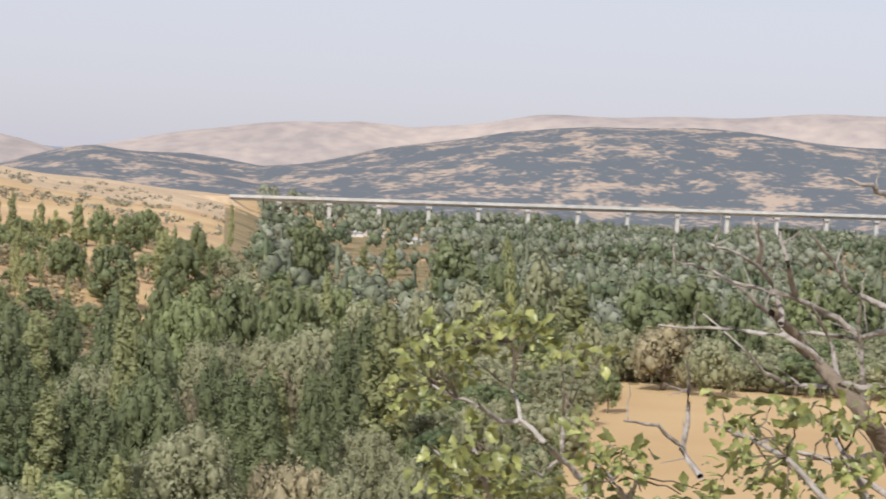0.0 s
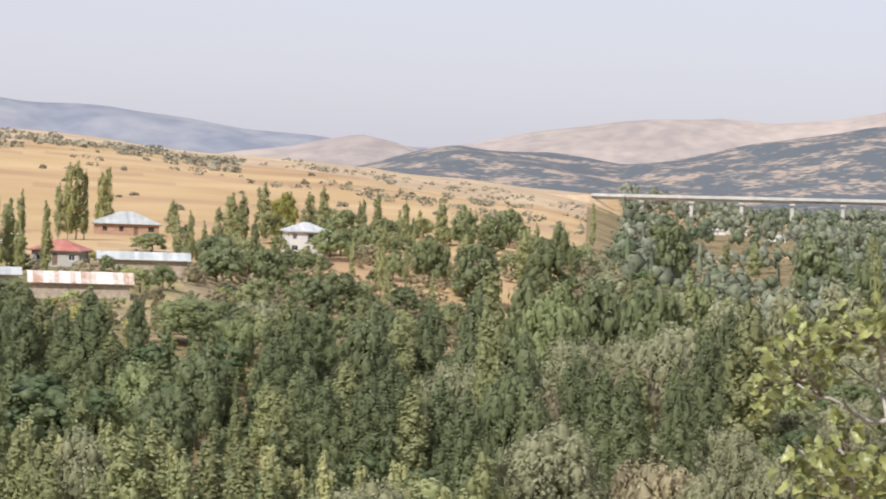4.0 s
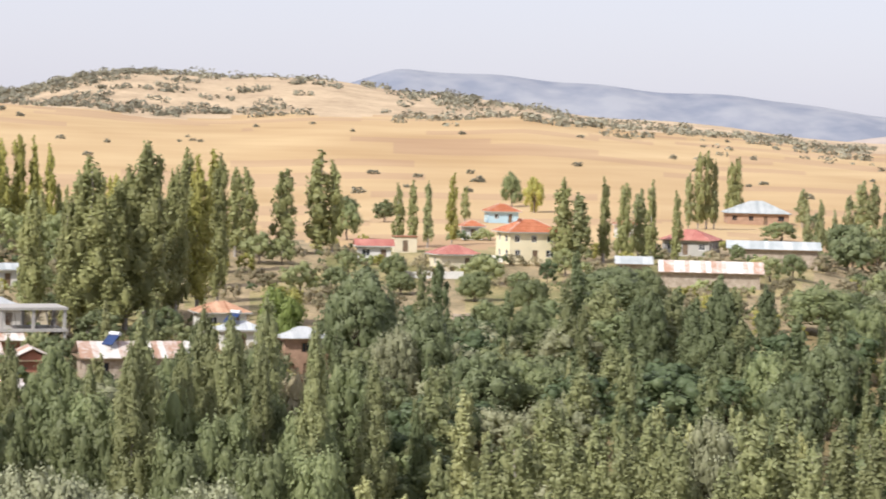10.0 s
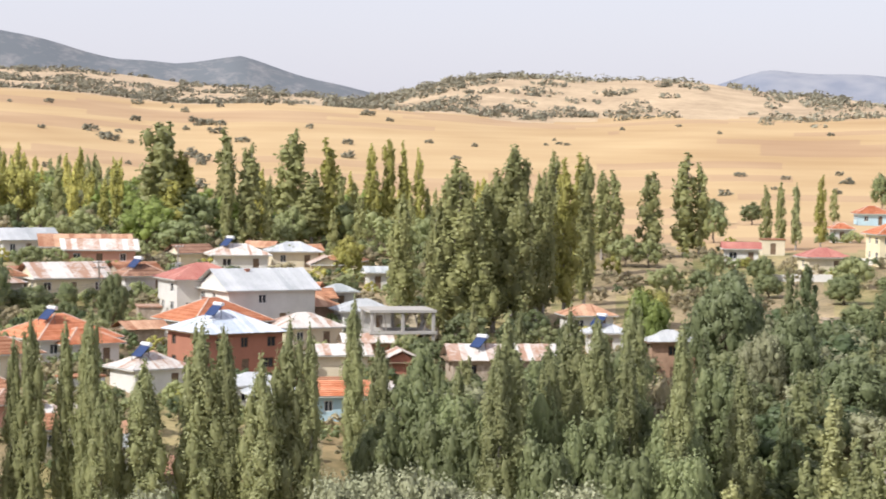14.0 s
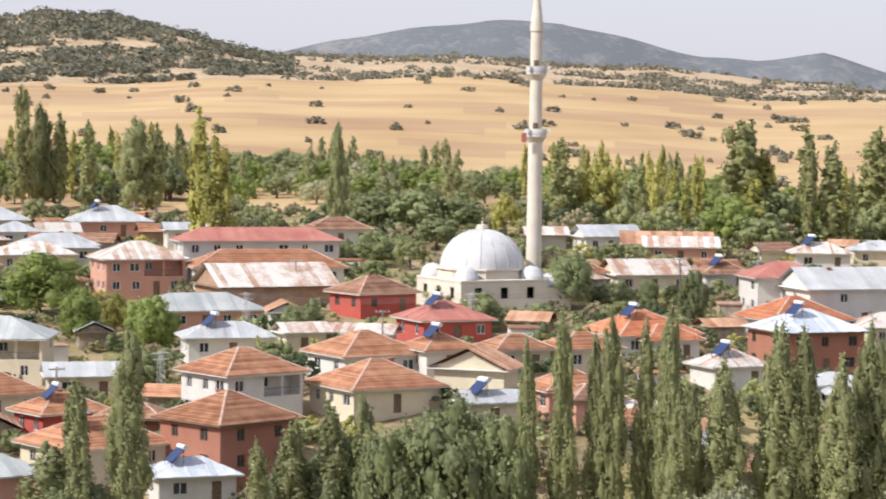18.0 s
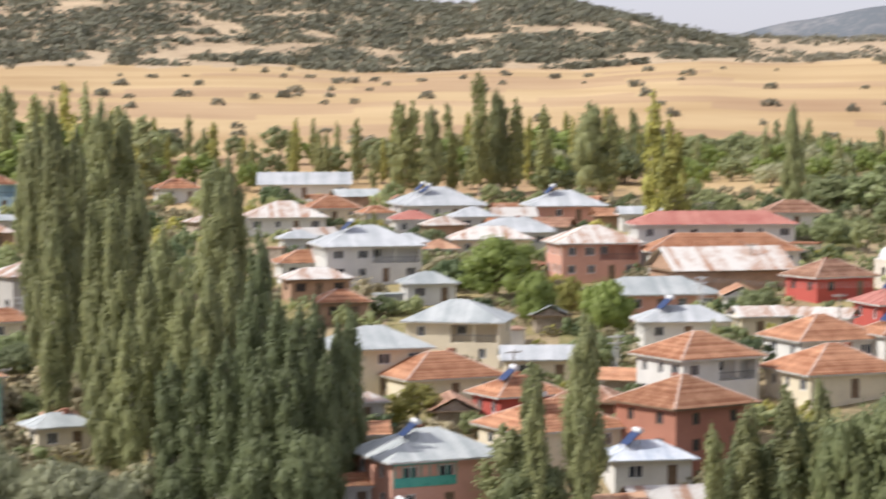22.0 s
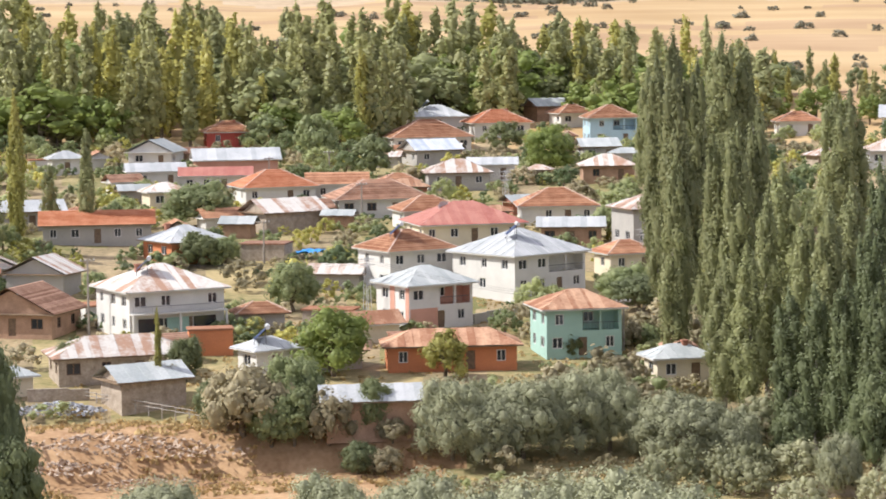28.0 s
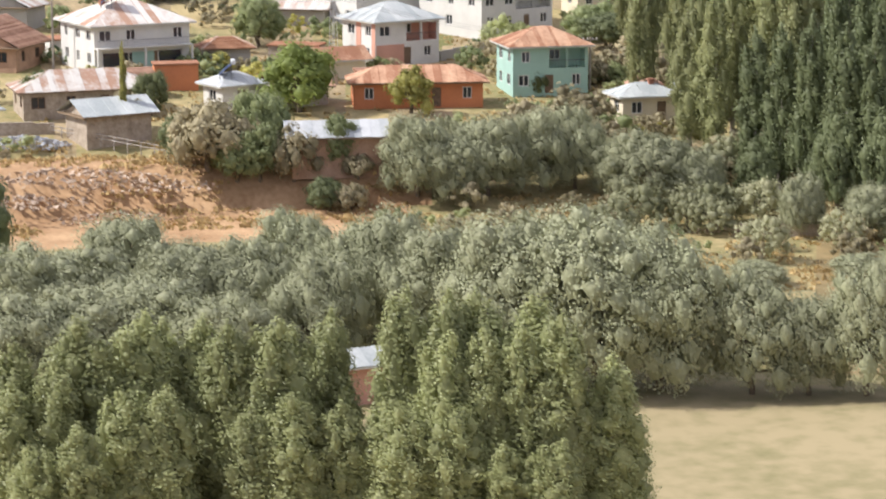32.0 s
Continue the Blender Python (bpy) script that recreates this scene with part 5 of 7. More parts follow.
tree("young", 64.65, 131, 10.6, 1.75)
tree("young", 65.09, 131, 8.4, 2.20)
tree("young", 78.92, 130, 10.0, 1.93)
tree("young", 77.86, 130, 11.0, 1.68)
tree("young", 78.34, 130, 8.6, 2.14)
tree("young", 79.93, 133, 11.4, 1.73)
tree("young", 78.89, 133, 11.6, 1.63)
tree("young", 79.35, 133, 10.5, 1.81)
tree("young", 71.23, 128, 8.8, 2.14)
tree("young", 70.15, 128, 8.9, 2.04)
tree("young", 70.62, 128, 7.2, 2.20)
tree("young", 76.43, 128, 9.8, 1.93)
tree("young", 75.37, 128, 9.9, 1.84)
tree("young", 75.83, 128, 8.9, 2.04)
tree("young", 67.25, 126, 6.0, 2.20)
tree("young", 66.04, 126, 6.2, 2.20)
tree("young", 66.55, 126, 5.3, 2.20)
tree("young", 73.38, 128, 8.5, 2.20)
tree("young", 72.30, 128, 9.3, 1.95)
tree("young", 72.76, 128, 8.2, 2.20)
tree("young", 78.45, 126, 6.3, 2.20)
tree("young", 77.38, 126, 7.5, 2.20)
tree("young", 77.87, 126, 4.8, 2.20)
tree("young", 69.61, 127, 8.3, 2.20)
tree("young", 68.53, 127, 8.6, 2.10)
tree("young", 69.00, 127, 6.1, 2.20)
tree("poplar", 53.04, 226, 17.4, 0.92)
tree("giant", 51.89, 232, 21.3, 0.88)
tree("poplar", 51.93, 222, 14.2, 0.95)
tree("giant", 42.67, 228, 21.2, 0.55)
tree("giant", 41.83, 228, 23.9, 0.55)
tree("giant", 41.10, 229, 21.8, 0.55)
tree("giant", 40.72, 228, 24.1, 0.55)
tree("giant", 39.94, 229, 23.3, 0.55)
tree("giant", 39.37, 228, 25.2, 0.55)
tree("giant", 38.81, 225, 17.8, 0.67)
tree("giant", 38.11, 226, 20.3, 0.88)
tree("giant", 36.91, 228, 23.3, 0.73)
tree("giant", 36.27, 226, 23.2, 0.62)
tree("broad", 44.48, 222, 17.6, 0.58)
tree("broad", 43.36, 222, 15.8, 0.45)
tree("broad", 45.79, 222, 16.1, 0.45)
tree("poplar", 47.23, 224, 16.3, 1.38)
tree("poplar", 46.45, 224, 17.0, 0.80)
tree("poplar", 48.14, 223, 14.9, 1.06)
tree("poplar", 48.92, 222, 13.0, 1.04)
tree("pale", 54.34, 503, 26.1, 0.78)
tree("giant", 53.89, 508, 21.8, 1.29)
tree("pale", 53.50, 507, 20.0, 1.27)
tree("pale", 52.85, 500, 18.7, 1.08)
tree("giant", 51.76, 494, 19.8, 1.76)
tree("pale", 51.30, 493, 18.5, 1.21)
tree("gold", 50.33, 404, 25.7, 0.93)
tree("gold", 49.87, 398, 21.3, 1.43)
tree("pale", 55.86, 507, 20.5, 1.12)
tree("giant", 55.46, 506, 19.3, 1.05)
tree("pale", 56.18, 507, 20.5, 1.00)
tree("pale", 54.97, 511, 14.4, 1.43)
tree("giant", 47.13, 430, 19.8, 0.98)
tree("broad", 45.22, 420, 10.5, 1.20)
tree("broad", 46.13, 425, 8.2, 1.44)
tree("broad", 44.36, 423, 8.2, 1.44)
tree("broad", 44.81, 405, 6.4, 1.60)
tree("broad", 46.24, 380, 6.1, 1.30)
tree("lime", 41.05, 448, 12.2, 0.80)
tree("lime", 43.25, 422, 8.2, 0.75)
tree("pale", 41.97, 444, 15.1, 1.77)
tree("pale", 37.85, 451, 21.0, 1.73)
tree("gold", 37.38, 454, 15.9, 2.20)
tree("pale", 36.31, 490, 20.4, 1.58)
tree("broad", 37.05, 451, 10.1, 1.14)
tree("fresh", 53.92, 349, 9.8, 1.32)
tree("fresh", 53.00, 328, 8.2, 0.83)
tree("fresh", 51.38, 314, 9.3, 0.78)
tree("lime", 52.23, 333, 6.8, 0.71)
tree("broad", 47.92, 323, 4.0, 1.51)
tree("broad", 55.63, 349, 3.0, 1.87)
tree("lime", 55.80, 261, 5.3, 1.43)
tree("broad", 43.73, 317, 5.4, 1.22)
tree("broad", 41.79, 339, 8.8, 0.89)
tree("broad", 40.74, 341, 4.6, 1.55)
tree("broad", 38.87, 333, 9.0, 0.51)
tree("broad", 39.90, 348, 4.6, 0.70)
tree("broad", 42.42, 321, 3.6, 1.43)
tree("giant", 36.87, 226, 23.7, 0.96)
tree("giant", 36.22, 226, 22.9, 0.63)
tree("giant", 34.79, 226, 23.9, 0.76)
tree("giant", 34.33, 226, 23.4, 0.61)
tree("giant", 35.43, 224, 21.0, 0.90)
tree("giant", 39.37, 227, 23.2, 0.55)
tree("giant", 38.14, 224, 20.1, 1.06)
tree("giant", 39.16, 222, 17.7, 0.80)
tree("giant", 33.30, 250, 19.7, 0.70)
tree("giant", 32.70, 240, 18.9, 0.77)
tree("giant", 29.69, 230, 24.2, 0.97)
tree("giant", 29.94, 228, 22.0, 0.85)
tree("giant", 28.25, 240, 22.0, 0.89)
tree("giant", 27.66, 238, 21.5, 0.82)
tree("giant", 26.82, 245, 21.6, 0.93)
tree("giant", 25.70, 230, 23.1, 0.70)
tree("broad", 31.90, 240, 16.3, 0.54)
tree("broad", 30.85, 238, 16.5, 0.45)
tree("broad", 31.10, 232, 15.6, 0.52)
tree("willow", 32.66, 200, 16.1, 0.56)
tree("willow", 31.34, 200, 15.4, 0.50)
tree("willow", 28.18, 200, 14.8, 0.53)
tree("willow", 38.24, 200, 13.6, 0.57)
tree("willow", 33.70, 198, 14.4, 0.45)
tree("pale", 32.23, 355, 19.4, 1.11)
tree("pale", 30.94, 348, 25.3, 1.52)
tree("pale", 31.38, 347, 19.8, 1.06)
tree("pale", 30.46, 348, 20.2, 1.39)
tree("pale", 29.63, 361, 26.0, 1.26)
tree("pale", 29.09, 361, 19.0, 1.15)
tree("pale", 28.72, 395, 22.9, 1.04)
tree("gold", 28.06, 416, 21.0, 1.41)
tree("pale", 27.60, 439, 16.0, 1.25)
tree("pale", 27.34, 445, 15.8, 1.27)
tree("pale", 26.49, 449, 15.8, 1.29)
tree("pale", 25.72, 453, 19.2, 1.78)
tree("pale", 25.35, 454, 17.5, 1.18)
tree("pale", 37.70, 460, 20.7, 1.68)
tree("gold", 37.55, 448, 11.1, 2.20)
tree("pale", 37.23, 456, 13.9, 1.48)
tree("pale", 36.27, 432, 19.2, 1.02)
tree("pale", 35.76, 434, 19.1, 1.37)
tree("pale", 34.79, 451, 20.9, 1.74)
tree("pale", 34.32, 447, 14.2, 1.90)
tree("gold", 33.94, 449, 19.9, 1.47)
tree("gold", 32.96, 453, 19.1, 0.84)
tree("gold", 32.55, 455, 20.2, 0.72)
tree("gold", 32.21, 456, 19.7, 0.74)
tree("gold", 31.85, 457, 18.4, 0.70)
tree("broad", 37.28, 421, 8.0, 1.34)
tree("lime", 33.45, 406, 8.3, 0.77)
tree("lime", 26.50, 357, 6.5, 1.21)
tree("broad", 21.76, 351, 5.4, 1.05)
tree("broad", 20.74, 373, 5.8, 1.18)
tree("broad", 34.88, 418, 4.7, 1.86)
tree("broad", 35.26, 365, 4.5, 1.51)
tree("broad", 25.04, 507, 9.2, 0.76)
tree("pale", 23.84, 477, 12.7, 1.06)
tree("pale", 23.51, 476, 13.3, 1.01)
tree("poplar", 23.16, 475, 13.0, 1.03)
tree("gold", 22.60, 486, 14.4, 0.96)
tree("pale", 22.30, 587, 8.7, 1.16)
tree("broad", 21.23, 671, 10.2, 0.61)
tree("lime", 20.71, 648, 10.6, 0.66)
tree("pale", 20.05, 439, 15.7, 1.27)
tree("poplar", 19.65, 440, 13.0, 1.97)
tree("pale", 19.07, 445, 15.7, 0.92)
tree("pale", 18.61, 445, 14.7, 0.92)
tree("poplar", 18.28, 450, 13.3, 1.05)
tree("pale", 18.00, 441, 15.5, 0.86)
tree("pale", 17.41, 440, 13.5, 0.85)
tree("poplar", 17.14, 569, 12.9, 0.97)
tree("pale", 16.93, 570, 17.9, 0.80)
tree("pale", 16.74, 572, 18.5, 0.78)
tree("poplar", 16.56, 574, 16.3, 0.78)
tree("pale", 16.18, 649, 15.0, 0.87)
tree("pale", 16.04, 650, 16.5, 0.79)
tree("poplar", 14.55, 613, 9.7, 1.40)
tree("poplar", 13.22, 602, 12.2, 1.39)
tree("poplar", 12.94, 602, 11.6, 1.47)
tree("poplar", 12.46, 593, 15.4, 1.17)
tree("lime", 12.00, 616, 13.2, 0.68)
tree("poplar", 11.42, 607, 12.3, 1.50)
tree("broad", 10.65, 611, 9.6, 1.03)
tree("broad", 11.10, 642, 8.7, 0.86)
tree("broad", 15.01, 541, 4.9, 1.80)
tree("broad", 20.23, 443, 7.1, 0.87)
tree("broad", 22.04, 387, 5.3, 1.19)
tree("broad", 23.74, 396, 4.4, 1.24)
tree("broad", 20.99, 404, 3.6, 1.29)
tree("pale", 29.59, 353, 26.7, 1.20)
tree("pale", 30.09, 353, 23.4, 1.22)
tree("pale", 28.94, 361, 22.4, 0.89)
tree("gold", 28.44, 366, 23.6, 0.92)
tree("pale", 27.99, 379, 22.9, 0.83)
tree("broad", 25.07, 583, 6.6, 1.02)
tree("broad", 24.16, 580, 5.9, 1.13)
tree("poplar", 4.84, 845, 16.5, 0.88)
tree("broad", 3.16, 999, 19.1, 1.21)
tree("giant", -1.56, 1018, 20.9, 1.08)
tree("poplar", 1.11, 973, 15.5, 1.39)
tree("poplar", 1.76, 994, 13.5, 1.48)
tree("broad", 28.88, 235, 17.0, 0.45)
tree("broad", 27.82, 232, 16.2, 0.45)
tree("broad", 26.92, 238, 16.6, 0.45)
tree("broad", 28.73, 225, 15.3, 0.45)
tree("dry", 26.39, 250, 13.3, 0.45)
tree("broad", 25.86, 232, 16.2, 0.45)
tree("broad", 24.96, 245, 15.5, 0.45)
tree("poplar", 30.85, 240, 16.5, 0.73)
tree("broad", 30.32, 232, 16.7, 0.45)
tree("willow", 30.02, 205, 13.4, 0.53)
tree("broad", 26.89, 220, 14.8, 0.45)
tree("broad", 25.58, 220, 14.8, 0.48)
tree("broad", 32.67, 232, 15.4, 0.45)
tree("broad", 29.15, 255, 13.0, 0.45)
tree("giant", 24.31, 235, 18.2, 1.05)
tree("giant", 26.93, 235, 20.2, 0.72)
tree("giant", 28.76, 235, 20.2, 0.78)
tree("broad", 31.65, 262, 12.4, 0.45)
tree("broad", 26.80, 270, 12.4, 0.45)
tree("willow", 56.78, 212, 2.0, 2.20)
tree("willow", 52.23, 214, 2.3, 2.20)
tree("grand", 57.96, 210, 2.0, 2.20)
tree("grand", 59.02, 206, 2.0, 2.20)
tree("grand", 61.27, 200, 2.1, 2.20)
tree("broad", 53.03, 236, 4.7, 1.16)
tree("willow", 50.80, 215, 3.9, 1.61)
tree("dry", 50.09, 225, 3.8, 1.12)
tree("willow", 49.77, 210, 4.5, 1.36)
tree("broad", 75.51, 262, 5.5, 0.77)
tree("dry", 76.03, 255, 4.8, 0.83)
tree("dark", 44.56, 226, 16.8, 0.72)
tree("dark", 47.04, 226, 14.6, 0.54)
tree("broad", 48.08, 226, 12.5, 0.50)
tree("broad", 73.01, 238, 7.7, 0.85)
tree("dry", 74.07, 237, 6.4, 0.70)
tree("poplar", 20.92, 224, 15.5, 1.38)
tree("poplar", 20.23, 240, 13.6, 1.69)
tree("poplar", 19.62, 222, 14.6, 1.41)
tree("poplar", 19.06, 228, 15.4, 1.37)
tree("poplar", 18.47, 222, 15.4, 1.29)
tree("poplar", 17.89, 230, 15.3, 1.34)
tree("poplar", 17.29, 220, 15.3, 1.33)
tree("poplar", 15.48, 224, 17.0, 1.46)
tree("poplar", 14.76, 226, 17.1, 1.47)
tree("poplar", 13.51, 232, 15.4, 1.54)
tree("poplar", 12.75, 228, 15.6, 1.57)
tree("poplar", 21.90, 205, 12.4, 1.54)
tree("poplar", 21.55, 226, 13.9, 1.61)
tree("poplar", 14.14, 218, 15.1, 1.34)
tree("poplar", 16.10, 214, 13.7, 1.45)
tree("olive", 16.40, 238, 13.6, 0.50)
tree("dark", 21.74, 280, 10.5, 0.92)
tree("broad", 20.45, 285, 8.4, 1.01)
tree("poplar", 19.48, 262, 10.0, 2.20)
tree("poplar", 18.85, 290, 8.7, 2.20)
tree("shady", 18.24, 310, 13.1, 1.46)
tree("shady", 17.89, 308, 13.8, 1.52)
tree("poplar", 17.46, 312, 13.2, 1.61)
tree("shady", 16.93, 305, 13.4, 1.75)
tree("shady", 16.36, 300, 16.6, 1.40)
tree("poplar", 16.00, 300, 15.6, 1.31)
tree("shady", 15.29, 345, 10.4, 1.84)
tree("dark", 13.84, 290, 13.2, 0.65)
tree("broad", 15.14, 285, 10.9, 0.66)
tree("dark", 14.59, 270, 10.7, 0.75)
tree("broad", 14.01, 370, 8.4, 1.61)
tree("broad", 12.95, 350, 9.5, 0.59)
tree("dark", 18.84, 372, 8.9, 1.43)
tree("broad", 17.99, 368, 7.8, 0.86)
tree("broad", 20.62, 330, 8.6, 0.79)
tree("poplar", 19.20, 335, 8.5, 2.20)
tree("poplar", 19.84, 320, 8.8, 2.20)
tree("poplar", 11.84, 335, 14.6, 1.41)
tree("shady", 11.54, 330, 15.1, 1.48)
tree("shady", 11.05, 345, 13.7, 1.95)
tree("dark", 10.01, 330, 17.4, 0.50)
tree("shady", 8.51, 345, 18.9, 1.41)
tree("shady", 7.48, 320, 24.0, 1.15)
tree("poplar", 7.14, 300, 22.8, 1.02)
tree("dark", 6.61, 320, 21.2, 0.50)
tree("broad", 6.20, 440, 19.4, 0.52)
tree("dark", 5.54, 450, 18.7, 0.50)
tree("shady", 11.33, 285, 13.0, 1.82)
tree("shady", 10.86, 280, 12.3, 1.77)
tree("poplar", 10.44, 290, 13.7, 1.64)
tree("shady", 9.94, 278, 13.3, 1.80)
tree("shady", 9.41, 290, 14.6, 1.72)
tree("poplar", 8.90, 276, 14.4, 1.77)
tree("shady", 8.21, 280, 14.9, 1.63)
tree("shady", 12.01, 310, 13.2, 1.82)
tree("poplar", 12.24, 285, 10.4, 2.10)
tree("olive", 7.88, 310, 15.9, 0.50)
tree("shady", 7.54, 255, 16.5, 1.43)
tree("dark", 6.44, 292, 17.8, 0.50)
tree("shady", 5.09, 300, 18.8, 1.23)
tree("shady", 4.50, 285, 18.1, 1.36)
tree("poplar", 3.73, 290, 18.4, 1.32)
tree("shady", 2.77, 285, 18.3, 1.11)
tree("olive", 5.61, 262, 14.5, 0.74)
tree("olive", 9.80, 232, 12.1, 0.73)
tree("olive", 11.23, 226, 11.6, 0.50)
tree("dry", 3.58, 262, 10.8, 0.50)
tree("dry", 2.42, 258, 10.5, 0.50)
tree("olive", 5.24, 375, 15.1, 0.61)
tree("olive", 3.83, 395, 15.0, 0.65)
tree("olive", 2.88, 420, 14.8, 0.70)
tree("dry", 5.81, 310, 14.0, 0.50)
tree("broad", 16.37, 420, 3.9, 1.49)
tree("broad", 10.76, 470, 9.6, 1.34)
tree("dark", 11.28, 450, 9.1, 1.02)
tree("broad", 12.35, 480, 10.1, 0.87)
tree("dark", 13.39, 470, 8.5, 1.13)
tree("shady", 4.40, 285, 17.5, 1.10)
tree("shady", 3.91, 282, 18.3, 1.38)
tree("poplar", 2.80, 292, 17.7, 1.23)
tree("shady", 2.10, 320, 21.6, 1.28)
tree("shady", 1.56, 350, 22.0, 1.23)
tree("poplar", 1.10, 345, 23.3, 1.37)
tree("poplar", 2.58, 450, 22.0, 0.82)
tree("dark", 3.55, 440, 21.7, 0.50)
tree("broad", 3.02, 430, 21.2, 0.50)
tree("dark", 2.99, 720, 24.6, 0.59)
tree("broad", 2.31, 480, 20.0, 0.50)
tree("dark", 4.66, 450, 21.5, 0.50)
tree("olive", 1.63, 470, 16.5, 0.54)
tree("olive", 0.21, 510, 18.4, 0.53)
tree("olive", -0.96, 540, 19.7, 0.57)
tree("olive", -2.50, 650, 24.2, 0.56)
tree("olive", 3.17, 380, 16.6, 0.57)
tree("olive", 4.99, 400, 13.8, 0.61)
tree("dry", 3.79, 350, 14.5, 0.50)
tree("olive", 1.50, 300, 11.1, 0.62)
tree("dry", 3.03, 255, 11.7, 0.53)
tree("olive", 0.55, 262, 11.6, 0.50)
tree("olive", -1.09, 320, 13.6, 0.54)
tree("olive", 1.98, 252, 11.6, 0.50)
tree("dark", -0.32, 800, 26.9, 0.75)
tree("dark", -1.46, 700, 22.6, 0.50)
tree("poplar", -1.66, 610, 25.8, 0.63)
tree("poplar", -3.19, 530, 20.2, 2.02)
tree("broad", -2.35, 500, 18.5, 0.56)
tree("dark", -4.99, 570, 23.4, 0.78)
tree("broad", -5.97, 580, 22.7, 0.76)
tree("dark", -7.02, 530, 20.8, 0.52)
tree("dry", -5.31, 480, 14.7, 0.79)
tree("olive", -6.36, 470, 12.0, 0.82)
tree("broad", -4.06, 430, 9.0, 0.61)
tree("olive", -4.41, 500, 12.2, 0.78)
tree("olive", -3.49, 470, 14.4, 0.56)
tree("olive", -0.22, 420, 15.9, 0.50)
tree("olive", 0.93, 390, 14.0, 0.53)
tree("broad", -8.48, 640, 21.6, 0.74)
tree("dark", -9.62, 650, 23.5, 0.76)
tree("poplar", 7.12, 420, 21.0, 1.55)
tree("broad", 5.69, 390, 22.8, 0.50)
tree("dark", 9.66, 380, 15.2, 0.51)
tree("poplar", 9.25, 340, 15.4, 1.70)
tree("broad", 7.81, 600, 12.8, 0.64)
tree("broad", 7.15, 620, 10.4, 0.96)
tree("poplar", 9.84, 600, 13.6, 1.17)
tree("poplar", 9.18, 610, 10.9, 1.63)
tree("poplar", 8.33, 610, 10.9, 2.03)
tree("broad", 6.76, 650, 11.2, 0.80)
tree("poplar", 6.42, 560, 15.0, 1.17)
tree("broad", 8.57, 540, 11.8, 0.73)
tree("dark", 7.52, 520, 15.8, 0.75)
tree("broad", 5.95, 540, 15.0, 0.74)
tree("broad", 5.57, 600, 12.3, 0.50)
tree("broad", 10.92, 560, 8.6, 1.19)
tree("dark", 13.51, 480, 10.9, 0.91)
tree("poplar", 11.85, 640, 11.3, 1.64)
tree("poplar", 11.08, 630, 13.3, 1.49)
tree("giant", 64.52, 300, 32.7, 0.62)
tree("giant", 64.08, 292, 35.4, 0.66)
tree("giant", 63.63, 296, 31.8, 0.67)
tree("giant", 64.10, 268, 23.5, 0.82)
tree("giant", 63.04, 360, 29.5, 0.91)
tree("giant", 62.49, 362, 27.2, 1.06)
tree("giant", 63.18, 264, 26.1, 0.73)
tree("giant", 62.72, 262, 27.0, 0.75)
tree("giant", 62.27, 268, 28.3, 0.68)
tree("giant", 61.65, 258, 23.3, 0.88)
tree("giant", 62.01, 252, 21.2, 0.86)
tree("giant", 61.16, 250, 19.7, 0.92)
tree("giant", 60.48, 330, 24.1, 0.99)
tree("giant", 60.14, 334, 24.3, 0.93)
tree("giant", 60.63, 246, 22.1, 0.94)
tree("giant", 60.08, 252, 21.5, 0.99)
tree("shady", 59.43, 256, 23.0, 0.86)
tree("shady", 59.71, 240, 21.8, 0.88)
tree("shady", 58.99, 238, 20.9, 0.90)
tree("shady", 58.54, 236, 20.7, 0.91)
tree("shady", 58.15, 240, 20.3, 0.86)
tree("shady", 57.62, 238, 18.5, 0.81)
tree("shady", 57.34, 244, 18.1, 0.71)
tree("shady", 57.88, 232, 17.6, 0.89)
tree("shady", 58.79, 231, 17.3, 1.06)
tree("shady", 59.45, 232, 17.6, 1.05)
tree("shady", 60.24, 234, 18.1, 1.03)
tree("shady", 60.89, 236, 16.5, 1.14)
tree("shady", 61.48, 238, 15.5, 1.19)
tree("giant", 62.47, 246, 17.8, 1.07)
tree("giant", 62.99, 248, 15.6, 1.15)
tree("dark", 61.42, 232, 6.9, 0.69)
tree("dark", 59.57, 230, 10.7, 0.50)
tree("dark", 58.39, 229, 12.0, 0.50)
tree("grand", 60.36, 222, 6.5, 0.65)
tree("grand", 58.75, 222, 5.6, 0.98)
tree("olive", 53.74, 214, 5.6, 1.39)
tree("willow", 56.73, 204, 3.4, 1.26)
tree("grand", 57.98, 202, 3.3, 1.29)
tree("grand", 61.42, 203, 1.7, 2.20)
tree("dark", 64.96, 305, 5.1, 1.50)
tree("dark", 24.67, 312, 17.1, 0.62)
tree("dark", 23.16, 300, 13.2, 0.62)
tree("olive", 23.80, 296, 10.8, 0.50)
tree("fresh", 26.52, 318, 12.3, 0.53)
tree("poplar", 25.75, 270, 13.1, 0.99)
tree("broad", 20.56, 330, 8.1, 1.12)
tree("poplar", 19.00, 330, 11.5, 2.08)
tree("broad", 18.23, 380, 8.4, 0.93)


# ---- woods and gardens ----
grove("river_wood", "dense green poplar wood along the river", "poplar willow poplar broad poplar poplar", 7, 31, 165, 245, 330, 8, 15, 1, -0.6, 1.25, 3.6, 0.25, 1.1)
grove("river_wood", "mixed poplars and willows of the valley wood", "poplar broad poplar thin broad poplar dry", 8, 23.5, 240, 345, 400, 7, 14, 2, -0.3, 1.25, 3.6, -0.4, 0.4)
grove("river_wood", "grey willows and poplars on the valley floor", "willow broad poplar willow dry poplar", -3, 8, 240, 360, 150, 7, 13, 3, -0.4, 1.0, 4.0, -0.3, 0.6)
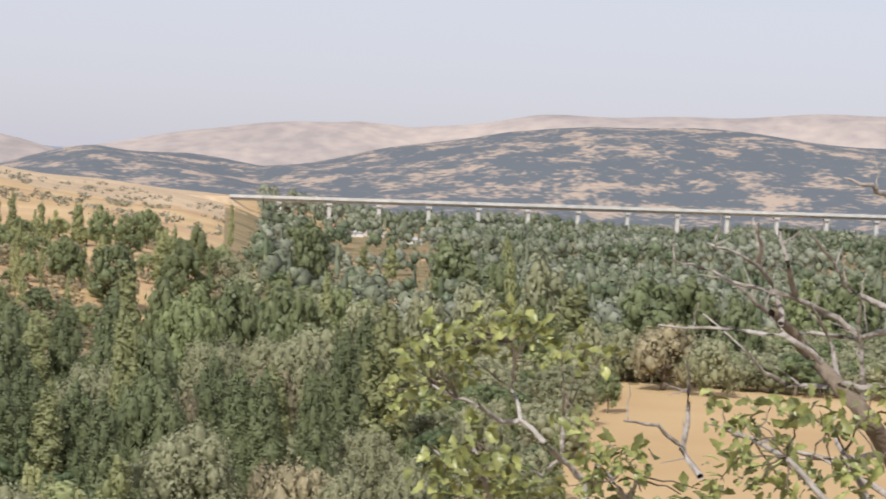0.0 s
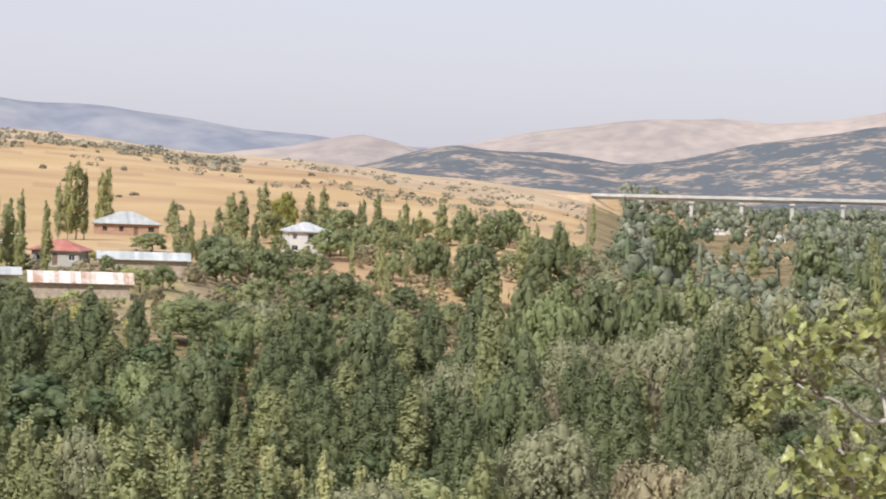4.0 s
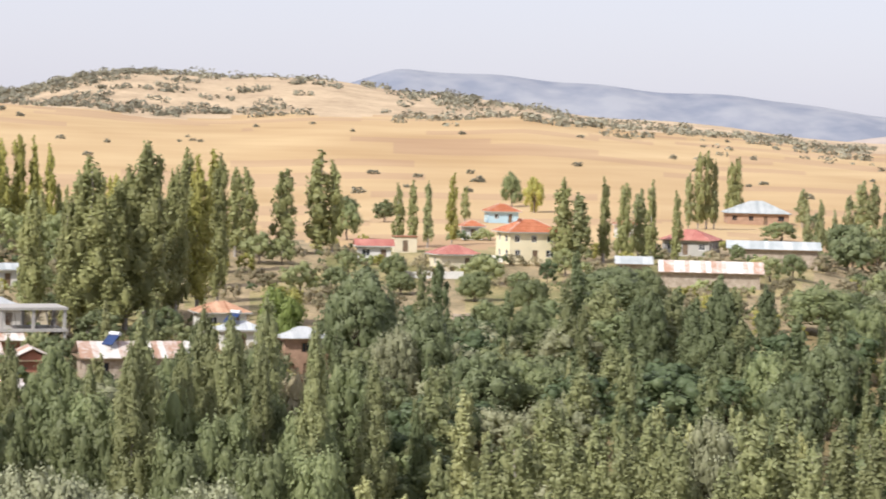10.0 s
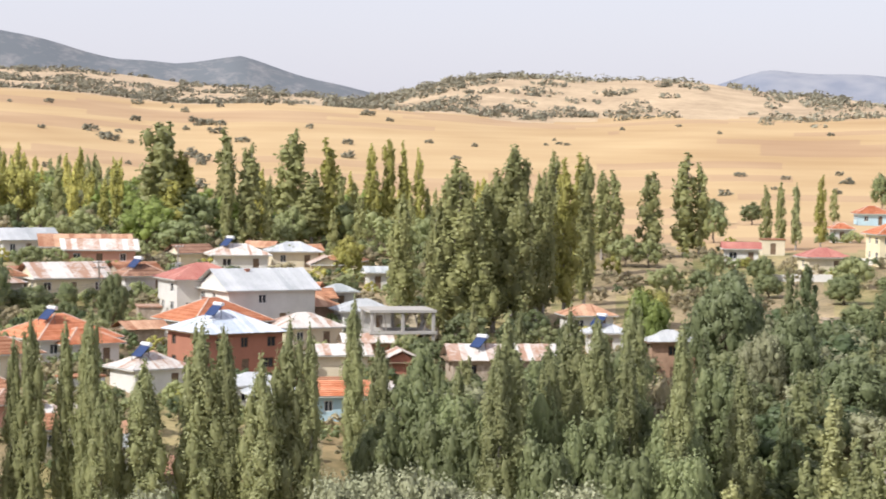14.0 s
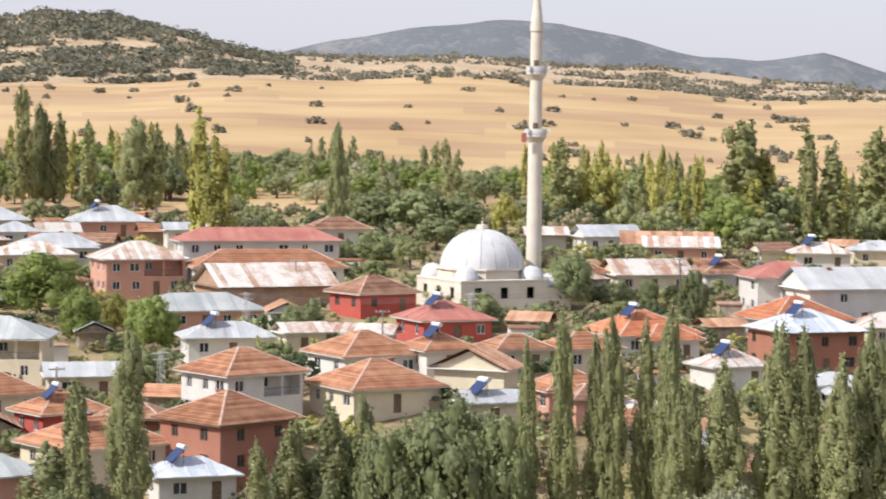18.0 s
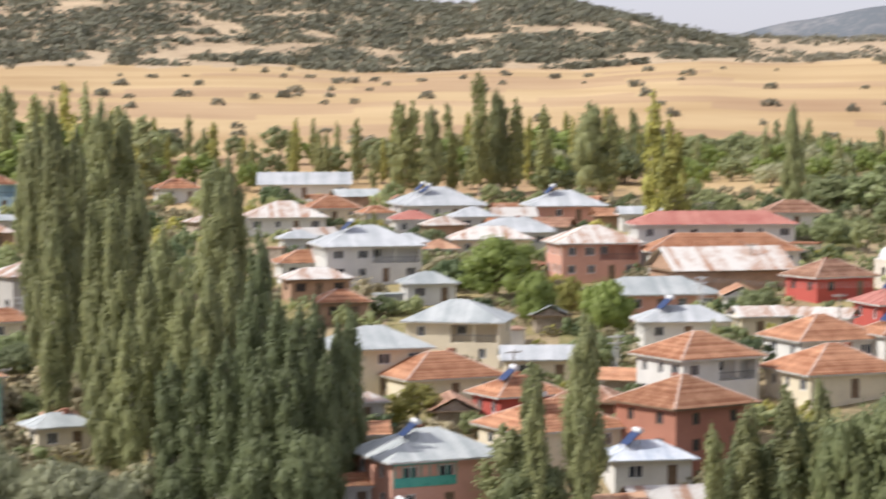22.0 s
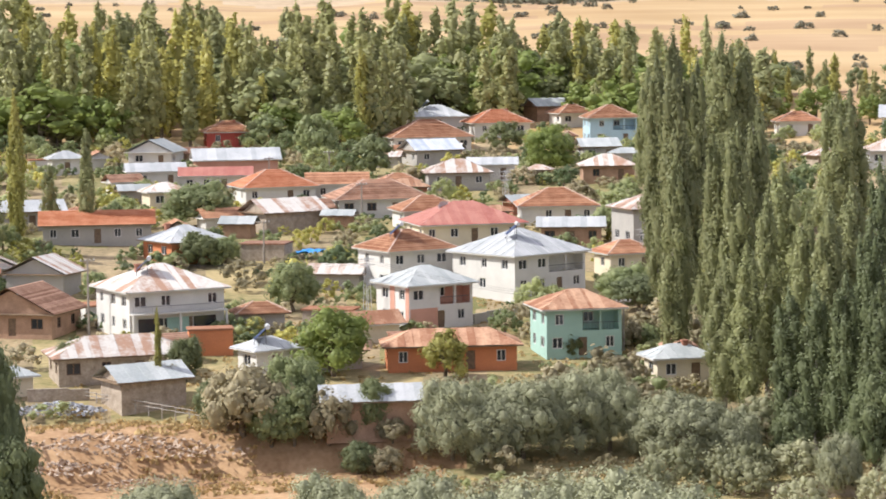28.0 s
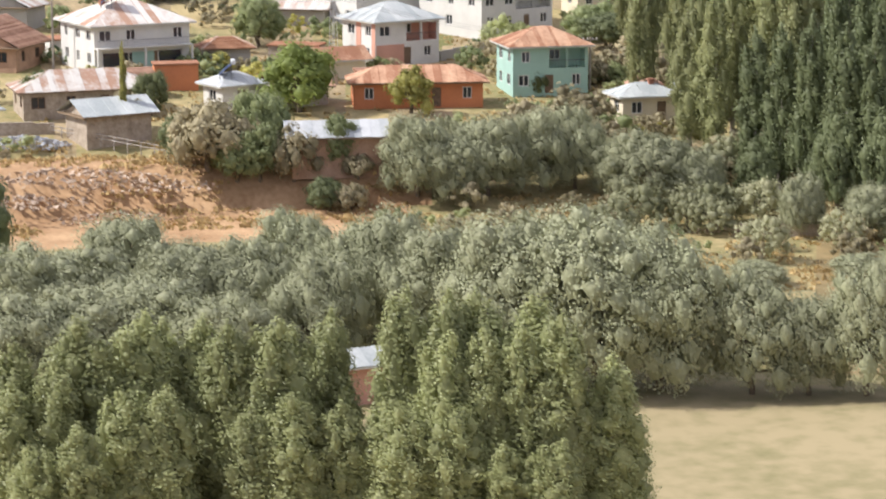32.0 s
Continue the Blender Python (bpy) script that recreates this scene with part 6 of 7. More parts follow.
grove("valley_wood", "willows, poplars and broadleaf trees on the valley floor", "willow dry willow broad willow dry", -3.5, 5, 345, 660, 270, 8, 14, 4, -0.4, 1.15, 4.0, 0.0, 0.75)
grove("valley_wood", "mixed trees with clearings on the terrace slope", "dry broad dry dry shrub dry willow", 4.5, 13.5, 345, 520, 170, 7, 11, 24, -0.15, 1.1, 3.6, 0.2, 0.9)
grove("valley_wood", "thin poplars and garden trees below the spur", "broad dry thin dry broad dry", 3.2, 10.5, 500, 680, 130, 6, 11, 25, -0.2, 1.1, 3.4, 0.3, 1.0)
grove("valley_wood", "willows bordering the stubble field", "willow broad willow willow", -12, -3, 490, 660, 210, 9, 15, 14, -0.5, 1.2, 3.5, 0.0, 0.6)
grove("terrace_wood", "dense broadleaf trees and poplars at the terrace foot", "broad poplar broad willow broad thin", 19.5, 31, 236, 335, 230, 7, 13, 71, -0.5, 1.1, 3.2, 0.1, 0.8)
grove("poplar_belt", "tall poplar belt behind the village, partly yellowing", "pale gold thin fresh pale broad", 62, 67, 500, 590, 70, 9, 20, 6, -0.3, 1.5, 3.6, 0.5, 1.2)
grove("poplar_belt", "tall poplar belt behind the village, partly yellowing", "pale fresh gold thin broad pale pale", 66, 84, 490, 590, 300, 14, 26, 46, -0.65, 1.4, 3.4, 0.5, 1.15)
grove("poplar_belt", "poplars and garden trees at the village edge", "pale broad gold fresh", 50, 63, 520, 600, 110, 8, 15, 7, -0.3, 1.1, 3, 0.4, 1.0)
grove("poplar_belt", "dark trees between the village and the fields", "broad thin fresh broad willow", 38, 53, 500, 650, 230, 7, 12, 8, -0.5, 1.2, 3.2, 0.4, 1.0)
grove("poplar_belt", "poplars and broadleaf trees at the village edge", "pale broad gold fresh pale", 29, 43, 430, 520, 170, 8, 14, 9, -0.35, 1.1, 3, 0.4, 1.0)
grove("garden_trees", "garden trees and bushes between the houses", "broad dry shrub lime broad shrub", 55, 83, 275, 500, 520, 6, 10, 10, -0.2, 1.0, 2.5)
grove("garden_trees", "garden trees and bushes between the houses", "broad shrub dry broad shrub", 29, 56, 240, 480, 620, 4, 9, 12, -0.35, 1.0, 2.2)
grove("garden_trees", "bushes and fruit trees on the dry terrace", "broad dry shrub dry lime shrub", 8, 30, 335, 480, 300, 5, 10, 13, -0.25, 1.0, 2.5)
grove("bank_bushes", "low bushes along the river bank", "shrub dry willow shrub", 56, 70.3, 205, 245, 60, 6, 9, 15, -0.2, 1.0, 2.5)
grove("terrace_trees", "bushes and thin poplars on the terrace below the fields", "dry thin broad shrub dry thin", 7.5, 14.5, 420, 600, 130, 6, 13, 33, -0.3, 1.0, 3, 0.2, 1.0)
grove("garden_trees", "bushes and saplings at the village foot", "shrub dry broad shrub thin", 35, 56, 226, 300, 150, 5, 10, 34, -0.4, 1.0, 2.4, 0.1, 0.9)


def front_gardens(seed):
    """Bushes, vines and saplings that hide the foot of many houses."""
    rng = random.Random(seed)
    materials = [LEAF_BROAD, LEAF_DRY, LEAF_YELLOW, LEAF_OLIVE]
    V, F, S, TN, SM, total = [], [], [], [], [], 0
    for x, y, rad, az, r in HOUSE_SPOTS:
        if az < 14 or r > 560 or (az > 66 and r < 285) or rng.random() < 0.12:
            continue
        toward = Vector((-x, -y, 0)).normalized()
        side = Vector((-toward.y, toward.x, 0))
        for k in range(rng.randrange(3, 7)):
            p = Vector((x, y, 0)) + toward * (rad * rng.uniform(0.85, 1.35)) + side * rad * rng.uniform(-1.1, 1.1)
            a2, r2 = math.degrees(math.atan2(-p.x, p.y)), math.hypot(p.x, p.y)
            if any((p.x - q[0]) ** 2 + (p.y - q[1]) ** 2 < (q[2] * 0.7) ** 2 for q in HOUSE_SPOTS):
                continue
            kind = rng.choice(("shrub", "shrub", "broad", "dry", "shrub", "lime"))
            h = rng.uniform(1.3, 3.0) * (1.35 if kind == "broad" else 1.0)
            crown = MERGE[kind][rng.randrange(2)][1]
            if crown.materials[0] not in materials:
                continue
            v, f, sm = arrays(crown)
            s0, t = h / UNIT[kind], rng.uniform(0, 6.28)
            w = s0 * rng.uniform(0.9, 1.4)
            turn = np.array([[math.cos(t) * w, -math.sin(t) * w, 0], [math.sin(t) * w, math.cos(t) * w, 0], [0, 0, s0]])
            V.append(v @ turn.T + np.array([p.x, p.y, height(a2, r2) - 0.1 * h])); F.append(f + total)
            S.append(np.full(len(f), materials.index(crown.materials[0]))); TN.append(np.full(len(f), rng.random())); SM.append(sm)
            total += len(v)
    me = fast_mesh("front_gardens", np.concatenate(V), np.concatenate(F), materials, np.concatenate(S))
    me.polygons.foreach_set("use_smooth", np.concatenate(SM))
    me.attributes.new("tone", "FLOAT", "FACE").data.foreach_set("value", np.concatenate(TN).astype(np.float32))
    tagged(new("front_gardens", me), "bushes, vines and saplings in front of the houses", "bushes", kind="stuff")


front_gardens(81)
grove("undergrowth", "low bushes under the tall poplars", "shrub dry shrub", 58.5, 67, 234, 290, 110, 8, 14, 50, -0.6, 1.0, 2.2, 0.1, 0.8)
grove("yard_bushes", "low bushes and weeds in the yards between houses", "shrub dry shrub shrub", 30, 84, 245, 480, 900, 6, 12, 61, -0.35, 1.2, 1.9, 0.1, 1.0)


# ---- far woods on the valley floor ----
def far_woods():
    """Crowns of broadleaf trees, willows and some poplars, each a few rounded clumps."""
    rng = np.random.default_rng(5)
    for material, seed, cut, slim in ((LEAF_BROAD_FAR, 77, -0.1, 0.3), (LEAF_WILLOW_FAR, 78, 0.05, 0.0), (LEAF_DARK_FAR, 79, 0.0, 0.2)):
        lobes = []
        for _ in range(1900):
            a = rng.uniform(-13, 4.2)
            r = math.sqrt(rng.uniform(640 ** 2, 2050 ** 2))
            x, y, z = spot(a, r)
            if noise.noise((x / 70, y / 140, seed)) < cut or (0 < a < 4.6 and 820 < r < 1800 and rng.random() < 0.75):
                continue
            tall = rng.random() < slim
            h = rng.uniform(8, 13) + (5 if r > 1150 else 0) + (5 if tall else 0)
            w = rng.uniform(1.5, 2.4) if tall else rng.uniform(3.4, 6.2)
            lobes.append((x, y, z + h * 0.45, w, w, h * 0.5) if tall else (x, y, z + h - w * 0.8, w, w, w * 0.85))
            for _ in range(0 if tall else 3):
                lobes.append((x + rng.uniform(-0.9, 0.9) * w, y + rng.uniform(-0.9, 0.9) * w, z + (h - w) * rng.uniform(0.5, 1.0), w * 0.7, w * 0.7, w * 0.6))
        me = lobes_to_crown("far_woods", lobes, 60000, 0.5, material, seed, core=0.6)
        tagged(new("far_woods", me), "dense woods along the far valley floor", "woods", kind="stuff")


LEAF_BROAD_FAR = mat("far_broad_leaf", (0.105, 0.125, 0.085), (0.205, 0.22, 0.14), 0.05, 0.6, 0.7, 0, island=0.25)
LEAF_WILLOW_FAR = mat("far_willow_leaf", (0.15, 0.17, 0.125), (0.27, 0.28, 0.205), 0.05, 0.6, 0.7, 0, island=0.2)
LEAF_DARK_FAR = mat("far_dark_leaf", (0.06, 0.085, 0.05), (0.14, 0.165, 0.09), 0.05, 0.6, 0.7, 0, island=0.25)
far_woods()


# ---- scrub on the hills ----
def scrub(name, az0, az1, r0, r1, count, h0, h1, cut, seed, label, leaf=None):
    rng = np.random.default_rng(seed)
    lobes = []
    for _ in range(count * 5):
        if len(lobes) >= count:
            break
        a, r = rng.uniform(az0, az1), rng.uniform(r0, r1)
        x, y, z = spot(a, r)
        if 0.7 * noise.noise((x / 150, y / 150, seed)) + 0.8 * noise.noise((x / 34, y / 34, seed + 1)) < cut:
            continue
        h = rng.uniform(h0, h1) * (1.6 if rng.random() < 0.12 else 1.0)
        lobes.append((x, y, z + h * 0.35, h * rng.uniform(0.7, 1.4), h * rng.uniform(0.7, 1.4), h * 0.6))
    me = lobes_to_crown(name, lobes, len(lobes) * 13, 0.34 * h1, leaf or LEAF_JUNIPER, seed, 0.0, 0.7, 0.0)
    return tagged(new(name, me), label, "scrub", kind="stuff")


scrub("hill_scrub", 48.3, 70, 1265, 1720, 5800, 2.0, 4.2, -0.1, 3, "dark oak scrub covering the steep hillside", LEAF_SCRUB)
scrub("hill_scrub", 33, 49, 1300, 2000, 1300, 1.6, 3.4, 0.1, 4, "dark scrub on pale eroded slopes")
scrub("hill_scrub", 13, 24, 1080, 1500, 420, 1.4, 3.4, 0.12, 15, "patches of grey-green bushes on the dry slope")
scrub("hill_scrub", 22, 34, 1270, 1600, 850, 1.4, 3.4, 0.06, 5, "scattered dark bushes on a dry hilltop")
scrub("hill_scrub", 5, 17, 900, 1500, 260, 1.0, 2.4, 0.05, 6, "sparse bushes on the dry spur")
scrub("hill_scrub", 24, 34, 1530, 1575, 90, 2.4, 4.2, -0.9, 8, "row of trees along the hill crest")
brush = random.Random(11)
for k in range(210):
    a = brush.uniform(33, 80)
    tree("bush", a, 660 + 560 * brush.random() ** 1.0, brush.uniform(1.6, 4.0), brush.uniform(0.8, 1.5), "bushes on the stubble fields")
for k in range(40):
    tree("bush", brush.uniform(8, 33), 640 + 560 * brush.random(), brush.uniform(1.3, 2.6), brush.uniform(0.9, 1.6), "bushes on the stubble fields")


# ---- mosque ----
STONE_PALE = mat("pale_limestone", (0.58, 0.52, 0.43), (0.72, 0.67, 0.58), 0.4, 5, 0.85, 0.25)
LEAD = mat("lead_dome", (0.50, 0.51, 0.52), (0.68, 0.68, 0.68), 0.4, 5, 0.38, 0.15, 0.0, island=0.05, spec=0.6)


def turned(name, profile, material, parent, at=(0, 0), sides=16, smooth=True, label=""):
    """A solid of revolution from (radius, height) pairs."""
    verts, faces = [], []
    for k, (r, z) in enumerate(profile):
        for s in range(sides):
            a = 2 * math.pi * (s + 0.5) / sides
            verts.append((at[0] + r * math.cos(a), at[1] + r * math.sin(a), z))
            if k:
                i, j = (k - 1) * sides, k * sides
                faces.append((i + s, i + (s + 1) % sides, j + (s + 1) % sides, j + s))
    return link_mesh(name, verts, faces, material, parent, label, smooth)


def mosque(az, r, turn):
    root = new("mosque")
    x, y, z = spot(az, r)
    root.matrix_world = pose(x, y, z, 0, 0, az + turn)
    zd = 16.5 - z
    b = Shell()
    for o, u, n, wdt in ((Vector((-6.6, -6.6, 0)), Vector((1, 0, 0)), Vector((0, -1, 0)), 13.2), (Vector((-6.6, 6.6, 0)), Vector((0, -1, 0)), Vector((-1, 0, 0)), 13.2),
                         (Vector((6.6, -6.6, 0)), Vector((0, 1, 0)), Vector((1, 0, 0)), 13.2), (Vector((6.6, 6.6, 0)), Vector((-1, 0, 0)), Vector((0, 1, 0)), 13.2)):
        holes = [(c - 0.55, c + 0.55, h, h + 1.5) for c in (2.6, 6.6, 10.6) for h in (1.4, zd - 3.9)]
        facade(b, o, u, n, wdt, -2, zd - 1.6, holes, 0.3)
        for h in holes:
            put_window(root, o, u, n, *h, True, 0.25)
    b.poly((-6.6, -6.6, zd - 1.6), (6.6, -6.6, zd - 1.6), (6.6, 6.6, zd - 1.6), (-6.6, 6.6, zd - 1.6))
    b.make("wall", STONE_PALE, root)
    turned("cornice", ((9.0, zd - 1.75), (9.45, zd - 1.65), (9.45, zd - 1.4), (9.0, zd - 1.3)), STONE_PALE, root, sides=4, smooth=False)
    turned("drum", ((6.1, zd - 1.5), (6.1, zd - 0.25), (6.4, zd - 0.2), (6.4, zd), (5.8, zd + 0.02)), STONE_PALE, root, sides=8, smooth=False)
    turned("dome", [(5.8 * math.cos(math.pi / 2 * k / 12) + 0.01, zd + 0.02 + 5.2 * math.sin(math.pi / 2 * k / 12)) for k in range(13)], LEAD, root, sides=36, label="silvery ribbed lead dome")
    for i in range(18):
        a = 2 * math.pi * i / 18
        ps = [(5.83 * math.cos(math.pi / 2 * k / 10) * math.cos(a), 5.83 * math.cos(math.pi / 2 * k / 10) * math.sin(a), zd + 0.02 + 5.23 * math.sin(math.pi / 2 * k / 10), 0.045) for k in range(10)]
        rib = new("rib", stems("rib", [ps], LEAD, 4)); rib.parent = root
    turned("finial", ((0.9, zd + 5.1), (0.9, zd + 5.5), (0.7, zd + 5.55), (0.7, zd + 5.8), (0.1, zd + 5.85), (0.05, zd + 6.8), (0.01, zd + 6.9)), STONE_PALE, root, sides=8, smooth=False)
    for sx, sy in ((-1, -1), (1, -1), (-1, 1), (1, 1)):
        turned("corner_dome", ((1.7, zd - 1.6), (1.7, zd - 1.0), (1.6, zd - 0.9), (1.35, zd - 0.2), (0.8, zd + 0.25), (0.02, zd + 0.4)), LEAD, root, (sx * 5.0, sy * 5.0), 12, label="small lead half-dome")
    p = Shell(); p.box(6.62, -6.4, -2, 10.4, 6.4, zd - 2.6); p.make("porch", STONE_PALE, root, "pale stone porch")
    for k in range(3):
        turned("porch_dome", ((1.9, zd - 2.6), (1.9, zd - 2.2), (1.75, zd - 1.8), (1.3, zd - 1.1), (0.7, zd - 0.75), (0.02, zd - 0.65)), LEAD, root, (8.5, -4.2 + 4.2 * k), 12, label="small lead porch dome")
    return tagged(root, "pale stone village mosque with a silvery dome", "mosque")


def minaret(az, r):
    root = new("minaret")
    x, y, z = spot(az, r)
    root.matrix_world = pose(x, y, z, 0, 0, az)
    Z = lambda v: v - z
    turned("base", ((1.7, -2), (1.7, Z(14.5)), (1.12, Z(16.5))), STONE_PALE, root, sides=8, smooth=False)
    turned("shaft", ((1.1, Z(16.5)), (1.0, Z(34.6)), (0.98, Z(35))), STONE_PALE, root, sides=14)
    for name, lo, r0 in (("lower_balcony", 34.4, 0.98), ("upper_balcony", 43.0, 0.86)):
        ob = turned("balcony", ((r0, Z(lo - 0.9)), (r0 + 0.25, Z(lo - 0.5)), (r0 + 0.55, Z(lo - 0.1)), (r0 + 0.62, Z(lo)), (r0 + 0.62, Z(lo + 0.12)), (r0, Z(lo + 0.14))), STONE_PALE, root, sides=14, label="corbelled stone balcony")
        turned("parapet", ((r0 + 0.58, Z(lo + 0.12)), (r0 + 0.58, Z(lo + 1.05)), (r0 + 0.48, Z(lo + 1.05)), (r0 + 0.48, Z(lo + 0.12))), CONCRETE, ob, sides=14)
        d = Shell(); d.box(-0.35, -r0 - 0.03, Z(lo + 0.15), 0.35, -r0 + 0.3, Z(lo + 1.9)); d.make("doorway", DOOR, ob, "dark balcony doorway")
        for k in range(3):
            t = Shell(); a = 2.0 + k * 2.1; cx, cy = (r0 + 0.85) * math.cos(a), (r0 + 0.85) * math.sin(a); t.box(cx - 0.2, cy - 0.2, Z(lo + 0.5), cx + 0.2, cy + 0.2, Z(lo + 1.1)); t.make("loudspeaker", TANK, ob, "small grey horn loudspeaker")
    turned("upper_shaft", ((0.92, Z(35)), (0.86, Z(43.2)), (0.84, Z(49))), STONE_PALE, root, sides=14)
    turned("spire", ((0.98, Z(48.9)), (0.98, Z(49.2)), (0.72, Z(51.2)), (0.42, Z(53.6)), (0.05, Z(56.4)), (0.03, Z(57.6))), STONE_PALE, root, sides=14, label="pale conical spire")
    f = Shell(); f.box(-1.9, -1.75, Z(33.6), -1.2, -1.7, Z(34.9)); f.make("banner", RED_METAL, root, "red cloth hung from the balcony")
    return tagged(root, "tall slender stone minaret with two balconies", "minaret")


mosque(43.77, 338, 28)
minaret(42.57, 342)


# ---- railway viaduct ----
def viaduct():
    root = new("viaduct")
    root.location = spot(-2, 1760)
    o = root.location
    span, n = 35.2, 18
    z0, y0 = 20.0, 1752.0
    x0 = -150.0
    slope = 0.0148
    for k in range(n):
        xa, xb = x0 + k * span, x0 + (k + 1) * span - 0.06
        za = z0 + slope * (xa - x0)
        s = Shell()
        dz = slope * span
        for yy0, yy1, h0, h1 in ((-6, 6, -0.5, 0), (-3.2, 3.2, -2.5, -0.5), (-6.0, -5.75, 0.0, 1.5), (5.75, 6.0, 0.0, 1.5)):
            a = [(x - o.x, y0 + yv - o.y, za + zv + (dz if x == xb else 0) - o.z) for zv in (h0, h1) for yv in (yy0, yy1) for x in (xa, xb)]
            for q in ((0, 2, 3, 1), (4, 5, 7, 6), (0, 1, 5, 4), (2, 6, 7, 3), (0, 4, 6, 2), (1, 3, 7, 5)):
                s.poly(*[a[i] for i in q])
        s.make("deck_span", CONCRETE, root)
        g = float(land(math.degrees(math.atan2(-xa, y0)), math.hypot(xa, y0))) - 3
        if k == 0:
            continue
        p = Shell()
        p.box(xa - 1.25 - o.x, y0 - 2.6 - o.y, g - o.z, xa + 1.25 - o.x, y0 + 2.6 - o.y, za - 4.0 - o.z)
        p.box(xa - 2.0 - o.x, y0 - 4.2 - o.y, za - 3.998 - o.z, xa + 2.0 - o.x, y0 + 4.2 - o.y, za - 2.52 - o.z)
        p.make("pier", CONCRETE, root, "concrete pier with a wide head")
    return tagged(root, "long pale concrete railway viaduct crossing the valley", "viaduct")


viaduct()
bank = Shell()
for k in range(10):
    xa, xb = -150 - 12 * k, -150 - 12 * (k + 1)
    bank.poly((xa, 1744, 20), (xb, 1744, 20), (xb, 1710, 0), (xa, 1710, 0))
    bank.poly((xa, 1744, 20), (xa, 1760, 20), (xb, 1760, 20), (xb, 1744, 20))
for p, q in (((-150, 1710, 0), (-128, 1716, -1)), ((-128, 1716, -1), (-116, 1730, -2)), ((-116, 1730, -2), (-112, 1752, -3))):
    bank.poly((-150, 1744, 19), p, q)
bank.poly((-150, 1744, 19), (-112, 1752, -3), (-112, 1760, -3), (-150, 1760, 19))
tagged(bank.make("embankment", SCRUB_SOIL), "pale earth railway embankment", "embankment", kind="structure")


# ---- poles and wires ----
POLE_WOOD = mat("pole_wood", (0.22, 0.19, 0.16), (0.42, 0.38, 0.33), 1, 9, 0.9, 0.3)
POLES = []


def pole(az, r, h, arms=1, white=False):
    root = new("utility_pole")
    p = spot(az, r)
    root.matrix_world = pose(*p, 0, 0, az + 20)
    m = CONCRETE if white else POLE_WOOD
    root_part = turned("mast", ((0.17, -1), (0.1, h)), m, root, sides=7)
    for k in range(arms):
        s = Shell(); s.box(-0.9, -0.06, h - 0.35 - 0.6 * k, 0.9, 0.06, h - 0.23 - 0.6 * k); arm = s.make("crossarm", m, root)
        for x in (-0.8, -0.3, 0.3, 0.8):
            i = Shell(); i.box(x - 0.05, -0.05, h - 0.228 - 0.6 * k, x + 0.05, 0.05, h - 0.05 - 0.6 * k); i.make("insulator", TANK, arm)
    POLES.append(Vector(p) + Vector((0, 0, h - 0.1)))
    return tagged(root, "utility pole with crossarm and insulators", "utility pole", "utility poles")


def lattice(az, r, h):
    """A pale steel lattice mast."""
    root = new("lattice_mast")
    p = spot(az, r)
    root.matrix_world = pose(*p, 0, 0, az + 30)
    for sx, sy in ((-1, -1), (1, -1), (1, 1), (-1, 1)):
        s = Shell(); k = 0.04
        b, t = 0.45, 0.2
        s.poly((sx * b - k, sy * b, -1), (sx * b + k, sy * b, -1), (sx * t + k, sy * t, h), (sx * t - k, sy * t, h))
        s.poly((sx * b, sy * b - k, -1), (sx * b, sy * b + k, -1), (sx * t, sy * t + k, h), (sx * t, sy * t - k, h))
        s.make("leg", TANK, root)
    n = int(h / 0.8)
    for k in range(n):
        z0, z1 = h * k / n, h * (k + 1) / n
        b0, b1 = 0.45 - 0.25 * k / n, 0.45 - 0.25 * (k + 1) / n
        s = Shell()
        sg = 1 if k % 2 else -1
        for y in (-1, 1):
            s.poly((-sg * b0, y * b0, z0), (-sg * b0, y * b0, z0 + 0.09), (sg * b1, y * b1, z1 + 0.09), (sg * b1, y * b1, z1))
        s.make("brace", TANK, root)
    for z in (h - 0.2, h - 0.9):
        s = Shell(); s.box(-1.0, -0.06, z - 0.05, 1.0, 0.06, z + 0.05); s.make("crossarm", TANK, root)
    POLES.append(Vector(p) + Vector((0, 0, h - 0.1)))
    return tagged(root, "pale steel lattice power mast between houses", "power mast", "power masts")


def wires(a, b, count=3):
    for k in range(count):
        off = Vector((0.3 * k, 0.1 * k, -0.25 * k))
        p, q = POLES[a] + off, POLES[b] + off
        pts = [p.lerp(q, u / 12) - Vector((0, 0, (p - q).length * 0.1 * (u / 12) * (1 - u / 12))) for u in range(13)]
        me = stems("wire", [[(v.x, v.y, v.z, 0.018 if p.length < 450 else 0.03) for v in pts]], IRON, 3)
        tagged(new("power_line", me), "thin dark power cable strung between poles", "cable", "power cables")


pole(77.71, 293, 9.1)
lattice(71.27, 298, 8.5)
pole(65.32, 278, 6.0)
pole(73.65, 346, 6.0)
lattice(68.03, 401, 6.0)
pole(73.50, 422, 6.0)
pole(72.11, 431, 6.0)
pole(71.37, 383, 6.0)
lattice(64.86, 333, 6.0)
lattice(44.00, 309, 6.0)
lattice(49.22, 322, 6.0)
pole(46.06, 294, 6.0)
pole(48.08, 346, 6.0)
pole(49.03, 409, 6.0)
lattice(51.17, 279, 6.0)
pole(53.55, 274, 6.0)
lattice(37.39, 362, 6.4)
pole(39.20, 358, 6.0)
pole(37.39, 389, 6.0)
pole(39.18, 353, 6.0)
pole(70.30, 545, 9.5, 2)
pole(67.40, 552, 9.5, 2)
pole(64.60, 548, 9.5, 2)
for a, b in ((20, 21), (21, 22), (0, 1), (1, 2), (3, 7), (7, 4), (5, 6), (9, 10), (10, 14), (9, 16), (12, 13), (18, 19)):
    wires(a, b)


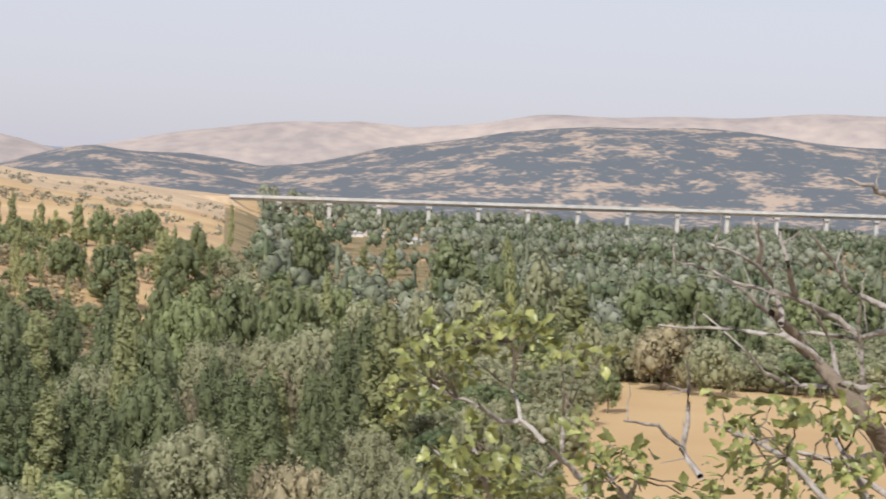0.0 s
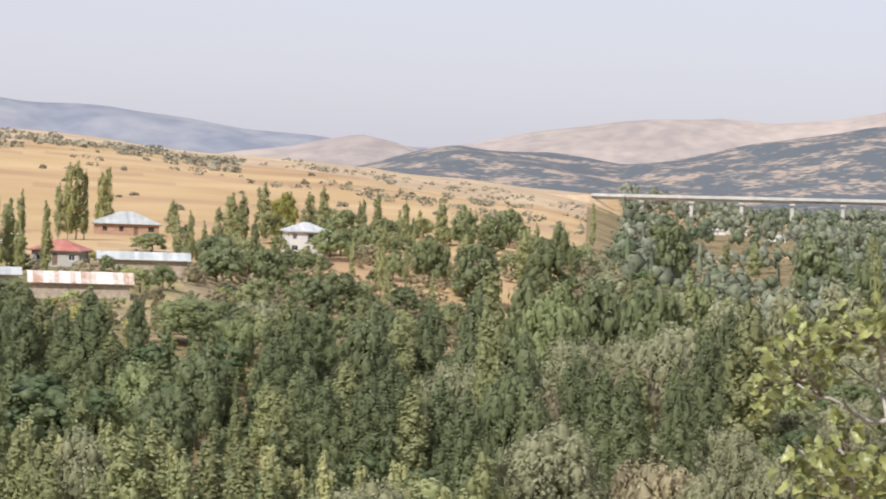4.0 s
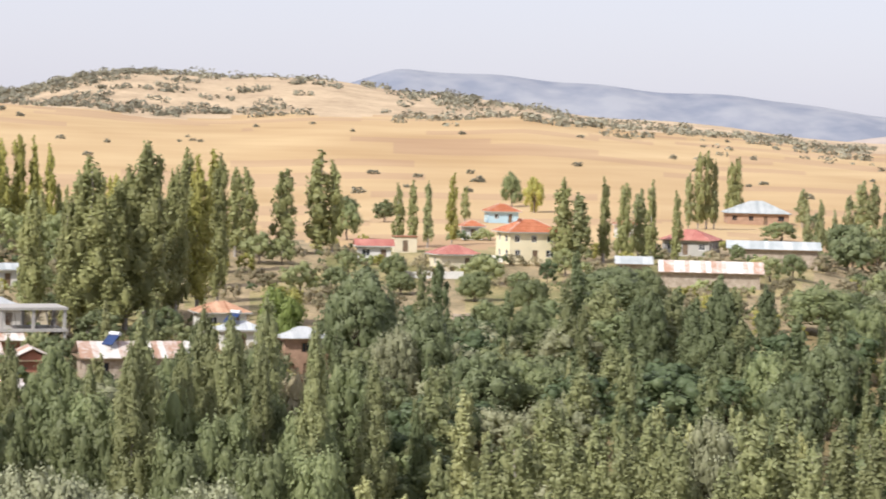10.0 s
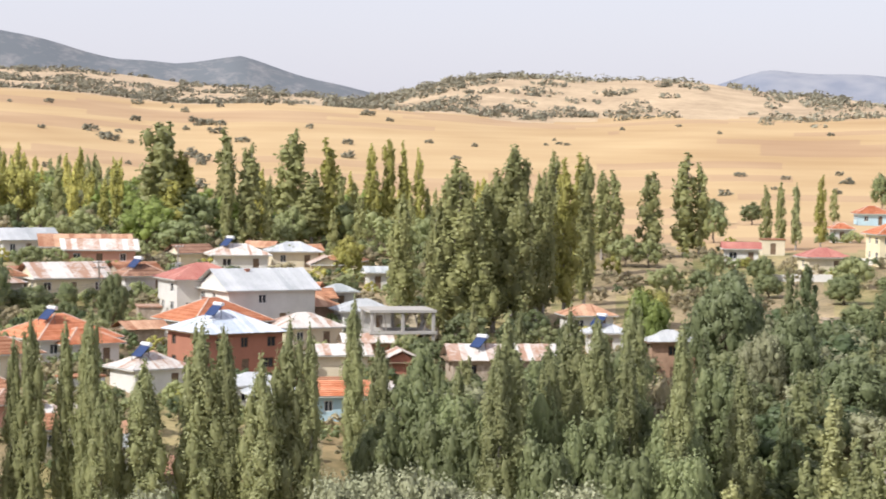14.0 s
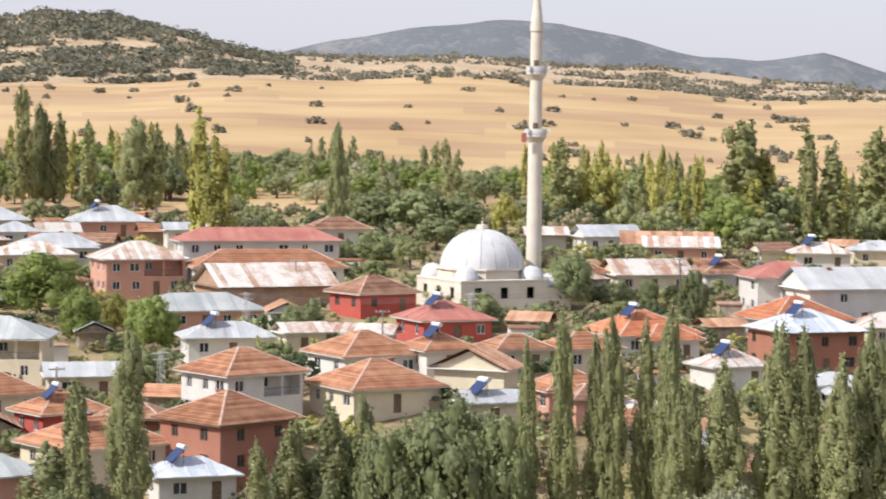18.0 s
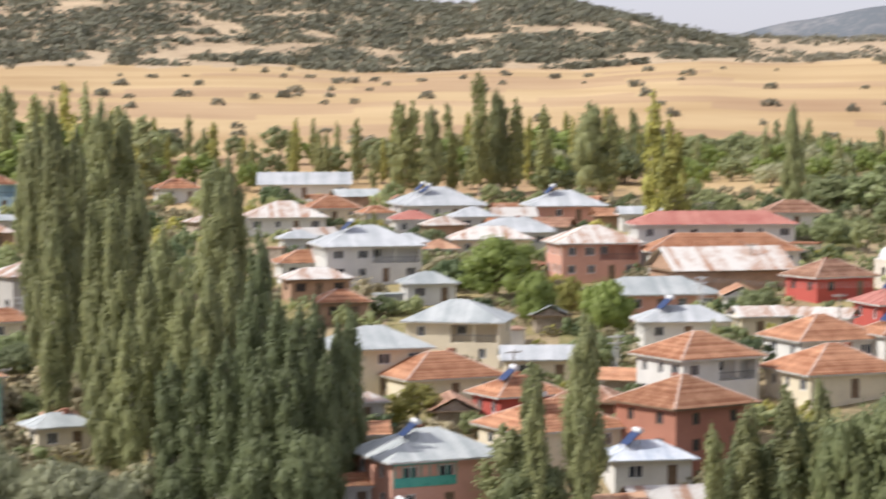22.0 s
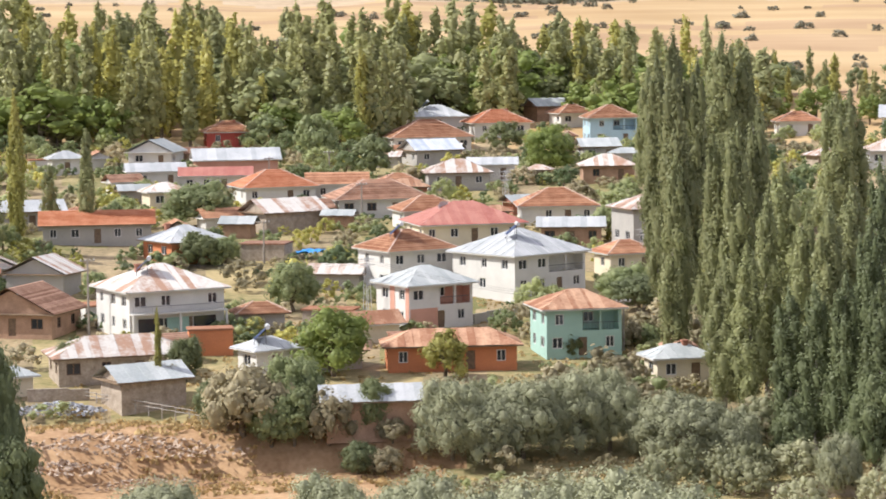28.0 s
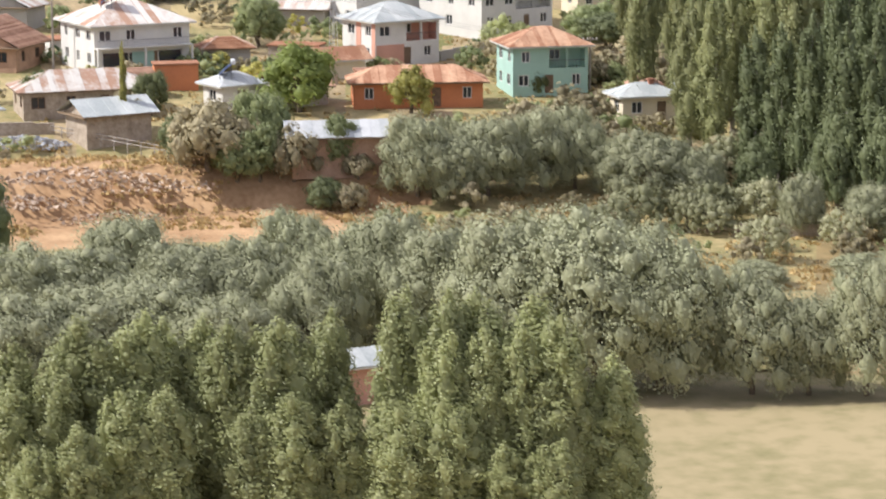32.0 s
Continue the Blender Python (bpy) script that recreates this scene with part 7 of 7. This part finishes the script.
# ---- oak shrub and dead tree beside the hilltop ----
def near(az, el, d):
    """A point d metres away from the eye."""
    e, a = radians(el), radians(az)
    return Vector((-d * math.cos(e) * math.sin(a), d * math.cos(e) * math.cos(a), EYE_Z + d * math.sin(e)))


def oak_leaves(name, centres, count, spread, seed, parent):
    """Lobed oak leaves in sprays, each a folded blade of eight faces."""
    rng = np.random.default_rng(seed)
    outline = ((0.0, 0.05), (0.25, 0.2), (0.4, 0.15), (0.6, 0.27), (0.75, 0.18), (1.0, 0.0))
    verts, faces = [], []
    for c in centres:
        for _ in range(count):
            p = np.array(c) + rng.normal(0, 1, 3) * spread
            n = rng.normal(0, 1, 3) + np.array([0, -0.3, 0.8]); n /= np.linalg.norm(n)
            t = np.cross(n, rng.normal(0, 1, 3)); t /= np.linalg.norm(t)
            s = np.cross(n, t)
            L = rng.uniform(0.032, 0.06)
            k = len(verts)
            for u, w in outline:
                mid = p + t * L * u + n * L * 0.12 * math.sin(3 * u)
                verts += [tuple(mid - s * L * w + n * L * w * 0.35), tuple(mid), tuple(mid + s * L * w + n * L * w * 0.35)]
            for i in range(len(outline) - 1):
                a = k + 3 * i
                faces += [(a, a + 1, a + 4, a + 3), (a + 1, a + 2, a + 5, a + 4)]
    ob = link_mesh(name, verts, faces, LEAF_OAK, parent, "yellow-green lobed oak leaves", True)
    ob["kind"] = "stuff"
    return ob


def branch(root, foot, d, path, r0, r1, material, name="branch", seed=0):
    """A limb through a few directions as seen from the eye, at about d metres, with small kinks."""
    rng = random.Random(seed + int(path[0][0] * 1000))
    pts = [near(a, e, d + 0.12 * math.sin(1.7 * k + seed)) - foot for k, (a, e) in enumerate(path)]
    line, n = [], len(pts) - 1
    for k in range(n):
        for s in range(3):
            p = pts[k].lerp(pts[k + 1], s / 3) + Vector((rng.uniform(-1, 1), 0, rng.uniform(-1, 1))) * 0.006
            line.append((*p, r0 + (r1 - r0) * (k + s / 3) / n))
    line.append((*pts[-1], r1))
    ob = new(name, stems(name, [line], material, 7))
    ob.parent = root
    return ob, pts


def oak_shrub(az, d, limbs, tips, seed, leaves):
    root = new("oak_shrub")
    foot = near(az, -16.5, d)
    root.location = foot
    rng = random.Random(seed)
    nodes = []
    for k, path in enumerate(limbs):
        ob, pts = branch(root, foot, d, path, 0.010 - 0.0015 * min(k, 3), 0.0035, BARK_PALE, "branch", seed)
        nodes += pts[1:]
    base = nodes[0]
    st = new("stem", stems("stem", [limb(rng, (0, 0, -0.6), tuple(near(*limbs[0][0], d) - foot), 0.02, 0.013, 0.05, 6)], BARK_PALE, 7)); st.parent = root
    sprays, twigs = [], []
    for a, e in tips:
        tip = near(a, e, d + rng.uniform(-0.2, 0.2)) - foot
        start = min(nodes, key=lambda q: (q - tip).length)
        twigs.append(limb(rng, tuple(start), tuple(tip), 0.004, 0.0018, 0.12, 5))
        sprays += [tuple(tip + Vector((rng.gauss(0, 0.022), rng.gauss(0, 0.05), rng.gauss(0, 0.016)))) for _ in range(3)]
    tw = new("twig_spray", stems("twig_spray", twigs, BARK, 4)); tw.parent = root; tw["kind"] = "stuff"
    oak_leaves("leaves", sprays, max(3, int(leaves * 0.6)), (0.021, 0.045, 0.016), seed, root)
    return tagged(root, "young oak shrub with yellow-green leaves on the hilltop", "shrub")


oak_shrub(-3.88, 7,
          (((-3.60, -6.68), (-3.06, -6.25), (-2.65, -5.88), (-2.10, -5.39), (-1.83, -4.69), (-1.84, -4.03), (-1.75, -3.58)), ((-2.10, -5.39), (-1.57, -5.42), (-1.03, -5.12), (-0.57, -4.94), (0.04, -4.65)), ((-3.09, -6.06), (-3.04, -5.15), (-3.02, -4.63)), ((-3.06, -6.25), (-2.55, -6.60), (-2.15, -6.56)),),
          ((0.16, -3.48), (-0.29, -3.32), (-0.75, -3.24), (-1.21, -3.21), (-1.66, -3.15), (-2.06, -3.24), (-2.32, -3.29), (0.41, -3.75), (-0.18, -3.72), (-0.83, -3.63), (-1.36, -3.60), (-2.01, -3.57), (0.58, -4.21), (-0.00, -4.12), (-0.59, -4.09), (0.95, -4.82), (0.49, -4.86), (0.03, -4.91), (0.80, -5.27), (-2.93, -3.72), (-3.34, -3.96), (-3.85, -3.83), (-3.40, -5.26), (-2.42, -4.01), (-0.99, -4.08), (-0.35, -4.56)), 1, 8)
oak_shrub(-1.79, 6.6,
          (((-1.53, -7.30), (-1.25, -6.80), (-1.09, -6.29), (-1.01, -5.90)), ((-1.25, -6.80), (-0.44, -6.45), (-0.03, -6.14)),),
          ((-0.03, -6.08), (-0.43, -6.19), (-0.82, -6.04), (-1.21, -6.02), (-0.32, -6.58), (-0.84, -6.56), (-1.36, -6.40), (-1.76, -6.64), (-0.20, -6.98), (-0.86, -7.01), (-1.52, -6.98), (-2.04, -7.02), (-2.29, -6.75), (-1.06, -5.64)), 2, 8)
oak_shrub(-4.66, 6.8,
          (((-4.67, -7.14), (-4.25, -6.64), (-3.84, -6.28)), ((-4.67, -7.14), (-4.77, -6.49)),),
          ((-3.71, -6.15), (-4.09, -6.00), (-4.48, -5.98), (-3.85, -6.54), (-4.38, -6.51), (-4.75, -6.23), (-3.74, -6.93), (-4.40, -6.96), (-4.92, -6.87), (-6.21, -6.73), (-5.83, -6.88), (-3.21, -6.83)), 3, 8)
oak_shrub(-8.54, 6.4,
          (((-9.19, -6.86), (-8.24, -5.89), (-7.45, -5.55), (-6.79, -5.33)), ((-10.08, -6.80), (-9.51, -5.69), (-9.10, -5.20)),),
          ((-6.70, -4.82), (-7.16, -4.99), (-7.79, -4.76), (-8.31, -4.66), (-8.70, -4.90), (-6.93, -5.46), (-7.57, -5.35), (-8.21, -5.38), (-9.09, -4.94), (-9.48, -5.17), (-10.11, -4.88), (-10.20, -4.23), (-6.82, -5.98), (-7.35, -6.21), (-8.00, -6.30), (-8.64, -6.13), (-9.28, -6.21), (-9.91, -6.04), (-7.25, -6.73), (-8.28, -6.73), (-8.92, -6.62), (-9.68, -6.57), (-10.18, -6.28), (-6.72, -6.50)), 4, 8)


def dead_tree(az, d, trunk, limbs):
    root = new("dead_tree")
    foot = near(az, -16.5, d)
    root.location = foot
    t, pts = branch(root, foot, d, trunk, 0.034, 0.014, BARK, "trunk", 1)
    t["label"] = "bare cracked grey trunk"
    s = new("stem", stems("stem", [[(0, 0, -0.7, 0.05), (*pts[0], 0.034)]], BARK, 8)); s.parent = root
    rng = random.Random(8)
    for k, path in enumerate(limbs):
        ob, q = branch(root, foot, d + 0.1 * (k % 3 - 1), path, 0.0105, 0.003, BARK_PALE, "branch", k)
        lines = []
        for _ in range(3):
            i = rng.randrange(1, len(q))
            c = q[i - 1].lerp(q[i], rng.random())
            lines.append(limb(rng, tuple(c), tuple(c + Vector((rng.uniform(-0.1, 0.06), rng.uniform(-0.06, 0.06), rng.uniform(-0.03, 0.13)))), 0.0035, 0.0014, 0.15, 4))
        tw = new("twig_spray", stems("twig_spray", lines, BARK_PALE, 4)); tw.parent = ob; tw["kind"] = "stuff"
    return tagged(root, "leafless dead tree with pale forking branches", "dead tree")


dead_tree(-11.59, 7.4,
          ((-11.35, -6.84), (-10.67, -5.87), (-9.98, -4.82), (-9.31, -4.22), (-8.63, -3.55), (-8.09, -2.93), (-7.69, -2.63)),
          (((-7.96, -2.83), (-7.79, -2.10), (-7.40, -1.56), (-6.85, -1.30), (-6.16, -1.08)), ((-9.62, -2.91), (-8.97, -2.56), (-7.66, -2.07), (-6.75, -1.96), (-6.09, -1.67), (-5.37, -1.51)), ((-7.89, -2.74), (-7.35, -2.38), (-6.79, -2.00)), ((-8.90, -3.66), (-7.97, -3.09), (-6.81, -3.06), (-5.12, -3.02)), ((-10.46, -4.24), (-9.43, -4.15), (-8.16, -4.28), (-7.63, -3.99), (-7.08, -3.44), (-6.14, -2.71)), ((-10.39, -2.93), (-9.63, -3.08), (-8.61, -3.06), (-8.10, -3.06)), ((-10.36, -2.39), (-9.45, -2.01), (-8.97, -1.33), (-8.49, -0.77)), ((-9.31, -4.22), (-9.07, -3.26), (-8.58, -2.38)), ((-7.40, -1.56), (-7.35, -1.02), (-7.30, -0.57)), ((-8.18, -2.15), (-7.95, -1.38), (-7.81, -0.74)), ((-10.58, -6.64), (-9.27, -5.96), (-7.97, -5.59), (-6.40, -5.23)), ((-10.53, -5.68), (-9.52, -5.84), (-8.24, -5.92)), ((-6.26, -6.46), (-5.84, -5.84), (-5.23, -5.36), (-4.45, -5.27)), ((-5.84, -5.84), (-5.92, -4.86), (-5.83, -3.83)), ((-9.90, -4.63), (-9.70, -3.10), (-9.71, -2.06)), ((-10.23, 0.15), (-9.84, 0.39), (-9.19, 0.56)),))


# ---- small things in the village ----
TARP = mat("blue_tarpaulin", (0.03, 0.20, 0.55), (0.08, 0.36, 0.75), 1, 6, 0.4, 0.4)
GRAVEL = mat("grey_gravel", (0.30, 0.31, 0.34), (0.52, 0.53, 0.57), 2, 9, 0.95, 0.6)
RUBBLE = mat("pale_rubble", (0.34, 0.25, 0.18), (0.56, 0.45, 0.36), 1, 6, 0.95, 0.6, island=0.2)


def tarpaulin(az, r, w, seed):
    rng = random.Random(seed)
    o = Vector(spot(az, r, 0.1))
    n = 12
    verts = [(w * (i / n - 0.5) * (1 + 0.1 * rng.random()), w * 0.5 * (j / n - 0.5), 0.8 + 0.5 * math.sin(i * 0.9 + j * 0.4) * 0.5 + rng.uniform(0, 0.25) - 0.5 * abs(i / n - 0.5)) for j in range(n + 1) for i in range(n + 1)]
    faces = [(j * (n + 1) + i, j * (n + 1) + i + 1, (j + 1) * (n + 1) + i + 1, (j + 1) * (n + 1) + i) for j in range(n) for i in range(n)]
    ob = link_mesh("tarpaulin", verts, faces, TARP, smooth=True)
    ob.matrix_world = pose(*o, 0, 0, az + rng.uniform(-20, 20))
    return tagged(ob, "crumpled bright blue tarpaulin over a woodpile", "tarpaulin")


def heap(name, az, r, w, h, material, label, category, seed, size=0.35, count=420):
    """A heap of loose stones."""
    rng = random.Random(seed)
    s = Shell()
    for _ in range(count):
        a, q = rng.uniform(0, 6.28), math.sqrt(rng.random())
        x, y = math.cos(a) * q * w, math.sin(a) * q * w * 0.6
        z = h * (1 - q) ** 0.8 * rng.uniform(0.75, 1.0)
        k = size * rng.uniform(0.5, 1.2)
        p = [Vector((x + rng.uniform(-k, k), y + rng.uniform(-k, k), z + rng.uniform(-k * 0.6, k * 0.6))) for _ in range(4)]
        for t in ((0, 1, 2), (0, 2, 3), (0, 3, 1), (1, 3, 2)):
            s.poly(*[p[i] for i in t])
    ob = s.make(name, material)
    ob.matrix_world = pose(*spot(az, r, 0.05), 0, 0, az)
    return tagged(ob, label, category, kind="stuff")


def dish(az, r, up, size):
    root = new("satellite_dish")
    root.matrix_world = pose(*spot(az, r, up), 0, 0, az + 25)
    bowl = turned("bowl", [(size * 0.5 * math.sin(k * 0.16), 0.28 * size * (1 - math.cos(k * 0.16)) * 2.4) for k in range(1, 9)], TANK, root, sides=18)
    bowl.rotation_euler = (radians(62), 0, 0)
    bowl.location = (0, 0, 0.5)
    s = Shell(); s.box(-0.04, -0.04, -0.7, 0.04, 0.04, 0.5); s.make("stand", IRON, root)
    return tagged(root, "white satellite dish on a short stand", "satellite dish", "satellite dishes")


def unfinished_frame(az, r):
    """A concrete frame under construction, propped with timber."""
    root = new("unfinished_building")
    root.matrix_world = pose(*spot(az, r), 0, 0, az + 12)
    for z in (2.9, 5.8):
        s = Shell(); s.box(-4.6, -3.8, z, 4.6, 3.8, z + 0.35); s.make("slab", WALLS["grey"], root, "bare concrete floor slab")
    for x in (-4.2, 0, 4.2):
        for y in (-3.4, 3.4):
            s = Shell(); s.box(x - 0.2, y - 0.2, -1.5, x + 0.2, y + 0.2, 2.9); s.box(x - 0.2, y - 0.2, 3.252, x + 0.2, y + 0.2, 5.8); s.make("column", WALLS["grey"], root)
    rng = random.Random(4)
    for k in range(14):
        x, y = rng.uniform(-4, 4), rng.uniform(-3.5, 3)
        m = stems("prop", [[(x, y, 3.25, 0.07), (x + rng.uniform(-1.6, 1.6), y, 5.8, 0.07)]], POLE_WOOD, 4)
        ob = new("prop", m); ob.parent = root
    return tagged(root, "unfinished concrete house frame with timber props", "building site")


def wall_run(az0, r0, az1, r1, h, material, label):
    a, b = Vector(spot(az0, r0)), Vector(spot(az1, r1))
    root = new("garden_wall")
    root.location = a
    rng = random.Random(int(az0 * 100))
    n = max(3, int((b - a).length / 2.2))
    for k in range(n):
        p, q = a.lerp(b, k / n) - a, a.lerp(b, (k + 1) / n) - a
        u = (q - p).normalized(); w = Vector((-u.y, u.x, 0)) * 0.2
        hh = h * rng.uniform(0.85, 1.1)
        s = Shell()
        lo, hi = Vector((0, 0, -0.8)), Vector((0, 0, hh))
        pts = [p - w + lo, q - w + lo, q + w + lo, p + w + lo, p - w + hi, q - w + hi, q + w + hi, p + w + hi]
        for f in ((0, 1, 5, 4), (1, 2, 6, 5), (2, 3, 7, 6), (3, 0, 4, 7), (4, 5, 6, 7)):
            s.poly(*[pts[i] for i in f])
        s.make("wall_section", material, root)
    return tagged(root, label, "garden wall", "garden walls")


def pole_fence(az0, r0, az1, r1):
    root = new("pole_fence")
    a, b = Vector(spot(az0, r0)), Vector(spot(az1, r1))
    root.location = a
    n = 9
    for k in range(n + 1):
        p = a.lerp(b, k / n) - a
        ob = new("post", stems("post", [[(p.x, p.y, p.z - 0.5, 0.07), (p.x, p.y, p.z + 1.0, 0.06)]], BARK_PALE, 5)); ob.parent = root
        if k < n:
            q = a.lerp(b, (k + 1) / n) - a
            for h in (0.45, 0.85):
                ob = new("rail", stems("rail", [[(p.x, p.y, p.z + h, 0.06), (q.x, q.y, q.z + h + 0.05, 0.05)]], BARK_PALE, 5)); ob.parent = root
    return tagged(root, "rough wooden pole fence along the bank", "fence")


tarpaulin(72.47, 349.0, 5.5, 1)
tarpaulin(71.94, 346.0, 2.6, 2)
tarpaulin(64.67, 283.0, 2.2, 3)
heap("gravel_heap", 78.51, 251.0, 5.0, 1.1, GRAVEL, "heap of grey gravel on the bank", "gravel", 5, 0.3, 700)
heap("rubble", 77.36, 235.0, 9.0, 0.8, RUBBLE, "pale stones and rubble strewn on the bank", "rubble", 6, 0.4, 500)
heap("rubble", 75.67, 234.0, 8.0, 0.6, RUBBLE, "pale stones and rubble strewn on the bank", "rubble", 7, 0.35, 350)
heap("rubble", 61.80, 224.0, 5.0, 0.5, RUBBLE, "pale stones by the path", "rubble", 8, 0.3, 250)
dish(69.51, 361.0, 4.2, 1.9)
dish(55.69, 242.0, 2.6, 1.2)
dish(71.16, 319.0, 2, 1)
dish(77.33, 296.0, 3.5, 0.9)
unfinished_frame(32.30, 335.0)
pole_fence(77.86, 255.0, 75.13, 242.0)

STRAW = mat("dry_grass_blades", (0.34, 0.24, 0.10), (0.60, 0.46, 0.24), 0.3, 4, 0.9, 0, island=0.3, trans=0.3)


def dry_grass(az0, az1, r0, r1, count, size, seed):
    """Tufts of straw-coloured grass, each a few upright blades."""
    rng = np.random.default_rng(seed)
    pts = []
    for _ in range(count):
        a, r = rng.uniform(az0, az1), rng.uniform(r0, r1)
        x, y, z = spot(a, r)
        if noise.noise((x / 9, y / 9, seed)) > -0.1:
            pts += [(x + rng.normal(0, 0.3), y + rng.normal(0, 0.3), z + size * 0.4) for _ in range(5)]
    pts = np.array(pts)
    lean = rng.normal(0, 1, (len(pts), 3)) * np.array([1, 1, 0.3])
    v, f = leaf_quads(pts, lean / np.linalg.norm(lean, axis=1)[:, None], size, rng, 0.0, 0.3)
    tagged(new("dry_grass", fast_mesh("dry_grass", v, f, [STRAW])), "dry straw-coloured grass tufts on bare ground", "grass", kind="stuff")


dry_grass(69.5, 82, 224, 252, 1500, 0.28, 3)
dry_grass(55, 70, 198, 236, 1500, 0.25, 4)
dry_grass(60, 78, 255, 330, 1500, 0.25, 5)
heap("rubble", 78.6, 233.0, 7.0, 0.7, RUBBLE, "pale stones and rubble strewn on the bank", "rubble", 9, 0.45, 320)
heap("rubble", 76.4, 231.0, 6.0, 0.5, RUBBLE, "pale stones and rubble strewn on the bank", "rubble", 10, 0.3, 260)
wall_run(79.15, 255.0, 77.73, 255.0, 1.2, WALLS["stone"], "low rubble-stone garden wall")
wall_run(68.80, 299.0, 67.55, 305.0, 1.2, WALLS["grey"], "low grey rendered garden wall")
wall_run(22.54, 362.0, 21.62, 360.0, 1.2, WALLS["stone"], "low rubble-stone garden wall")
wall_run(23.86, 418.0, 22.30, 417.0, 1.2, WALLS["white"], "low whitewashed garden wall")
wall_run(57.84, 225.0, 57.37, 223.0, 1.2, WALLS["stone"], "low rubble-stone garden wall")
wall_run(61.80, 222.0, 59.55, 222.0, 1.2, WALLS["stone"], "low rubble-stone garden wall")
wall_run(23.09, 448.0, 21.39, 441.0, 1.2, WALLS["white"], "low whitewashed garden wall")
wall_run(51.94, 285.0, 51.02, 279.0, 1.2, WALLS["grey"], "low grey rendered garden wall")
wall_run(71.96, 283.0, 71.17, 283.0, 1.2, WALLS["stone"], "low rubble-stone garden wall")
wall_run(74.85, 282.0, 74.39, 282.0, 1.2, WALLS["stone"], "low rubble-stone garden wall")
wall_run(55.81, 319.0, 54.53, 315.0, 1.2, WALLS["stone"], "low rubble-stone garden wall")
wall_run(44.99, 266.0, 43.16, 266.0, 1.2, WALLS["stone"], "low rubble-stone garden wall")
wall_run(22.51, 362.0, 21.74, 360.0, 1.2, WALLS["stone"], "low rubble-stone garden wall")
